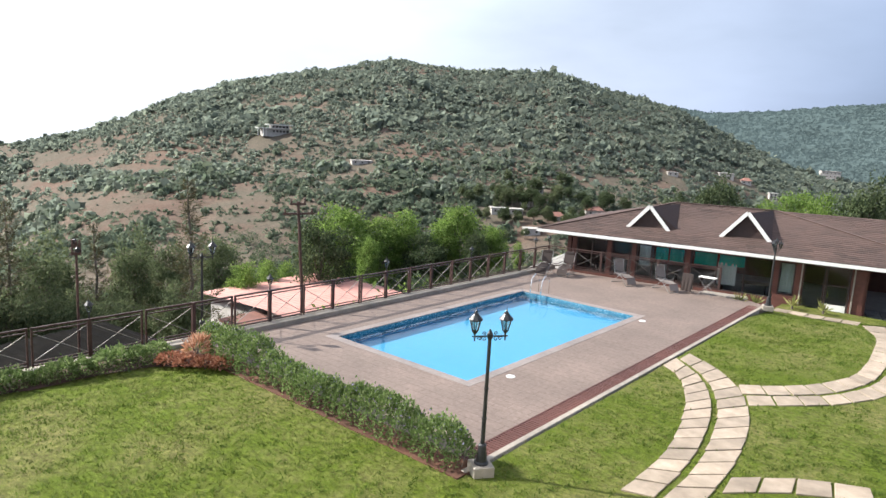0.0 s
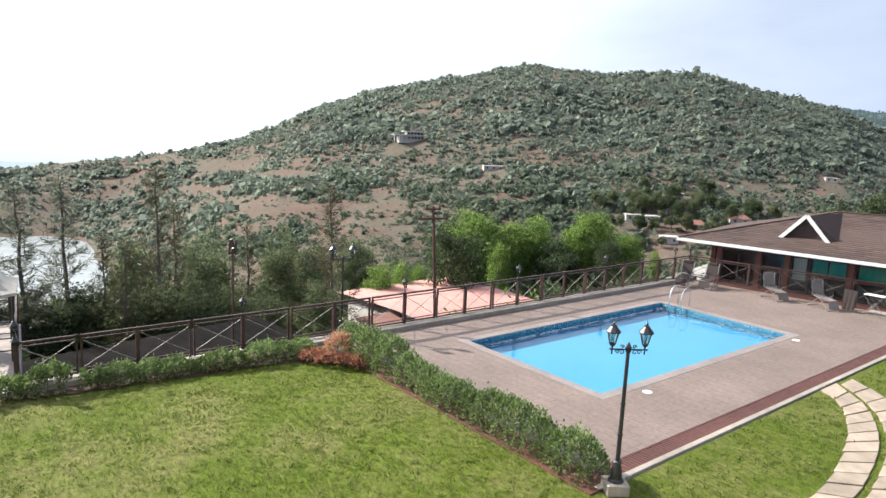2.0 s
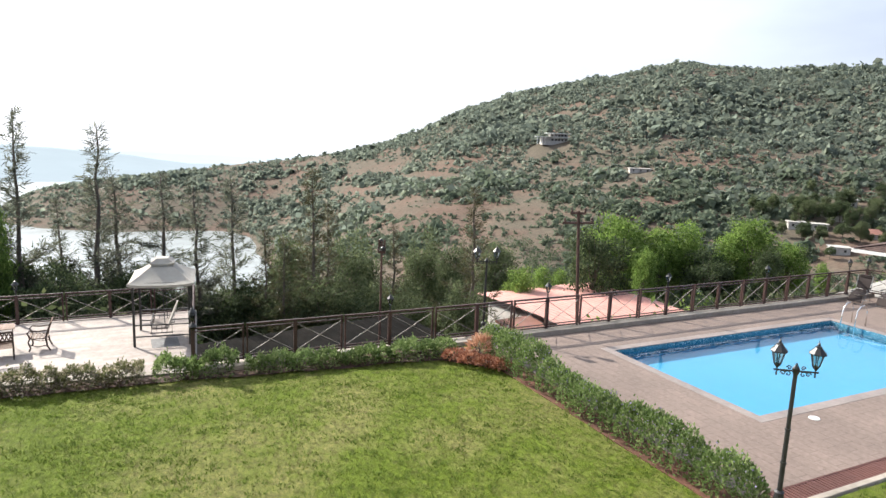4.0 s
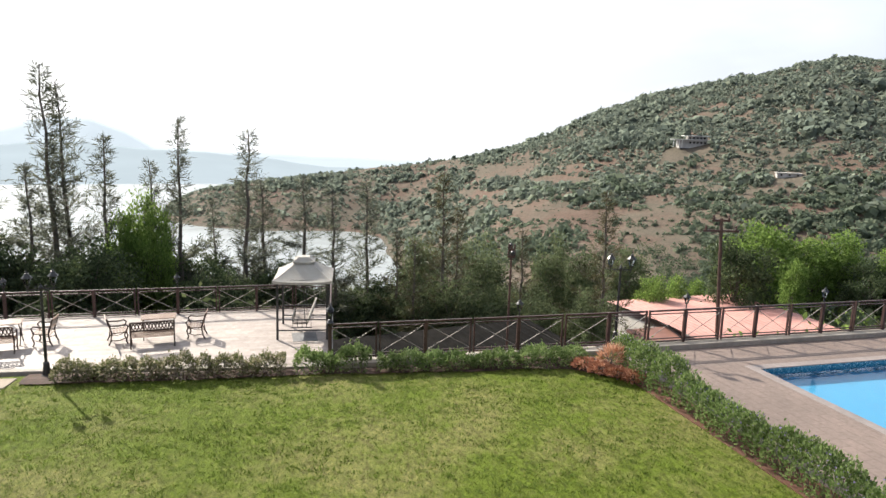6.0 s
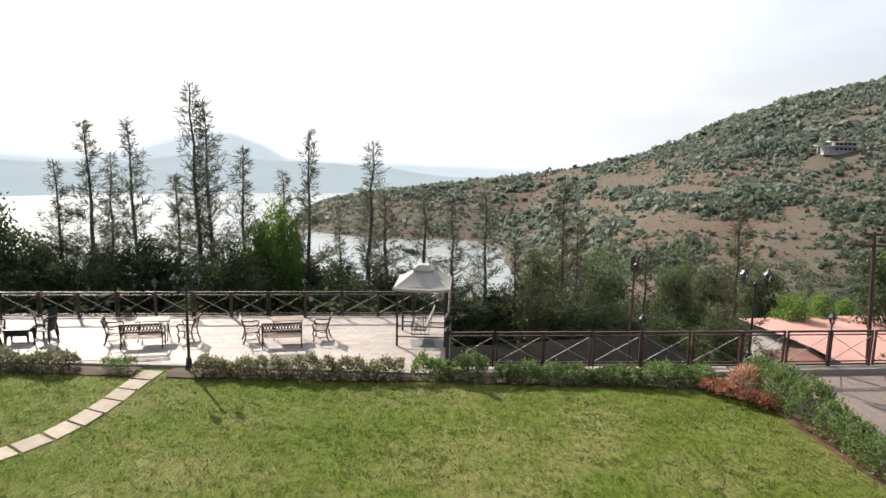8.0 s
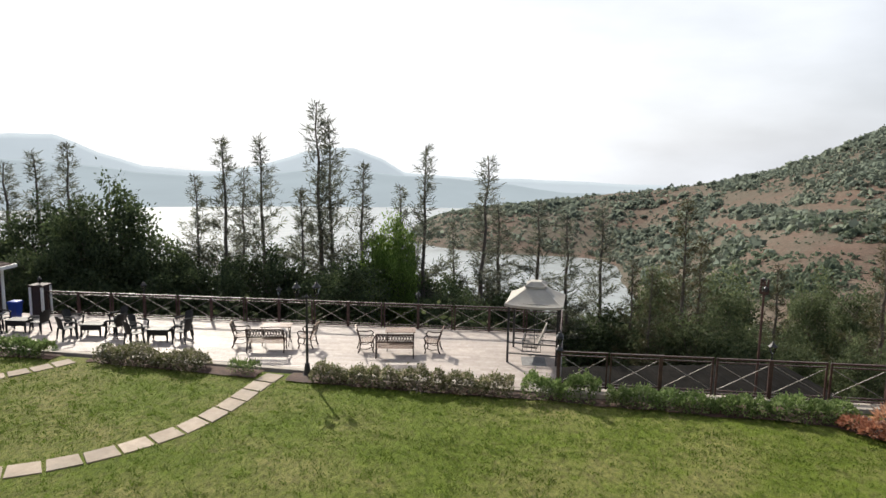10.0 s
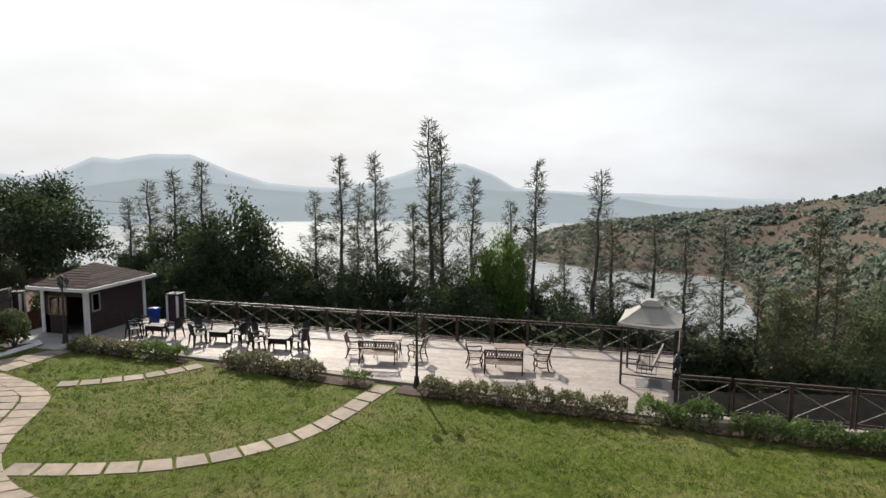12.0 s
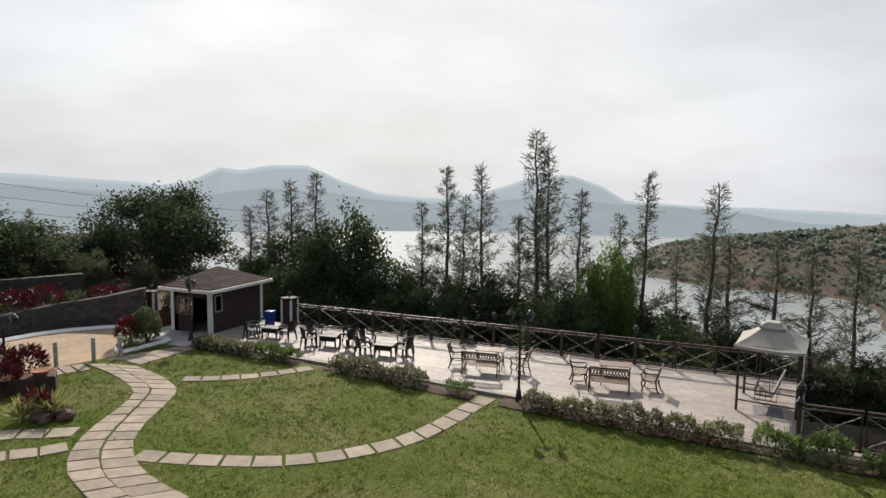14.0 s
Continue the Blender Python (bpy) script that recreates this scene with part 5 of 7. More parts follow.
def lounger(at, rot, fabric, label):
    """A folding sling lounge chair on bent tube legs."""
    t = thing("lounge_chair", at, label, "lounge chair", "loungers by the pool", rot)
    for sx in (-0.28, 0.28):
        s = Shape()
        s.tube([(sx, 0.52, 0.02), (sx, 0.1, 0.42), (sx, -0.36, 0.52), (sx, -0.5, 1.12)], 0.014, 6)
        part("side_frame", s, M_FRAMEGREY, t, "bent grey tube")
        s = Shape()
        s.tube([(sx, -0.55, 0.02), (sx, 0.18, 0.60)], 0.014, 6)
        part("leg", s, M_FRAMEGREY, t)
        s = Shape()
        s.box((sx * 1.1, -0.08, 0.63), (0.06, 0.42, 0.025))
        part("armrest", s, M_BLACKPLASTIC, t, bevel=0.006)
    for name, pts in (("seat", [(0.44, 0.40), (0.12, 0.42), (-0.14, 0.44), (-0.32, 0.52)]), ("backrest", [(-0.34, 0.55), (-0.40, 0.78), (-0.46, 0.98), (-0.5, 1.1)]), ("leg_rest", [(0.60, 0.10), (0.52, 0.25), (0.46, 0.38)])):
        s = Shape()
        for (y0, z0), (y1, z1) in zip(pts, pts[1:]):
            for k in (0.0, 0.012):
                s.add([(-0.25, y0, z0 + k), (0.25, y0, z0 + k), (0.25, y1, z1 + k), (-0.25, y1, z1 + k)], [(0, 1, 2, 3)] if k else [(3, 2, 1, 0)])
        part(name, s, fabric, t)
    s = Shape()
    s.rod((-0.28, -0.55, 0.02), (0.28, -0.55, 0.02), 0.014)
    part("foot_bar", s, M_FRAMEGREY, t)
    s = Shape()
    s.rod((-0.28, 0.52, 0.02), (0.28, 0.52, 0.02), 0.014)
    part("foot_bar", s, M_FRAMEGREY, t)
    s = Shape()
    s.box((0, -0.475, 1.08), (0.40, 0.05, 0.14))
    part("headrest", s, fabric, t, bevel=0.015)


lounger((-16.85, 28.3, 0), 195, M_MESHDARK, "dark brown sling lounge chair by the railing")
lounger((-15.95, 28.85, 0), 190, M_MESHDARK, "dark brown sling lounge chair by the railing")
lounger((-13.15, 29.5, 0), 245, M_MESHFAB, "grey sling lounge chair reclined towards the pool")
lounger((-11.25, 29.85, 0), 245, M_MESHFAB, "grey sling lounge chair reclined towards the pool")
tb = thing("folding_table", (-9.55, 30.35, 0), "white folding tray table on crossed legs", "table")
s = Shape()
s.box((0, 0, 0.86), (0.75, 0.42, 0.02))
part("tabletop", s, M_WHITE, tb, bevel=0.006)
for y in (-0.22, 0.22):
    for a, b in ((-0.35, 0.35), (0.35, -0.35)):
        s = Shape()
        s.rod((a, y, 0.0), (b, y, 0.85), 0.012, n=6)
        part("leg", s, M_FRAMEGREY, tb)
tw = thing("towel_stand", (-10.45, 30.35, 0), "dark towel hanging over a low rack", "towel")
s = Shape()
for k in range(6):
    x = -0.24 + k * 0.08
    s.add([(x, -0.10 - 0.02 * (k % 2), 0.08), (x + 0.08, -0.10 - 0.02 * ((k + 1) % 2), 0.08), (x + 0.08, -0.02, 0.9), (x, -0.02, 0.9), (x, 0.12, 0.15), (x + 0.08, 0.12, 0.15)], [(0, 1, 2, 3), (3, 2, 5, 4)])
part("towel", s, M_MESHDARK, tw)
for x in (-0.24, 0.24):
    s = Shape()
    s.rod((x, 0.05, 0), (x, 0.0, 0.9), 0.015, n=6)
    part("leg", s, M_FRAMEGREY, tw)

# ---- garden furniture on the tiled terrace ----


def cast_leg(s, x, depth=0.5, arm=True):
    """One scrolled cast end: front leg, rear leg with back upright, armrest."""
    s.tube([(x, 0.24, 0.0), (x, 0.20, 0.10), (x, 0.25, 0.28), (x, 0.20, 0.40)], 0.024, 6)
    s.tube([(x, -0.30, 0.0), (x, -0.24, 0.12), (x, -0.20, 0.38), (x, -0.27, 0.62), (x, -0.34, 0.84)], 0.024, 6)
    s.tube([(x, 0.22, 0.38), (x, -0.22, 0.37)], 0.016, 6)
    if arm:
        s.tube([(x, 0.20, 0.40), (x, 0.27, 0.56), (x, 0.20, 0.63), (x, 0.0, 0.60), (x, -0.26, 0.62)], 0.023, 6)
    s.tube([(x, 0.22, 0.20), (x, 0.0, 0.13), (x, -0.23, 0.16)], 0.012, 6)


def park_bench(at, rot, w, label, category, group):
    t = thing("garden_bench" if w > 0.9 else "garden_chair", at, label, category, group, rot)
    for x in (-w / 2, w / 2):
        s = Shape()
        cast_leg(s, x)
        part("end_frame", s, M_BRONZE, t, "scrolled bronze cast end")
    for k in range(6):
        s = Shape()
        s.box((0, 0.22 - k * 0.085, 0.405 - 0.012 * k), (w + 0.02, 0.062, 0.022))
        part("seat_slat", s, M_BENCHWOOD, t, bevel=0.004)
    m = Matrix.Rotation(radians(18), 4, "X")
    s = Shape()
    s.box((0, -0.345, 0.84), (w, 0.03, 0.055), m=m)
    part("back_rail", s, M_BENCHWOOD if w < 0.9 else M_BRONZE, t)
    s = Shape()
    s.box((0, -0.255, 0.56), (w, 0.03, 0.05), m=m)
    part("back_rail", s, M_BENCHWOOD if w < 0.9 else M_BRONZE, t)
    s = Shape()
    n = max(4, int(w / 0.09))
    for k in range(n):
        x0, x1 = -w / 2 + w * k / n, -w / 2 + w * (k + 1) / n
        if w > 0.9:
            s.bar((x0, -0.262, 0.57), (x1, -0.338, 0.83), 0.024)
            s.bar((x1, -0.262, 0.57), (x0, -0.338, 0.83), 0.024)
    if w <= 0.9:
        for k in range(3):
            s.box((0, -0.275 - k * 0.023, 0.63 + k * 0.07), (w, 0.022, 0.045), m=m)
    part("backrest", s, M_BRONZE, t, "openwork back panel")
    return t


def garden_table(at, rot):
    t = thing("garden_table", at, "slatted garden table on cast iron legs", "table", "garden tables on the terrace", rot)
    for k in range(7):
        s = Shape()
        s.box((0, -0.27 + k * 0.09, 0.70), (1.05, 0.078, 0.025))
        part("table_slat", s, M_BENCHWOOD, t, bevel=0.004)
    for x in (-0.46, 0.46):
        s = Shape()
        s.tube([(x, -0.28, 0), (x, -0.10, 0.22), (x, -0.06, 0.45), (x, -0.26, 0.68)], 0.018, 6)
        s.tube([(x, 0.28, 0), (x, 0.10, 0.22), (x, 0.06, 0.45), (x, 0.26, 0.68)], 0.018, 6)
        s.tube([(x, -0.26, 0.68), (x, 0.26, 0.68)], 0.016, 6)
        s.tube([(x, -0.08, 0.33), (x, 0.08, 0.33)], 0.014, 6)
        part("end_frame", s, M_BRONZE, t, "scrolled bronze cast end")


BENCHES = "garden seats on the terrace"
for yc in (-7.85, -3.42):
    park_bench((-22.05, yc, ZB), 97, 1.25, "two-seat bench with lattice back beside a garden table", "bench", BENCHES)
    garden_table((-22.85, yc + 0.08, ZB), 97)
    park_bench((-22.55, yc - 1.08, ZB), 15, 0.58, "slatted garden armchair with scrolled arms at a table", "chair", BENCHES)
    park_bench((-22.75, yc + 1.22, ZB), 178, 0.58, "slatted garden armchair with scrolled arms at a table", "chair", BENCHES)

_pc = []


def plastic_chair(at, rot):
    if _pc:
        return copy_thing(_pc[0], pose(*at, 0, 0, rot))
    t = thing("plastic_chair", at, "black moulded plastic armchair at a low table", "chair", "black plastic chairs", rot)
    s = Shape()
    s.box((0, 0.0, 0.42), (0.46, 0.46, 0.025))
    part("seat", s, M_BLACKPLASTIC, t, bevel=0.01)
    s = Shape()
    n = 8
    for k in range(n):
        u0, u1 = -1 + 2 * k / n, -1 + 2 * (k + 1) / n
        for off, fl in ((0.0, 1), (0.02, 0)):
            q = [(0.22 * u0, -0.24 + 0.05 * u0 * u0 + off, 0.42), (0.22 * u1, -0.24 + 0.05 * u1 * u1 + off, 0.42),
                 (0.265 * u1, -0.36 + 0.09 * u1 * u1 + off, 0.89 - 0.09 * u1 ** 4), (0.265 * u0, -0.36 + 0.09 * u0 * u0 + off, 0.89 - 0.09 * u0 ** 4)]
            s.add(q, [(0, 1, 2, 3)] if fl else [(3, 2, 1, 0)])
    part("backrest", s, M_BLACKPLASTIC, t)
    for x in (-1, 1):
        s = Shape()
        s.tube([(x * 0.25, 0.20, 0.42), (x * 0.28, 0.22, 0.60), (x * 0.28, 0.12, 0.65), (x * 0.27, -0.18, 0.66)], [0.03, 0.03, 0.035, 0.03], 6)
        part("armrest", s, M_BLACKPLASTIC, t)
        for y in (0.2, -0.2):
            s = Shape()
            s.tube([(x * 0.26, y * 1.25, 0.0), (x * 0.21, y, 0.42)], [0.024, 0.042], 6)
            part("leg", s, M_BLACKPLASTIC, t)
    _pc.append(t)
    return t


_pt = []


def plastic_table(at, rot):
    if _pt:
        return copy_thing(_pt[0], pose(*at, 0, 0, rot))
    t = thing("plastic_table", at, "low black plastic table between chairs", "table", "black plastic tables", rot)
    s = Shape()
    s.box((0, 0, 0.44), (0.78, 0.55, 0.03))
    part("tabletop", s, M_BLACKPLASTIC, t, bevel=0.01)
    for y in (0.25, -0.25):
        s = Shape()
        s.box((0, y, 0.34), (0.7, 0.02, 0.18))
        part("apron", s, M_BLACKPLASTIC, t)
    for x in (-0.33, 0.33):
        for y in (-0.22, 0.22):
            s = Shape()
            s.tube([(x * 1.05, y * 1.05, 0), (x, y, 0.42)], [0.028, 0.05], 6)
            part("leg", s, M_BLACKPLASTIC, t)
    _pt.append(t)
    return t


for cx, cy, four in ((-22.73, -12.0, True), (-23.04, -14.67, True), (-23.2, -17.65, False)):
    plastic_table((cx, cy, ZB), 95)
    plastic_chair((cx + 0.62, cy - 0.62, ZB), 55)
    plastic_chair((cx - 0.15, cy - 0.85, ZB), 5)
    plastic_chair((cx + 0.1, cy + 0.88, ZB), 175)
    if four:
        plastic_chair((cx - 0.75, cy + 0.50, ZB), 235)

# blue bin
b = thing("waste_bin", (-25.0, -19.15, ZB), "bright blue plastic bin with a lid by the pillar", "bin")
s = Shape()
s.lathe((0, 0, 0), [(0.20, 0), (0.26, 0.60), (0.27, 0.62)], 4, math.pi / 4)
part("body", s, M_BLUE, b)
s = Shape()
s.lathe((0, 0, 0.60), [(0.30, 0), (0.30, 0.05), (0.24, 0.09), (0.05, 0.10)], 4, math.pi / 4)
part("lid", s, M_BLUE, b, bevel=0.008)


def pillar(at, h, label, rot=0, w=0.5):
    t = thing("gate_pillar", at, label, "pillar", "dark pillars with white corners", rot)
    s = Shape()
    s.box((0, 0, h / 2), (w, w, h))
    part("shaft", s, M_HUT, t)
    for x in (-w / 2, w / 2):
        for y in (-w / 2, w / 2):
            s = Shape()
            s.box((x, y, h / 2 + 0.002), (0.09, 0.09, h))
            part("corner_trim", s, M_WHITE, t, "white corner trim", bevel=0.006)
    s = Shape()
    s.box((0, 0, h + 0.05), (w + 0.14, w + 0.14, 0.07))
    part("cap", s, M_HUT, t, "dark cap stone", bevel=0.012)
    lantern_parts(t, (0, 0, h + 0.09), 0.7)


pillar((-25.75, -18.6, ZB), 1.15, "dark pillar with white corners, cap and lantern")
pillar((-23.35, -24.6, ZB), 1.35, "dark pillar with white corners by the stone wall", 20, 0.36)

# ---- hut ----
hut = thing("garden_hut", (-22.5, -20.35, ZB), "dark brown garden hut with white corner posts", "hut")
HW, HD, HH = 3.35, 2.05, 1.92                # along -x, along -y
s = Shape()
s.box((-HW / 2, 0.0, HH / 2), (HW, 0.09, HH))
part("wall", s, M_HUT, hut)
s = Shape()
s.box((-HW / 2, -HD, HH / 2), (HW, 0.09, HH))
part("wall", s, M_HUT, hut)
s = Shape()
s.box((-HW, -HD / 2, HH / 2), (0.09, HD, HH))
part("wall", s, M_HUT, hut)
for z0, z1, y0, y1 in ((0, 0.75, -HD, -0.95), (1.55, HH, -HD, 0.0), (0, HH, -HD, -1.75)):
    s = Shape()
    s.box((0.0, (y0 + y1) / 2, (z0 + z1) / 2), (0.09, y1 - y0, z1 - z0))
    part("wall", s, M_HUT, hut)
s = Shape()
for k in range(9):
    s.box((-HW / 2, 0.052, 0.1 + k * 0.21), (HW - 0.2, 0.014, 0.19))
part("cladding", s, M_HUT, hut, "dark brown boards")
for x, y in ((0, 0), (-HW, 0), (0, -HD), (-HW, -HD)):
    s = Shape()
    s.box((x, y, HH / 2), (0.17, 0.17, HH))
    part("corner_post", s, M_WHITE, hut, "white corner post", bevel=0.008)
s = Shape()
for c, d in (((-0.25, 0.075, 1.28), (0.05, 0.03, 0.75)), ((-0.65, 0.075, 1.28), (0.05, 0.03, 0.75)), ((-0.45, 0.075, 1.63), (0.4, 0.03, 0.05)), ((-0.45, 0.075, 0.93), (0.4, 0.03, 0.05))):
    s.box(c, d)
wn2 = part("window", s, M_CONCRETE, hut, "grey window frame")
s = Shape()
s.box((-0.45, 0.07, 1.28), (0.36, 0.012, 0.66))
part("pane", s, M_GLASS, wn2)
s = Shape()
for y in (-1.75, -1.35, -0.95):
    s.box((0.03, y, 1.15), (0.06, 0.06, 0.8))
for z in (0.78, 1.52):
    s.box((0.03, -1.35, z), (0.06, 0.74, 0.06))
fw = part("window", s, M_BENCHWOOD, hut, "brown wooden window frame")
for y in (-1.55, -1.15):
    s = Shape()
    s.box((0.02, y, 1.15), (0.012, 0.34, 0.68))
    part("pane", s, M_GLASS, fw)
ap = (-HW / 2, -HD / 2, HH + 0.78)
ov = 0.42
c4 = [(-HW - ov, -HD - ov, HH), (ov, -HD - ov, HH), (ov, ov, HH), (-HW - ov, ov, HH)]
for k in range(4):
    roof_plane("roof", (c4[k], c4[(k + 1) % 4], ap, ap), 11, M_SHINGLE_HUT, hut)
    s = Shape()
    a, bb = c4[k], c4[(k + 1) % 4]
    s.bar((a[0], a[1], HH - 0.03), (bb[0], bb[1], HH - 0.03), 0.05, 0.13)
    part("fascia", s, M_WHITE, hut, "white fascia board")
s = Shape()
s.box((-HW / 2, -HD / 2, HH - 0.02), (HW + 0.6, HD + 0.6, 0.04))
part("soffit", s, M_HUT, hut)
s = Shape()
s.prism([(-25.9, -23.2), (-20.4, -23.2), (-20.4, -19.85), (-25.9, -19.85)], ZB - 0.4, ZB + 0.004)
setting("pavement_hut", s, M_CONCRETE, "grey concrete paving round the hut", "pavement")

# ---- gazebo with swing ----
gz = thing("gazebo", (-22.72, 1.29, ZB), "cream canvas gazebo on dark steel posts", "gazebo", rot=-8)
GH, GX, GY = 2.03, 0.92, 0.80
for x in (-GX, GX):
    for y in (-GY, GY):
        s = Shape()
        s.box((x, y, GH / 2), (0.07, 0.07, GH))
        part("post", s, M_IRON, gz, bevel=0.006)
for y in (-GY, GY):
    s = Shape()
    s.bar((-GX, y, GH - 0.04), (GX, y, GH - 0.04), 0.05)
    part("beam", s, M_IRON, gz)
for x in (-GX, GX):
    s = Shape()
    s.bar((x, -GY, GH - 0.04), (x, GY, GH - 0.04), 0.05)
    part("beam", s, M_IRON, gz)
    s = Shape()
    s.bar((x, -GY, 0.32), (x, GY, 0.32), 0.035)
    part("side_rail", s, M_IRON, gz)
    s = Shape()
    s.bar((x, -GY, 0.68), (x, GY, 0.68), 0.035)
    part("side_rail", s, M_IRON, gz)


def canopy_shape(hx, hy, z0, z1, topx, topy, sag, drop):
    """A sagging tent roof: four curved slopes and a hanging edge."""
    s = Shape()
    n, m = 14, 8
    for side in range(4):
        verts = []
        for j in range(m + 1):
            t = j / m
            for i in range(n + 1):
                u = i / n * 2 - 1
                ex, ey = hx + (topx - hx) * t, hy + (topy - hy) * t
                z = z0 + (z1 - z0) * t ** 1.22 - sag * (1 - u * u) * (1 - t) * 0.5 + 0.045 * (abs(u) ** 4) * (1 - t)
                p = [(u * ex, -ey), (ex, u * ey), (-u * ex, ey), (-ex, -u * ey)][side]
                verts.append((p[0], p[1], z))
        q = n + 1
        s.add(verts, [(j * q + i, j * q + i + 1, (j + 1) * q + i + 1, (j + 1) * q + i) for j in range(m) for i in range(n)])
        if drop:
            low = verts[:q]
            s.add(low + [(x, y, z - drop) for x, y, z in low], [(q + i, q + i + 1, i + 1, i) for i in range(n)])
    s.add([(-topx, -topy, z1), (topx, -topy, z1), (topx, topy, z1), (-topx, topy, z1)], [(0, 1, 2, 3)])
    return s


part("canopy", canopy_shape(1.06, 0.95, GH - 0.06, GH + 0.40, 0.32, 0.30, 0.03, 0.08), M_CANVAS, gz, "cream canvas canopy", smooth=True)
part("canopy_vent", canopy_shape(0.37, 0.35, GH + 0.45, GH + 0.60, 0.20, 0.18, 0.0, 0.06), M_CANVAS, gz, "cream canvas vent cap", smooth=True)
sw = thing("swing_seat", (-22.75, 1.25, ZB), "taupe fabric swing seat hanging in the gazebo", "swing", rot=172)
for x in (-0.55, 0.55):
    s = Shape()
    s.rod((x, -0.1, 0.46), (x, -0.05, GH - 0.06), 0.012, n=6)
    part("hanger", s, M_IRON, sw)
s = Shape()
s.box((0, 0.05, 0.44), (1.1, 0.48, 0.06))
part("seat", s, M_MESHFAB, sw, bevel=0.015)
s = Shape()
s.box((0, -0.30, 0.76), (1.1, 0.045, 0.66), m=Matrix.Rotation(radians(22), 4, "X"))
part("backrest", s, M_CANVAS, sw, "pale canvas backrest", bevel=0.012)
for x in (-0.57, 0.57):
    s = Shape()
    for z in (0.30, 0.56):
        s.bar((x, -0.32, z), (x, 0.34, z), 0.022)
    for k in range(5):
        s.bar((x, -0.30 + k * 0.15, 0.30), (x, -0.30 + k * 0.15, 0.56), 0.014)
    part("side_guard", s, M_IRON, sw)
s = Shape()
for k in range(6):
    s.bar((-0.55 + k * 0.22, 0.30, 0.42), (-0.55 + k * 0.22, 0.32, 0.66), 0.018)
s.bar((-0.55, 0.32, 0.66), (0.55, 0.32, 0.66), 0.022)
part("guard", s, M_IRON, sw)
s = Shape()
s.box((0, 0, 0.006), (0.95, 0.8, 0.012))
m_ = part("mat", s, M_FLAGDARK, None, "", 0.004)
m_.location = (-22.1, 1.25, ZB)
tagged(m_, "dark rubber mat on the tiles before the swing", "mat")

# ---- court, wall and planters ----
s = Shape()
court = [(-15.2, -21.7), (-16.6, -21.55), (-18.3, -21.0), (-18.9, -21.7), (-20.9, -23.7), (-21.5, -24.9), (-19.7, -26.3), (-17.9, -26.8), (-14.5, -26.6), (-12.0, -25.0), (-12.0, -22.5)]
s.prism(court[::-1], ZB - 0.3, ZB + 0.02)
setting("pavement_court", s, M_SAND, "sandy gravel court", "court")
kerb_pts = spline([(-21.75, -24.1), (-21.3, -25.0), (-19.7, -26.25), (-17.9, -26.75), (-15.5, -26.9), (-12.0, -26.2)], 18)
s = Shape()
s.tube([(p.x, p.y, ZB + 0.05) for p in kerb_pts], 0.13, 4)
setting("kerb_court", s, M_WHITE, "white painted kerb round the court", "kerb")
kerb2 = spline([(-18.55, -21.05), (-18.75, -21.6), (-19.6, -22.0), (-20.6, -21.6), (-20.9, -21.0), (-19.7, -20.95), (-18.55, -21.05)], 18)
s = Shape()
s.tube([(p.x, p.y, ZB + 0.06) for p in kerb2], 0.12, 4)
setting("kerb_planter", s, M_WHITE, "white painted kerb of a planting bed", "kerb")
s = Shape()
s.prism([(p.x, p.y) for p in kerb2[:-1]], ZB - 0.1, ZB + 0.08)
setting("soil_planter", s, M_SOIL, "brown soil in the planting bed", "soil")
for x, y in ((-15.77, -22.7), (-16.35, -21.75), (-17.39, -21.15), (-18.3, -20.85)):
    t = thing("bollard", (x, y, ZB), "grey cylindrical bollard at the court's edge", "bollard", "bollards")
    s = Shape()
    s.lathe((0, 0, 0), [(0.075, 0), (0.075, 0.84), (0.06, 0.88), (0.02, 0.89)], 12)
    part("shaft", s, M_CONCRETE, t)
    s = Shape()
    s.lathe((0, 0, 0.76), [(0.078, 0), (0.078, 0.03)], 12)
    part("band", s, M_WHITE, t)

# rubble stone retaining wall, ramping up beside the court
wall_line = [(-11.5, -30.2), (-15.5, -29.7), (-19.4, -28.8), (-20.9, -27.7), (-22.1, -26.0), (-23.0, -24.6)]
heights = [0.4, 0.45, 0.55, 0.85, 1.15, 1.5]
s = Shape()
for (a, b), (h0, h1) in zip(zip(wall_line, wall_line[1:]), zip(heights, heights[1:])):
    d = (Vector(b) - Vector(a)).normalized()
    o = Vector((d.y, -d.x)) * 0.2
    q = [Vector(a) - o, Vector(b) - o, Vector(b) + o, Vector(a) + o]
    s.add([(p.x, p.y, ZB - 0.2) for p in q] + [(q[0].x, q[0].y, ZB + h0 + 0.05), (q[1].x, q[1].y, ZB + h1 + 0.05), (q[2].x, q[2].y, ZB + h1 + 0.05), (q[3].x, q[3].y, ZB + h0 + 0.05)],
          [(0, 1, 5, 4), (1, 2, 6, 5), (2, 3, 7, 6), (3, 0, 4, 7), (4, 5, 6, 7)])
rw = setting("wall_retaining", s, M_MORTAR, "curved rubble stone retaining wall", "wall")
s = Shape()
rg = random.Random(14)
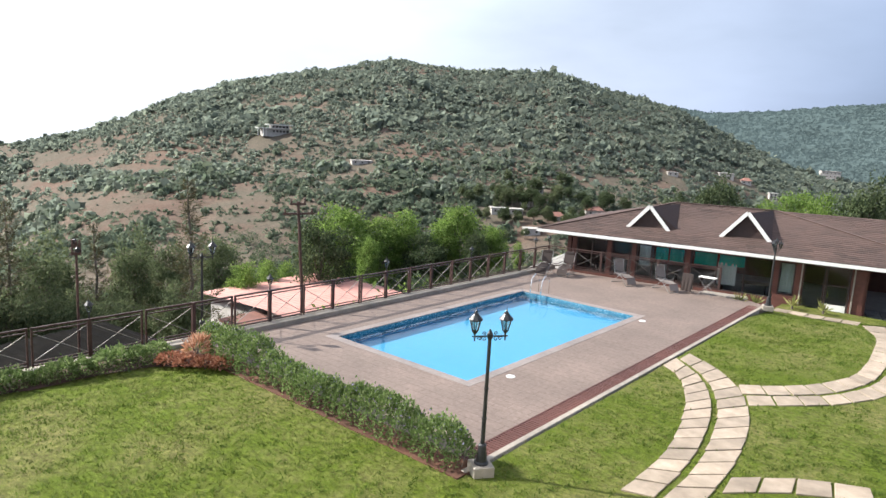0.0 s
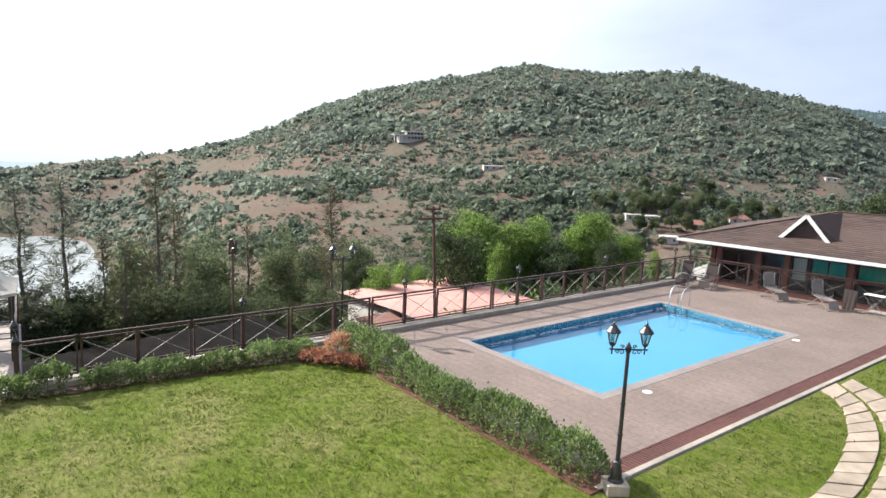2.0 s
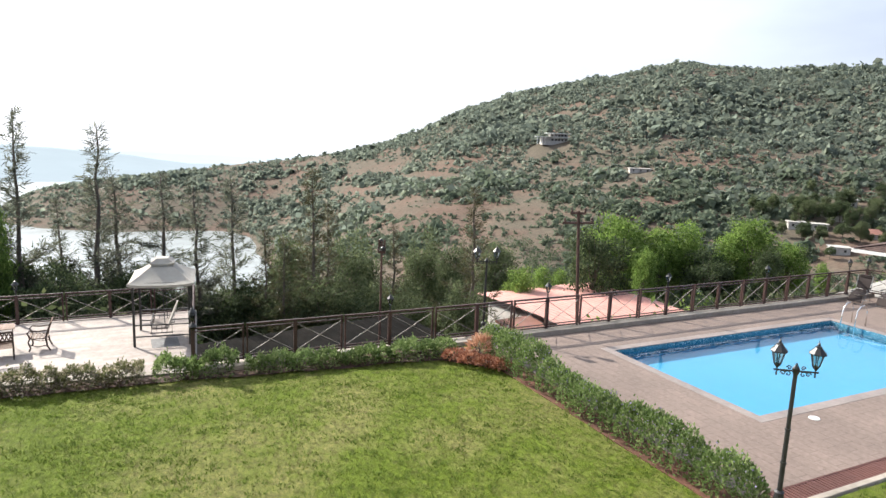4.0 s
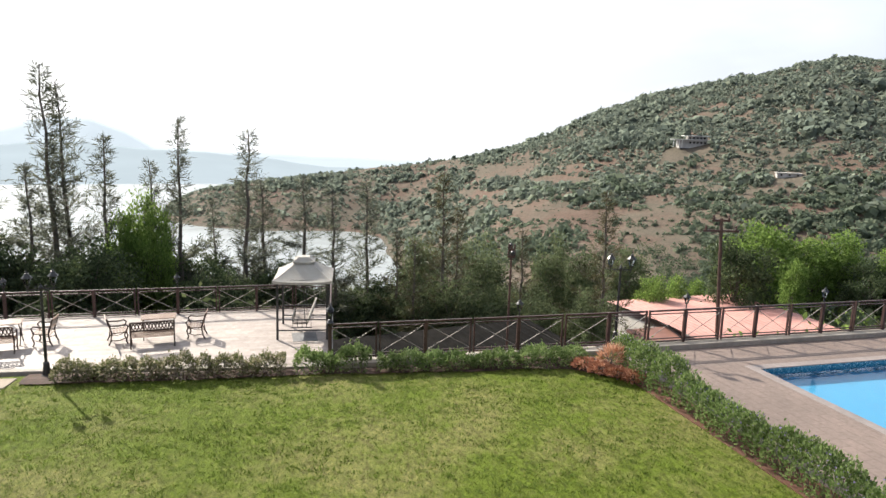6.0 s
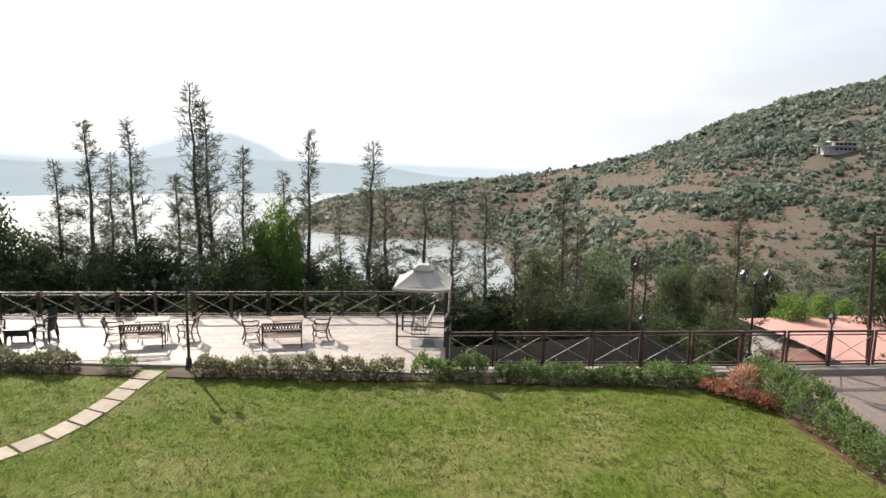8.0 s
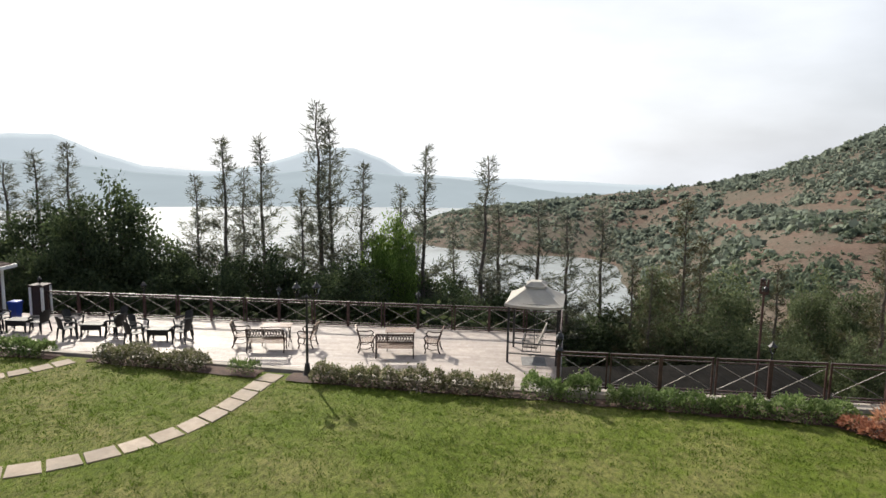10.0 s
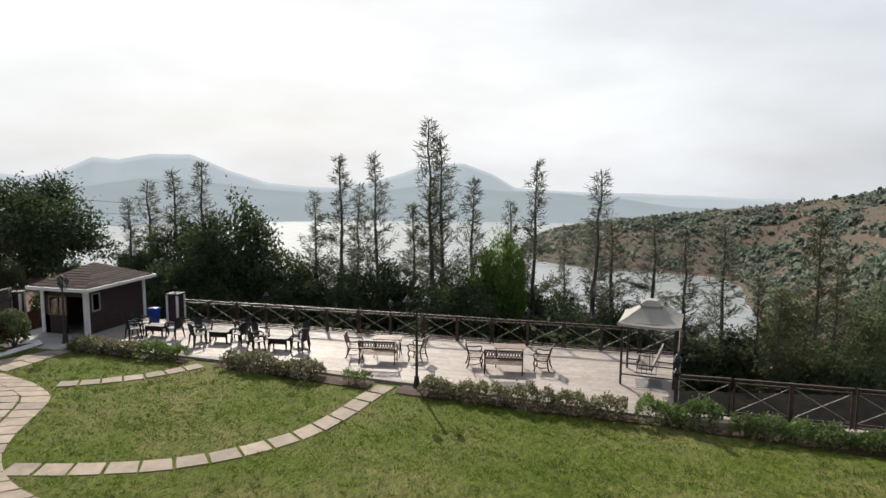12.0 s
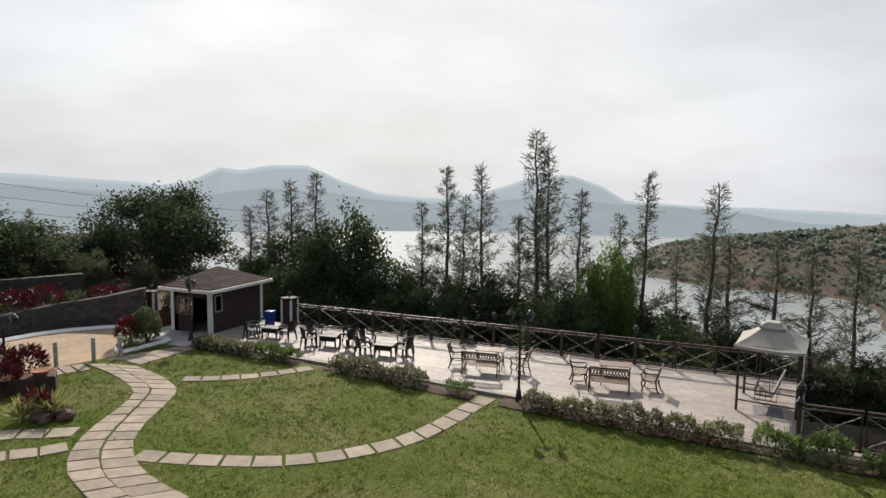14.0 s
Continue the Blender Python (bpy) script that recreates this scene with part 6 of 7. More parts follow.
for (a, b), (h0, h1) in zip(zip(wall_line, wall_line[1:]), zip(heights, heights[1:])):
    a, b = Vector(a), Vector(b)
    L = (b - a).length
    d = (b - a) / L
    o = Vector((d.y, -d.x))
    ang = math.degrees(math.atan2(d.y, d.x))
    for side in (1,):
        z = 0.0
        while z < max(h0, h1) + 0.02:
            u = rg.uniform(-0.2, 0)
            rh = rg.uniform(0.10, 0.20)
            while u < L:
                wd = rg.uniform(0.12, 0.34)
                hh = h0 + (h1 - h0) * min(max(u / L, 0), 1) + 0.05
                if z + rh * 0.7 < hh and u > -0.1:
                    p = a + d * (u + wd / 2) + o * 0.2
                    s.box((p.x, p.y, ZB + z + rh / 2), (wd - 0.02, 0.09 + rg.uniform(-0.03, 0.04), (rh - 0.02) * rg.uniform(0.75, 1.2)), m=Matrix.Rotation(radians(ang + rg.uniform(-5, 5)), 4, 'Z') @ Matrix.Rotation(radians(rg.uniform(-16, 16)), 4, 'Y'))
                u += wd
            z += rh
st = part("stones", s, M_STONE, rw, "grey-brown rubble stones", bevel=0.0)
tagged(st, kind="stuff")
s = Shape()
for (a, b), (h0, h1) in zip(zip(wall_line, wall_line[1:]), zip(heights, heights[1:])):
    s.bar((a[0], a[1], ZB + h0 + 0.09), (b[0], b[1], ZB + h1 + 0.09), 0.5, 0.09)
part("coping", s, M_MORTAR, rw, "grey mortar coping")
# raised bank behind it
s = Shape()
s.prism([(-11.5, -30.3), (-15.5, -29.8), (-19.4, -28.95), (-20.9, -27.9), (-22.15, -26.2), (-23.0, -24.9), (-26, -25.0), (-34, -34), (-30, -44), (-8, -44)], ZB - 3, ZB + 0.35)
setting("bank", s, M_SOIL, "raised soil bank behind the wall", "ground")
# long dark hedge wall on the bank
s = Shape()
s.bar((-12, -36.5, ZB + 0.9), (-24.5, -30.5, ZB + 0.9), 0.5, 1.6)
setting("wall_bank", s, M_DARKWALL, "dark boundary wall on the bank", "wall")

# planter box with a terracotta bowl, rockery
t = thing("planter_box", (-14.2, -20.1, ZB), "low dark planter box on the lawn", "planter", rot=-40)
s = Shape()
s.box((0, 0, 0.25), (1.5, 0.9, 0.5))
part("body", s, M_HUT, t, bevel=0.015)
s = Shape()
s.box((0, 0, 0.505), (1.4, 0.8, 0.012))
part("soil", s, M_SOIL, t)
t = thing("flower_bowl", (-14.35, -19.75, ZB + 0.51), "shallow terracotta bowl on the planter", "pot")
s = Shape()
s.lathe((0, 0, 0), [(0.12, 0), (0.2, 0.05), (0.27, 0.16), (0.29, 0.17), (0.25, 0.15), (0.1, 0.12)], 18)
part("bowl", s, M_TERRACOTTA, t, smooth=True)
rg = random.Random(31)
rock = Shape()
for k in range(14):
    a = rg.uniform(0, 6.28)
    r = rg.uniform(0.22, 0.55)
    w = ICO_V * (1 + np.array([[rg.uniform(-0.2, 0.15)] for _ in range(len(ICO_V))]))
    sz = rg.uniform(0.12, 0.24)
    c = (math.cos(a) * r, math.sin(a) * r, sz * 0.6)
    rock.add([(p[0] * sz * 1.2 + c[0], p[1] * sz + c[1], p[2] * sz * 0.8 + c[2]) for p in w], ICO_F)
rk = part("rockery", rock, M_ROCK, None)
rk.location = (-12.85, -17.25, ZB)
tagged(rk, "ring of rough brown stones round a yucca", "rocks", "", "stuff")

# ---- below the terrace: shed roof, poles ----
shed = thing("shed", (-35.4, 28.6, -9.6), "low shed with a pale pink sheet roof below", "building", rot=4)
s = Shape()
s.box((1.6, 0, 2.2), (11.8, 9.6, 4.4))
part("wall", s, M_HOUSE, shed)
s = Shape()
prof = [(-5.2, 4.86), (-1.8, 5.0), (1.6, 5.06), (5.0, 4.9), (8.4, 4.66)]
n = 104                                      # ribs of the sheets
s.add([(x, -5.2 + 10.4 * j / n, z + (0.05 if j % 4 == 1 else 0.0)) for x, z in prof for j in range(n + 1)],
      [(k * (n + 1) + j, (k + 1) * (n + 1) + j, (k + 1) * (n + 1) + j + 1, k * (n + 1) + j + 1) for k in range(4) for j in range(n)])
part("roof", s, M_PINK, shed, "pale pink sheet roofing")
s = Shape()
s.box((3.4, -6.3, 4.2), (5.6, 2.8, 0.12), m=Matrix.Rotation(radians(10), 4, "Y"))
part("lean_to_roof", s, M_ROOFTILE_RED, shed, "rust red lean-to roof")


def utility_pole(at, h, label, arms, r=0.085):
    t = thing("utility_pole", at, label, "pole")
    s = Shape()
    s.rod((0, 0, 0), (0, 0, h), r, r * 0.75, 8)
    part("pole", s, M_RUST, t)
    for z, w in arms:
        s = Shape()
        s.bar((-w * 0.4, -w * 0.5, z), (w * 0.4, w * 0.5, z), 0.09)
        part("cross_arm", s, M_RUST, t)
        for k in (-0.42, 0.42):
            s = Shape()
            s.lathe((k * w * 0.8, k * w, z + 0.04), [(0.03, 0), (0.05, 0.05), (0.03, 0.1), (0.045, 0.14), (0.02, 0.18)], 8)
            part("insulator", s, M_RUST, t, "brown insulator")
    return t


p1 = utility_pole((-21.9, 17.0, -5.2), 8.7, "rusty steel utility pole with cross arms", ((8.6, 0.5), (8.2, 1.0)))
p1.matrix_basis = Matrix.Translation((-21.58, 17.41, -5.2)) @ Matrix.Rotation(radians(3.4), 4, Vector((0.79, -0.61, 0)))
p2 = utility_pole((-22.6, 8.7, -6.0), 8.4, "dark steel pole with floodlights", ((8.0, 0.22), (8.25, 0.2)), 0.05)
for k, dx in enumerate((-0.1, 0.12)):
    s = Shape()
    s.lathe((dx, 0, 8.3 - 0.25 * k), [(0.03, 0), (0.08, 0.04), (0.08, 0.13), (0.03, 0.18)], 8)
    part("floodlight", s, M_IRON, p2)
# assumed low building, added to fill the dark strip just below the railing
low = thing("low_shed", (-24.2, 7.7, -4.8), "assumed low shed with a near-black flat roof, filling the dark strip below the railing", "building", rot=10)
s = Shape()
s.box((0, 0, 1.1), (6.6, 9.6, 2.2))
part("wall", s, M_DARKWALL, low)
s = Shape()
n = 60
s.add([(x, -5.1 + 10.2 * j / n, 2.5 - 0.02 * x + (0.035 if j % 3 == 1 else 0.0)) for x in (-3.6, 0.0, 3.6) for j in range(n + 1)],
      [(k * (n + 1) + j, (k + 1) * (n + 1) + j, (k + 1) * (n + 1) + j + 1, k * (n + 1) + j + 1) for k in range(2) for j in range(n)])
part("roof", s, M_DARKROOF, low, "dark ribbed roof sheets")
# overhead cables far to the side
cb = thing("overhead_cables", (0, 0, 0), "thin overhead cables sagging between distant poles", "cable")
for dz in (0.0, 0.9, 1.8, 3.4):
    s = Shape()
    pts = [(-47 + 40 * u, -36 - 22 * u, 2.4 - dz + 7.5 * u + 3.0 * (u - 0.5) ** 2) for u in [k / 12 for k in range(13)]]
    s.tube(pts, 0.014, 4)
    part("cable", s, M_IRON, cb)
# ---- houses on the hill and in the village ----


def house(az, el, w, d, h, roof, label, storeys=1, r0=120.0):
    x, y, z, r = march(az, el, r0)
    w, d, h = (w * 0.72, d * 0.72, h * 0.52) if w < 16 else (w, d, h * 0.75)
    t = thing("house", (x, y, z), label, "house", "houses on the hillside", az + 180 + 12)
    s = Shape()
    s.box((0, 0, h / 2 - 1), (w, d, h + 2))
    part("wall", s, M_HOUSE, t)
    if roof == "flat":
        s = Shape()
        s.box((0, 0, h + 0.15), (w + 0.8, d + 0.8, 0.3))
        part("roof", s, M_HOUSE, t)
    else:
        s = Shape()
        s.add([(-w / 2 - 0.5, -d / 2 - 0.5, h), (w / 2 + 0.5, -d / 2 - 0.5, h), (w / 2 + 0.5, d / 2 + 0.5, h), (-w / 2 - 0.5, d / 2 + 0.5, h), (-w / 4, 0, h + 1.8), (w / 4, 0, h + 1.8)],
              [(0, 1, 5, 4), (1, 2, 5), (2, 3, 4, 5), (3, 0, 4), (3, 2, 1, 0)])
        part("roof", s, M_ROOFTILE_RED, t, "red tiled roof")
    for f in range(storeys):
        zc = h * (f + 0.5) / storeys
        n = max(2, int(w / 3))
        for k in range(n):
            s = Shape()
            s.box((-w / 2 + w * (k + 0.5) / n, d / 2 + 0.02, zc), (0.8, 0.12, 0.9))
            part("window", s, M_DARK, t, "dark window")
            s = Shape()
            s.box((-w / 2 + w * (k + 0.5) / n, -d / 2 - 0.02, zc), (0.8, 0.12, 0.9))
            part("window", s, M_DARK, t, "dark window")
    return t




def villa(az, el):
    """Two storeys under a thin overhanging slab, with an open terrace on posts at one side."""
    x, y, z, r = march(az, el)
    t = thing("house", (x, y, z), "large pale flat-roofed villa with an open terrace on the hill", "house", "houses on the hillside", az + 180 + 12)
    for nm, c, d, m, lb in (("wall", (-1, 0, 1.0), (17, 8, 5.0), M_HOUSE, ""), ("upper_wall", (-3.0, -0.5, 4.6), (11, 6.5, 2.2), M_HOUSE, ""), ("roof", (-2.5, 0, 5.85), (15, 10, 0.35), M_WHITE, "white slab roof"), ("floor_slab", (1.0, 1.0, 3.6), (21, 10, 0.3), M_WHITE, "white terrace slab")):
        s = Shape()
        s.box(c, d)
        part(nm, s, m, t, lb)
    for k in range(4):
        s = Shape()
        s.box((11.0 - k * 1.6, 5.6, 1.2), (0.3, 0.3, 4.6))
        part("post", s, M_WHITE, t)
    for k in range(5):
        for zc, yc in ((1.9, 4.05), (4.6, 2.8)):
            s = Shape()
            s.box((1.2 - k * 2.1, yc, zc), (1.3, 0.12, 1.2))
            part("window", s, M_DARK, t, "dark window")
    return t


villa(54.2, -0.35)
house(47.0, -2.4, 15, 7, 3, "flat", "low white building among hillside trees", 1)
house(32.4, -5.2, 12, 8, 6, "red", "white house with a red roof in the village", 2)
house(31.9, -4.1, 8, 6, 5, "flat", "pale house in the village", 2)
house(35.1, -6.1, 9, 7, 4, "flat", "pale house in the village", 1)
house(33.6, -6.0, 8, 6, 3.5, "flat", "pale house in the village", 1)
house(30.1, -6.2, 9, 6, 3, "red", "small house with a red roof", 1)
house(27.0, -5.6, 11, 7, 3.5, "red", "small house with a red roof", 1)
house(32.1, -7.6, 9, 7, 4, "flat", "pale house in the village", 1)
house(36.4, -9.0, 8, 6, 4, "flat", "pale house half hidden by trees", 1, 80)
house(17.1, -1.7, 12, 8, 5, "flat", "pale house on the far slope", 2)
house(15.6, -2.1, 8, 6, 4, "red", "small house with a red roof", 1)
house(21.1, -1.8, 8, 6, 3, "flat", "pale house on the far slope", 1)
house(10.0, -1.2, 16, 10, 8, "flat", "white domed temple-like building on the slope", 2)
house(13.6, -3.2, 6, 6, 8, "flat", "narrow white tower house", 3)

# ---- planting ----


def leaf_mesh(name, pts, length, width, mat, droop=0.0, up=0.0, seed=1, fold=False, dirs=None):
    """One mesh of many small leaves; pts: their places (n x 3)."""
    rg = np.random.RandomState(seed)
    pts = np.asarray(pts, dtype=float)
    n = len(pts)
    d = rg.normal(size=(n, 3)) if dirs is None else np.asarray(dirs, dtype=float) + rg.normal(size=(n, 3)) * 0.45
    d[:, 2] += up - droop
    d /= np.linalg.norm(d, axis=1)[:, None]
    e = np.cross(d, rg.normal(size=(n, 3)))
    e /= np.linalg.norm(e, axis=1)[:, None]
    k = rg.uniform(0.65, 1.3, (n, 1))
    a, b = d * length * k, e * width * k * 0.5
    v = np.stack([pts, pts + a * 0.45 + b, pts + a, pts + a * 0.45 - b], 1).reshape(-1, 3)
    m = bpy.data.meshes.new(name)
    m.vertices.add(4 * n)
    m.vertices.foreach_set("co", v.ravel())
    m.loops.add(4 * n)
    m.loops.foreach_set("vertex_index", np.arange(4 * n, dtype=np.int32))
    m.polygons.add(n)
    m.polygons.foreach_set("loop_start", np.arange(0, 4 * n, 4, dtype=np.int32))
    m.update(calc_edges=True)
    m.materials.append(mat)
    return m


def foliage(name, parent, mesh, label="", loc=None):
    o = new(name, mesh)
    if parent is not None:
        o.parent = parent
    if label:
        tagged(o, label)
    return o


def hedge(a, b, w, h, count, mat, label, size=0.075, seed=1, extra=None, ragged=0.25, wide=0.55, cat="hedge", group=""):
    """A clipped but ragged hedge from a to b (on the ground), leaf by leaf over woody stems."""
    a, b = Vector(a), Vector(b)
    L = (b - a).length
    d = (b - a) / L
    side = Vector((-d.y, d.x, 0)).normalized()
    t = thing("hedge", a, label, cat, group)
    rg = np.random.RandomState(seed)
    n = int(count * L)
    u = rg.uniform(0, L, n)
    prof = np.array([1 + ragged * noise.noise(Vector((q * 1.3, seed * 3.1, 0))) + ragged * 0.8 * noise.noise(Vector((q * 4.5, seed * 1.7, 2))) for q in u])
    ang = rg.uniform(0, math.pi, n)
    rad = rg.uniform(0.55, 1.0, n) ** 0.5
    lat = np.cos(ang) * rad * w / 2 * prof
    z = np.maximum(np.sin(ang) ** 0.6 * rad * h * prof, 0.02)
    shoot = rg.uniform(0, 1, n) > 0.93
    z = np.where(shoot, z + rg.uniform(0, 0.16, n), z)
    P = np.stack([d.x * u + side.x * lat, d.y * u + side.y * lat, d.z * u + z], 1)
    out = np.stack([side.x * lat, side.y * lat, z * 0.6], 1) / max(w, h)
    foliage("foliage", t, leaf_mesh("foliage", P, size, size * wide, mat, up=0.25, seed=seed, dirs=out * 2))
    if extra:
        pick = rg.uniform(0, 1, n) < extra[1]
        pick &= z > h * 0.55
        foliage("blossom", t, leaf_mesh("blossom", P[pick] + [0, 0, 0.04], size * 0.6, size * 0.5, extra[0], seed=seed + 1), extra[2])
    s = Shape()
    rg2 = random.Random(seed)
    for k in range(int(L * 6)):
        p = d * rg2.uniform(0, L)
        q = p + side * rg2.uniform(-w / 3, w / 3) + Vector((0, 0, h * rg2.uniform(0.5, 0.85)))
        s.rod(p, q, 0.012, 0.005, 4)
    tagged(part("woody_core", s, M_BARK, t, "woody stems"), kind="stuff")
    return t


LIL = (L_LILAC, 0.08, "pale lilac flowers")
POOLSIDE = "green leafy hedge with lilac flowers beside the pool terrace"
for k in range(9):
    x = -16.45 + k * 1.03
    hedge((x, 9.70, 0.03), (x + 1.05, 9.70 + 0.02 * (k % 3 - 1), 0.03), 0.70 + 0.06 * (k % 3), (0.86, 0.80, 0.84, 0.78, 0.66, 0.80, 0.84, 0.80, 0.82)[k], 2300, L_HEDGE, POOLSIDE, 0.075, 3 + 40 * k, LIL, 0.45, group="poolside hedge plants")
for k in range(5):
    y = 8.75 - k * 1.14
    hedge((front_edge(min(y, 8.0)) - 0.42, y, lawn_z(y) + 0.04), (front_edge(min(y - 1.14, 8.0)) - 0.42, y - 1.14, lawn_z(y - 1.14) + 0.04), 0.95, 0.42 - 0.03 * (k % 2), 1900, L_HEDGE, "low green shrub hedge below the railing", 0.08, 6 + 30 * k, None, 0.6, group="shrubs below the railing")
VAR = "low variegated hedge with pale flowers edging the tiled terrace"
WHT = (leaf("pale_flowers", (0.55, 0.46, 0.42), (0.68, 0.60, 0.55), None, 0.3), 0.10, "pale flowers")


def edging(y0, y1, n, h, mat, label, seed, extra=None, size=0.09, group="hedge plants along the tiled terrace"):
    for k in range(n):
        a, b = y0 + (y1 - y0) * k / n, y0 + (y1 - y0) * (k + 1) / n
        hedge((front_edge(a) - 0.36, a, lawn_z(a) + 0.04), (front_edge(b) - 0.36, b, lawn_z(b) + 0.04), 0.80, h, 1750, mat, label, size, seed + 17 * k, extra, 0.6, group=group)


edging(2.8, 0.75, 2, 0.50, L_HEDGE, "rounded dark green shrubs at the terrace corner", 8)
edging(0.5, -5.5, 5, 0.42, L_FLOWER, VAR, 9, WHT)
hedge((front_edge(-8.2) - 0.4, -8.2, lawn_z(-8) + 0.04), (front_edge(-7.3) - 0.4, -7.3, lawn_z(-8) + 0.04), 0.45, 0.30, 800, L_HEDGE, "low grassy tuft at the path's end", 0.14, 11, wide=0.18)
edging(-9.0, -12.7, 3, 0.40, L_FLOWER, VAR, 12, WHT)
edging(-14.6, -16.2, 1, 0.42, L_HEDGE, "rounded green shrub beside the terrace", 13)
edging(-16.4, -19.4, 3, 0.34, L_FLOWER, "low yellow-green hedge beside the terrace", 14)


def bush(at, r, h, count, mat, label, size=0.09, seed=1, wide=0.5, cat="shrub", up=0.1, group=""):
    t = thing("shrub", at, label, cat, group)
    rg = np.random.RandomState(seed)
    a, c = rg.uniform(0, 2 * math.pi, count), rg.uniform(-0.25, 1, count)
    q = rg.uniform(0.5, 1, count) ** 0.4
    wob = np.array([1 + 0.28 * noise.noise(Vector((math.cos(i) * 1.6, math.sin(i) * 1.6, j * 1.6 + seed))) for i, j in zip(a, c)])
    s_ = np.sqrt(np.maximum(1 - c * c, 0))
    P = np.stack([np.cos(a) * s_ * r * q * wob, np.sin(a) * s_ * r * q * wob, h * 0.5 + c * h * 0.5 * q * wob], 1)
    P[:, 2] = np.maximum(P[:, 2], 0.03)
    out = P - np.array([0, 0, h * 0.4])
    out /= np.linalg.norm(out, axis=1)[:, None]
    foliage("foliage", t, leaf_mesh("foliage", P, size, size * wide, mat, up=up, seed=seed, dirs=out))
    s = Shape()
    r2 = random.Random(seed)
    for k in range(8):
        s.rod((0, 0, -0.03), (r2.uniform(-r, r) * 0.6, r2.uniform(-r, r) * 0.6, h * 0.7), 0.02, 0.006, 5)
    tagged(part("woody_core", s, M_BARK, t, "woody stems"), kind="stuff")
    return t


bush((-15.95, 9.12, 0.03), 0.27, 0.60, 230, L_PINKTAN, "tall copper-pink leafy shrub at the hedge corner", 0.26, 21, 0.13, up=0.5)
for k, (x, y, r) in enumerate(((-16.2, 8.5, 0.38), (-15.75, 8.72, 0.38), (-15.35, 9.0, 0.36), (-15.0, 9.25, 0.28))):
    bush((x, y, 0.03), r * 0.9, 0.27, 480, L_COPPER, "low copper-red shrub in the corner bed", 0.10, 22 + k, group="copper shrubs")
bush((-20.0, -21.35, ZB + 0.06), 0.52, 1.45, 2800, L_MID, "rounded green bush in the white-kerbed bed", 0.09, 30)
bush((-20.0, -21.35, ZB + 0.05), 0.46, 0.75, 1300, L_MID, "low green shrub at the foot of the kerbed bed", 0.09, 36)
for k, (x, y, h) in enumerate(((-24.0, -23.6, 1.5), (-24.8, -23.9, 1.9), (-25.4, -22.9, 1.6))):
    bush((x, y, ZB - 0.05), 0.7, h, 1800, L_DARKLEAF, "dark green shrub beside the hut", 0.11, 37 + k, group="shrubs beside the hut")
bush((-19.55, -21.75, ZB + 0.06), 0.45, 1.0, 520, L_RED, "dark red long-leaved shrub in the kerbed bed", 0.26, 31, 0.2)
for k, (x, y, h) in enumerate(((-18.9, -21.35, 0.35), (-19.15, -21.15, 0.3), (-20.8, -23.0, 0.6))):
    bush((x, y, ZB + 0.06), h * 0.7, h, 420, L_HEDGE, "small clipped green shrub", 0.06, 33 + k)
for k, (x, y, r, h) in enumerate(((-14.9, -21.2, 0.55, 1.0), (-14.2, -21.6, 0.6, 1.1), (-13.6, -20.6, 0.5, 0.9), (-13.2, -21.7, 0.6, 1.2))):
    bush((x, y, ZB), r, h, 520, L_RED, "dark red long-leaved shrub by the lamp post", 0.28, 40 + k, 0.2, group="red shrubs")
for k in range(11):
    u = k / 10
    bush((-13.5 - 9.2 * u, -31.4 + 4.6 * u * u, ZB + 0.34), 0.8, 1.0 + 0.4 * (k % 3) / 2, 520, L_RED if k % 3 else L_DARKLEAF, "red-leaved shrub on the bank above the wall" if k % 3 else "dark green shrub on the bank above the wall", 0.24, 50 + k, 0.25, group="bank shrubs")
bush((-16.9, -30.8, ZB + 0.34), 0.6, 0.8, 1400, L_HEDGE, "clipped round green bush on the bank", 0.08, 65)


def yucca(at, label, mat, n=46, size=0.62, seed=1):
    t = thing("yucca", at, label, "plant", "spiky plants")
    rg = np.random.RandomState(seed)
    a, e = rg.uniform(0, 6.28, n), rg.uniform(0.35, 1.35, n)
    D = np.stack([np.cos(a) * np.cos(e), np.sin(a) * np.cos(e), np.sin(e)], 1)
    foliage("foliage", t, leaf_mesh("leaves", D * 0.05 + [0, 0, 0.1], size, 0.075, mat, seed=seed, dirs=D * 4))
    s = Shape()
    s.rod((0, 0, -0.05), (0, 0, 0.14), 0.06, 0.04, 8)
    part("stem", s, M_BARK, t)


yucca((-12.85, -17.2, ZB + 0.14), "yellow-striped spiky plant in a ring of rocks", L_YUCCA, seed=3)
yucca((-12.35, -17.75, ZB), "green spiky plant on the lawn", L_YUCCA, 40, 0.6, 4)
yucca((-12.95, -17.95, ZB), "green spiky plant on the lawn", L_HEDGE, 40, 0.6, 5)
bush((-12.75, -17.75, ZB), 0.3, 0.6, 130, L_RED, "dark red long-leaved plant in the rockery", 0.3, 70, 0.2)
for k, (x, y) in enumerate(((-8.3, 31.0), (-7.7, 31.25), (-6.4, 32.35), (-5.2, 32.55))):
    yucca((x, y, lawn_z(31) - 0.02), "small yellowish spiky plant before the clubhouse", L_YUCCA, 26, 0.5, 11 + k)

# ---- trees ----


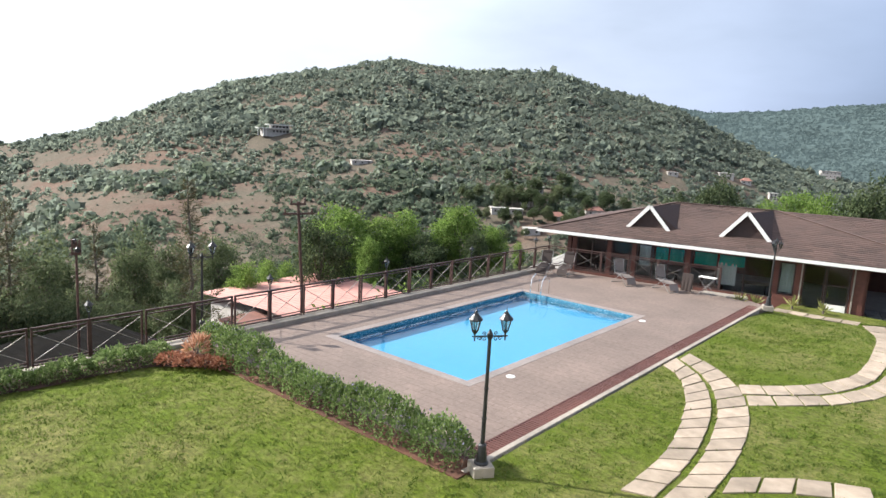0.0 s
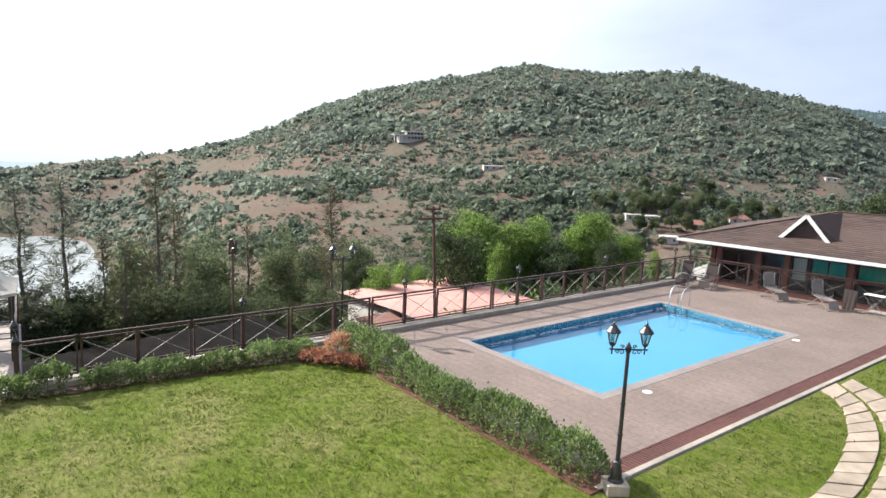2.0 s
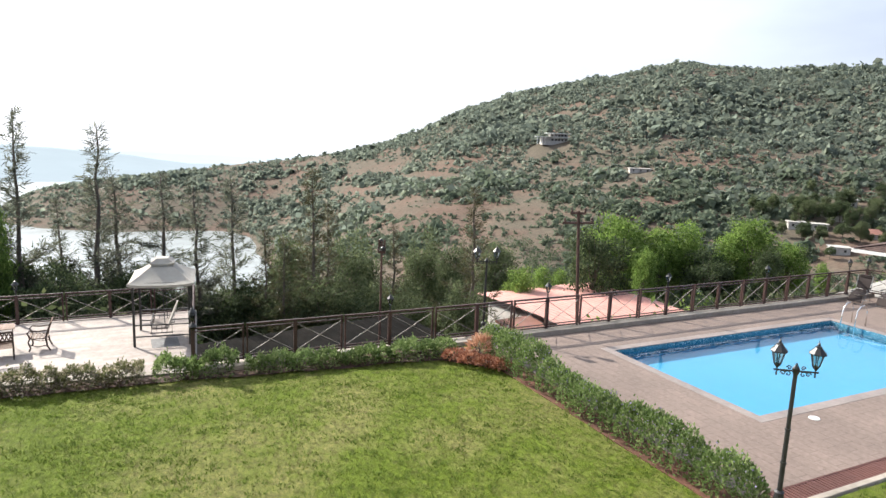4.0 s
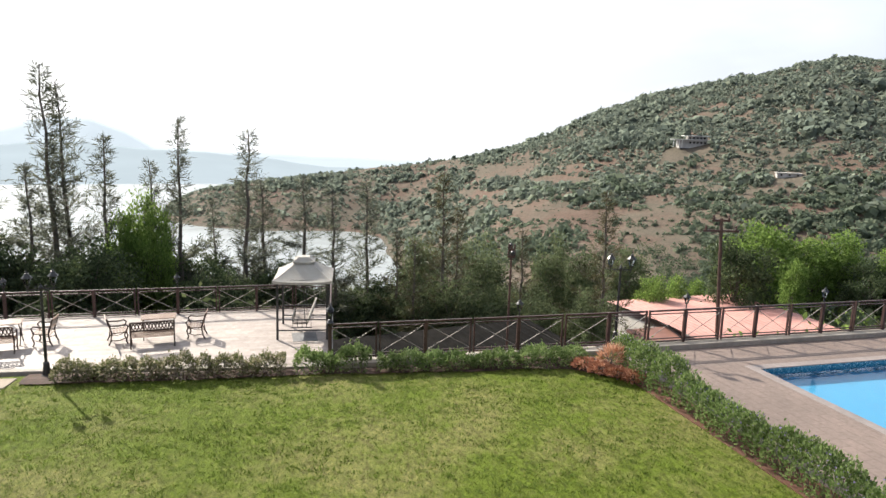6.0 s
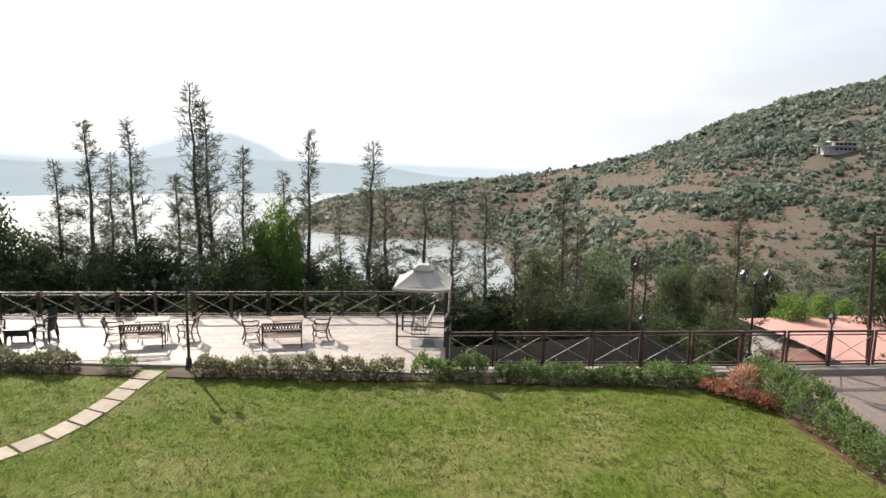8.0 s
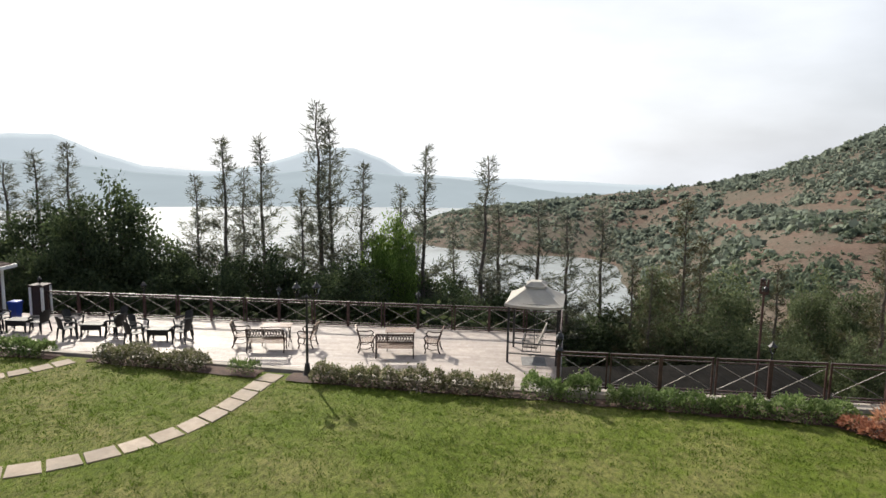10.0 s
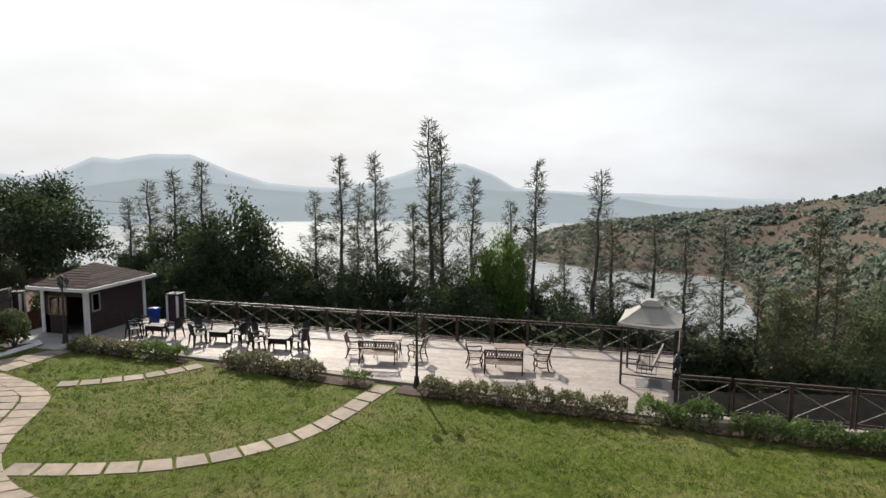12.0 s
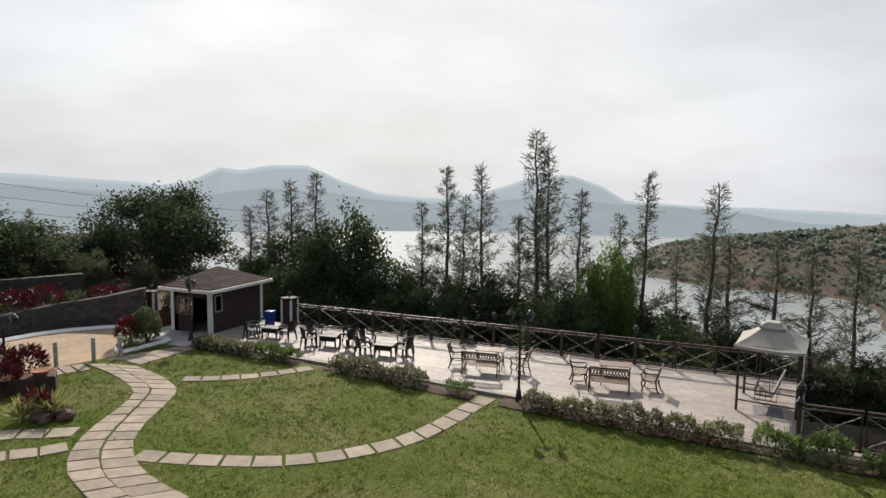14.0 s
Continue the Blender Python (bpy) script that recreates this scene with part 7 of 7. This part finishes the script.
def conifer(seed, brown=False):
    """A feathery needle-leaved tree, 12 m high, at the origin: trunk, limbs and drooping needle sprays."""
    rg = random.Random(seed)
    t = thing("tree", (0, 0, 0), "slender feathery needle-leaved tree beyond the railing", "tree", "needle-leaved trees")
    H_ = 12.0
    lean = (rg.uniform(-0.25, 0.25), rg.uniform(-0.25, 0.25))
    axis = [Vector((lean[0] * (k / 10) ** 2 + rg.uniform(-0.05, 0.05), lean[1] * (k / 10) ** 2 + rg.uniform(-0.05, 0.05), H_ * k / 10)) for k in range(11)]
    s = Shape()
    s.tube(axis, [0.15 * (1 - k / 10.6) + 0.012 for k in range(11)], 7)
    part("trunk", s, M_BARK, t, "grey-brown trunk")
    limbs = Shape()
    pts, dirs = [], []
    for k in range(112):
        f = 0.07 + 0.92 * (k / 112) ** 0.9
        b = axis[int(f * 10)].lerp(axis[min(int(f * 10) + 1, 10)], f * 10 - int(f * 10))
        a = rg.uniform(0, 6.28)
        ln = (1.95 * (1 - f) ** 0.95 + 0.1) * rg.choice((0.35, 0.6, 0.8, 1.0, 1.3)) * rg.uniform(0.8, 1.15)
        rise = rg.uniform(0.3, 0.95)
        e = b + Vector((math.cos(a), math.sin(a), rise)) * ln
        mid = b.lerp(e, 0.5) - Vector((0, 0, 0.08 * ln))
        limbs.tube([b, mid, e], [0.022 * (1.1 - f), 0.014 * (1.1 - f) + 0.003, 0.004], 4)
        n = int((12 + 34 * ln) * (1.5 if f < 0.5 else 1.0))
        for _ in range(n):
            q = rg.uniform(0.22, 1.05)
            p = b.lerp(mid, q * 2) if q < 0.5 else mid.lerp(e, q * 2 - 1)
            pts.append(p + Vector((rg.gauss(0, 0.07), rg.gauss(0, 0.07), rg.gauss(0, 0.06))))
            dirs.append(((e - b).normalized() + Vector((rg.gauss(0, 0.5), rg.gauss(0, 0.5), rg.gauss(-0.1, 0.4)))))
    part("branching", limbs, M_BARK, t, "thin rising limbs")
    foliage("needles", t, leaf_mesh("needles", pts, 0.33, 0.036, L_CASBROWN if brown else L_CAS, seed=seed, dirs=dirs))
    return t


def broadleaf(seed, mat, name_label, crown=(2.4, 2.4, 3.0), trunk=3.0, clusters=84, per=95, size=0.23, group="broad-leaved trees", spread=0.34):
    """A broad-leaved tree: tapered trunk, limbs, and leaves in uneven clusters."""
    rg = random.Random(seed)
    t = thing("tree", (0, 0, 0), name_label, "tree", group)
    top = trunk + crown[2] * 2
    s = Shape()
    s.tube([(0, 0, 0), (rg.uniform(-0.1, 0.1), rg.uniform(-0.1, 0.1), trunk * 0.6), (rg.uniform(-0.2, 0.2), rg.uniform(-0.2, 0.2), trunk + crown[2])], [0.20, 0.14, 0.05], 8)
    part("trunk", s, M_BARK, t, "grey-brown trunk")
    limbs = Shape()
    pts, dirs = [], []
    c0 = Vector((0, 0, trunk + crown[2] * 0.9))
    for k in range(clusters):
        a, c = rg.uniform(0, 6.28), rg.uniform(-0.9, 1)
        q = rg.uniform(0.35, 1.0) ** 0.6
        sn = math.sqrt(1 - c * c)
        wob = 1 + 0.35 * noise.noise(Vector((math.cos(a) * 1.5, math.sin(a) * 1.5, c * 1.5 + seed)))
        p = c0 + Vector((math.cos(a) * sn * crown[0], math.sin(a) * sn * crown[1], c * crown[2])) * q * wob
        if k % 2 == 0:
            b = Vector((0, 0, trunk * 0.7 + (p.z - trunk * 0.7) * 0.45)) if p.z > trunk * 0.7 else Vector((0, 0, trunk * 0.5))
            limbs.tube([b, b.lerp(p, 0.5) + Vector((0, 0, 0.15)), p], [0.05, 0.03, 0.01], 5)
        for _ in range(per):
            o = Vector((rg.gauss(0, 1), rg.gauss(0, 1), rg.gauss(0, 0.75))) * spread
            pts.append(p + o)
            dirs.append(o.normalized() * 0.8 + Vector((0, 0, -0.15)))
    part("branching", limbs, M_BARK, t)
    foliage("crown", t, leaf_mesh("crown", pts, size, size * 0.55, mat, seed=seed, dirs=dirs))
    return t


def plant_tree(src, base_h, az, el, r, squeeze=1.0, turn=0.0, low=None):
    """A copy of a tree at that azimuth and distance from the origin, as high as the elevation of its top asks for."""
    x, y = -r * math.sin(radians(az)), r * math.cos(radians(az))
    z = ground_z(x, y) - 0.1 if low is None else low
    k = (6.3 + r * math.tan(radians(el)) - z) / base_h
    o = copy_thing(src, Matrix.Identity(4))
    o.matrix_basis = Matrix.Translation((x, y, z)) @ Matrix.Rotation(radians(turn), 4, "Z") @ Matrix.Diagonal((k * squeeze, k * squeeze, k, 1))
    return o


CON = [conifer(1), conifer(2), conifer(5), conifer(7, True)]
rgt = random.Random(77)
ROW = [(127.4, -0.9, 44), (125.4, 0.1, 43), (123.6, 0.7, 44), (128.8, -2.2, 42), (114.5, -1.5, 38), (112.6, 1.4, 38), (111.4, -1.0, 40), (109.5, 1.7, 39), (106.5, -2.6, 37), (104.9, 4.6, 39), (103.9, 3.4, 40),
       (101.6, -0.4, 38), (96.3, 1.2, 37), (98.0, -2.2, 38), (93.6, -5.4, 40), (91.3, 0.3, 38), (89.5, -3.7, 40), (86.5, -3.4, 38), (83.8, -4.3, 38), (81.0, -3.5, 40)]
for k, (az, el, r) in enumerate(ROW):
    plant_tree(CON[k % 3], 12.3, az, el, r, rgt.uniform(0.9, 1.2) * (1.3 if az > 122 or az < 92 else 1.05), rgt.uniform(0, 360))
for az, el, r in ((78.4, -7.8, 38), (74.6, -2.6, 38), (73.2, -5.5, 39), (67.5, -7.4, 40), (60.6, -3.7, 40), (144.6, -2.4, 60), (77.0, -8.5, 36)):
    plant_tree(CON[3], 12.3, az, el, r, rgt.uniform(0.9, 1.2), rgt.uniform(0, 360))
BR = [broadleaf(101, L_BRIGHT, "bright green leafy tree below the terrace"), broadleaf(102, L_BRIGHT, "bright green leafy tree below the terrace", (1.7, 1.7, 3.2), 2.2)]
DK = [broadleaf(103, L_DARKLEAF, "dark green broad-leaved tree"), broadleaf(104, L_DARKLEAF, "dark green broad-leaved tree", (2.8, 2.8, 2.4), 2.6)]
MD = [broadleaf(105, L_MID, "olive green leafy tree on the slope"), broadleaf(106, L_MID, "olive green leafy tree on the slope", (2.2, 2.2, 2.8), 2.4, 70, 120)]
for k, (az, el, r, sq) in enumerate(((48.8, -5.7, 60, 0.95), (47.6, -6.3, 62, 0.9), (44.9, -6.5, 61, 0.8), (43.0, -5.4, 62, 0.75), (38.3, -5.2, 64, 0.95), (39.6, -6.3, 62, 0.8), (35.5, -6.9, 66, 0.9), (33.0, -8.0, 72, 0.6),
                                   (46.2, -8.3, 52, 0.45), (54.6, -10.2, 50, 0.6), (56.5, -10.6, 48, 0.6), (53.0, -10.4, 52, 0.6))):
    plant_tree(BR[k % 2], 9.0, az, el, r, sq, rgt.uniform(0, 360))
for k, (az, el, r, sq) in enumerate(((50.2, -8.1, 50, 0.8), (41.2, -7.4, 60, 0.8), (36.8, -8.0, 60, 0.6), (62.5, -9.2, 60, 0.7), (65.0, -9.4, 62, 0.7), (58.5, -8.7, 70, 0.8), (71.0, -9.8, 48, 0.8), (76.3, -8.6, 46, 0.6))):
    plant_tree((DK if az < 52 else MD)[k % 2], 8.2, az, el, r, sq, rgt.uniform(0, 360))
for k, (az, el, r, sq) in enumerate(((99.2, -4.7, 37, 0.42), (98.0, -6.0, 36, 0.4), (100.6, -6.2, 37, 0.4))):
    plant_tree(BR[1], 8.6, az, el, r, sq, rgt.uniform(0, 360))
for k, (az, el, r, sq) in enumerate(((120.9, -3.9, 38, 0.75), (118.3, -5.4, 37, 0.7), (122.8, -5.5, 37, 0.7), (116.3, -6.6, 38, 0.6), (125.5, -5.0, 40, 0.8), (129.0, -6.0, 40, 0.8))):
    plant_tree(DK[k % 2], 8.2, az, el, r, sq, rgt.uniform(0, 360))
for k, (az, el, r, sq) in enumerate(((17.4, -2.1, 62, 0.75), (15.6, -2.8, 60, 0.7), (12.0, -2.5, 62, 0.7), (9.8, -2.1, 60, 0.7), (7.3, -1.7, 58, 0.8), (5.0, -1.5, 58, 0.9), (20.5, -3.4, 64, 0.6), (13.8, -3.0, 58, 0.6))):
    plant_tree((BR if k in (2, 3, 7) else DK)[k % 2], 8.6, az, el, r, sq, rgt.uniform(0, 360), -6.0)
# shrubby trees close behind the railings
for k in range(36):
    az = 62 + k * 1.85 + rgt.uniform(-0.7, 0.7)
    r = {True: 37.0, False: 34.0}[az < 86] + rgt.uniform(-1, 5)
    el = float(np.interp(az, (60, 76, 82, 86, 92, 95, 105, 118, 130), (-13.8, -13.6, -13.6, -12.9, -10.9, -9.9, -9.8, -8.6, -7.5))) + rgt.uniform(-0.8, 0.7)
    plant_tree((MD if az < 80 else DK)[k % 2], 8.2, az, el, r, rgt.uniform(0.75, 1.0), rgt.uniform(0, 360))
# the broad dark tree on the bank and shrubby growth beyond it
big = broadleaf(111, L_DARKLEAF, "spreading dark broad-leaved tree behind the hut", (3.3, 3.3, 2.3), 1.2, 72, 330, 0.17, "", 0.38)
big.matrix_basis = pose(-33.5, -34.8, -2.0) @ Matrix.Diagonal((1.3, 1.3, 1.3, 1))
for k, (az, el, r) in enumerate(((146.0, -3.4, 44), (143.5, -4.0, 46), (149, -3.0, 44), (141.0, -4.6, 48), (152, -3.0, 42))):
    plant_tree((DK + BR)[k % 3], 8.2, az, el, r, 1.8, rgt.uniform(0, 360), -1.5)
for k in range(12):
    plant_tree((DK if k < 4 else MD)[k % 2], 8.2, 129 + k * 2.0, (-7.4 if k < 6 else -6.2) + rgt.uniform(-0.6, 0.6), 42 + rgt.uniform(-1, 4), 1.1, rgt.uniform(0, 360), -1.5)
# trees among the village houses
for k in range(90):
    a, e = HOUSE_AT[3 + k % 7]
    x, y, z, r = march(a, e)
    u = rgt.uniform(-20, 20)
    v = rgt.choice((-1, 1)) * rgt.uniform(6.5, 13)
    p = Vector((x, y, 0)) + Vector((-y, x, 0)).normalized() * u + Vector((x, y, 0)).normalized() * v
    kk = rgt.uniform(0.38, 0.66) if v < 0 else rgt.uniform(0.7, 1.1)
    o = copy_thing((MD + DK)[k % 4], Matrix.Identity(4))
    o.matrix_basis = Matrix.Translation((p.x, p.y, ground_z(p.x, p.y) - 0.3)) @ Matrix.Rotation(rgt.uniform(0, 6), 4, "Z") @ Matrix.Diagonal((kk, kk, kk, 1))
# the patterns themselves stand in the woods below
for k, o in enumerate(CON + BR + DK + MD):
    a, r = 30 + k * 5.0, 78 + 5 * (k % 3)
    x, y = -r * math.sin(radians(a)), r * math.cos(radians(a))
    o.matrix_basis = Matrix.Translation((x, y, ground_z(x, y) - 3.0)) @ Matrix.Diagonal((0.8, 0.8, 0.8, 1))


def undergrowth():
    """Dense mixed growth on the slope just beyond the railings."""
    rg = np.random.RandomState(9)
    P, Q = [], []
    while len(P) + len(Q) < 1500:
        y = rg.uniform(-34, 46)
        x = edge_x(y) - 1.2 - 20 * rg.uniform(0, 1) ** 1.3
        if (-42 < x < -25 and 15 < y < 35) or (x > -28.6 and 1.6 < y < 14.0):
            continue
        z = ground_z(x, y)
        r = rg.uniform(0.6, 1.5)
        c = np.array([x, y, z + r * rg.uniform(0.4, 1.6)])
        v = noise.noise(Vector((x * 0.12, y * 0.12, 2.0)))
        n = 70
        o = rg.normal(size=(n, 3))
        o /= np.linalg.norm(o, axis=1)[:, None]
        pts = c + o * r * rg.uniform(0.5, 1.0, (n, 1)) * [1, 1, 0.9]
        (Q if v > 0.15 and y > 2 else P).append(pts)
    for nm, lst, m, lb in (("undergrowth", P, L_UNDER, "dense dark green growth on the slope below the railing"), ("bright_undergrowth", Q, L_BRIGHT, "bright green bushes on the slope below the railing")):
        o = foliage(nm, None, leaf_mesh(nm, np.concatenate(lst), 0.34, 0.17, m, seed=4))
        tagged(o, lb, "bushes", "", "stuff")


undergrowth()


def valley_trees():
    """Bushes and treetops filling the valley, leaf by leaf."""
    rng = np.random.RandomState(8)
    P = []
    while len(P) < 4600:
        az, r = rng.uniform(2, 150), 42 + 210 * rng.uniform() ** 1.3
        x, y = -r * math.sin(radians(az)), r * math.cos(radians(az))
        if edge_x(y) - x < 14 and y < 60:
            continue
        z = ground_z(x, y)
        if z < LAKE_Z + 1 or noise.noise(Vector((x * 0.03, y * 0.03, 9.0))) < -0.28:
            continue
        if (x + 35.4) ** 2 + (y - 28.6) ** 2 < 90:
            continue
        size = rng.uniform(0.7, 1.7) * (0.7 + r / 200)
        o = rng.normal(size=(62, 3))
        o /= np.linalg.norm(o, axis=1)[:, None]
        o[:, 2] = np.abs(o[:, 2]) * 1.3
        c = np.array([x, y, z + rng.uniform(0, 1.2) * size])
        P.append(c + o * size * rng.uniform(0.55, 1.05, (62, 1)))
    o = foliage("valley_scrub", None, leaf_mesh("valley_scrub", np.concatenate(P), 0.62, 0.36, L_VALLEY, seed=14))
    tagged(o, "green bushes and treetops filling the valley below", "bushes", "", "stuff")


valley_trees()


def on_slab(x, y):
    """Which of the places lie on a path slab."""
    hit = np.zeros(len(x), dtype=bool)
    for q in SLABS:
        xs, ys = [p[0] for p in q], [p[1] for p in q]
        c = np.where((x > min(xs)) & (x < max(xs)) & (y > min(ys)) & (y < max(ys)))[0]
        inside = np.ones(len(c), dtype=bool)
        for (x0, y0), (x1, y1) in zip(q, q[1:] + q[:1]):
            inside &= (x1 - x0) * (y[c] - y0) - (y1 - y0) * (x[c] - x0) > -0.01
        hit[c] |= inside
    return hit


def grass():
    """Blades over the lawn, denser near the house."""
    rg = np.random.RandomState(2)
    n = 380000
    x, y = rg.uniform(-20.5, 2, n), rg.uniform(-22, 32, n)
    e = np.interp(y, (-21, -13, -8, -5.4, -1.9, 1.2, 3.2, 4.2, 5.5, 7.0, 8.1, 9.34, 9.35, 40), (-20.5, -20.0, -19.32, -19.0, -18.66, -18.45, -17.8, -17.5, -17.0, -16.65, -16.3, -14.9, -7.0, -7.0))
    ok = (x > e - 0.08 + 0.12 * np.sin(y * 5.1) * np.sin(y * 2.3 + 1)) & ~((y < -20.9) & (x < -14.5))
    ok &= ~on_slab(x, y)
    x, y = x[ok], y[ok]
    s1 = np.clip((9 - y) / 9, 0, 1)
    s2 = np.clip((y - 27) / 5, 0, 1)
    z = -0.5 * s1 * s1 * (3 - 2 * s1) - 0.28 * s2 * s2 * (3 - 2 * s2) - 0.012
    P = np.stack([x, y, z], 1)
    D = rg.normal(size=(len(x), 3)) * 0.6
    D[:, 2] = 0.42
    o = foliage("grass", None, leaf_mesh("grass", P, 0.055, 0.016, L_GRASS, seed=6, dirs=D))
    tagged(o, "short mown grass blades of the lawn", "grass", "", "stuff")

    # tufts standing a little higher, their cast shadows put into a darker green
    m = 15000
    tx, ty = rg.uniform(-20.5, 2, m), rg.uniform(-22, 32, m)
    per = 11
    ang = rg.normal(0.45, 0.5, m)
    along = rg.normal(size=(m, per)) * 0.10
    across = rg.normal(size=(m, per)) * 0.03
    x = (tx[:, None] + along * np.sin(ang)[:, None] + across * np.cos(ang)[:, None]).ravel()
    y = (ty[:, None] + along * np.cos(ang)[:, None] - across * np.sin(ang)[:, None]).ravel()
    e = np.interp(y, (-21, -13, -8, -5.4, -1.9, 1.2, 3.2, 4.2, 5.5, 7.0, 8.1, 9.34, 9.35, 40), (-20.5, -20.0, -19.32, -19.0, -18.66, -18.45, -17.8, -17.5, -17.0, -16.65, -16.3, -14.9, -7.0, -7.0))
    ok = (x > e + 0.1) & ~((y < -20.9) & (x < -14.5)) & ~on_slab(x, y)
    x, y = x[ok], y[ok]
    s1, s2 = np.clip((9 - y) / 9, 0, 1), np.clip((y - 27) / 5, 0, 1)
    z = -0.5 * s1 * s1 * (3 - 2 * s1) - 0.28 * s2 * s2 * (3 - 2 * s2) - 0.01
    D = rg.normal(size=(len(x), 3)) * 0.5
    D[:, 2] = 0.8
    o = foliage("grass_tufts", None, leaf_mesh("grass_tufts", np.stack([x, y, z], 1), 0.085, 0.02, L_TUFT, seed=16, dirs=D))
    tagged(o, "taller tufts in the mown lawn, their shadows put into a darker green", "grass", "", "stuff")


grass()
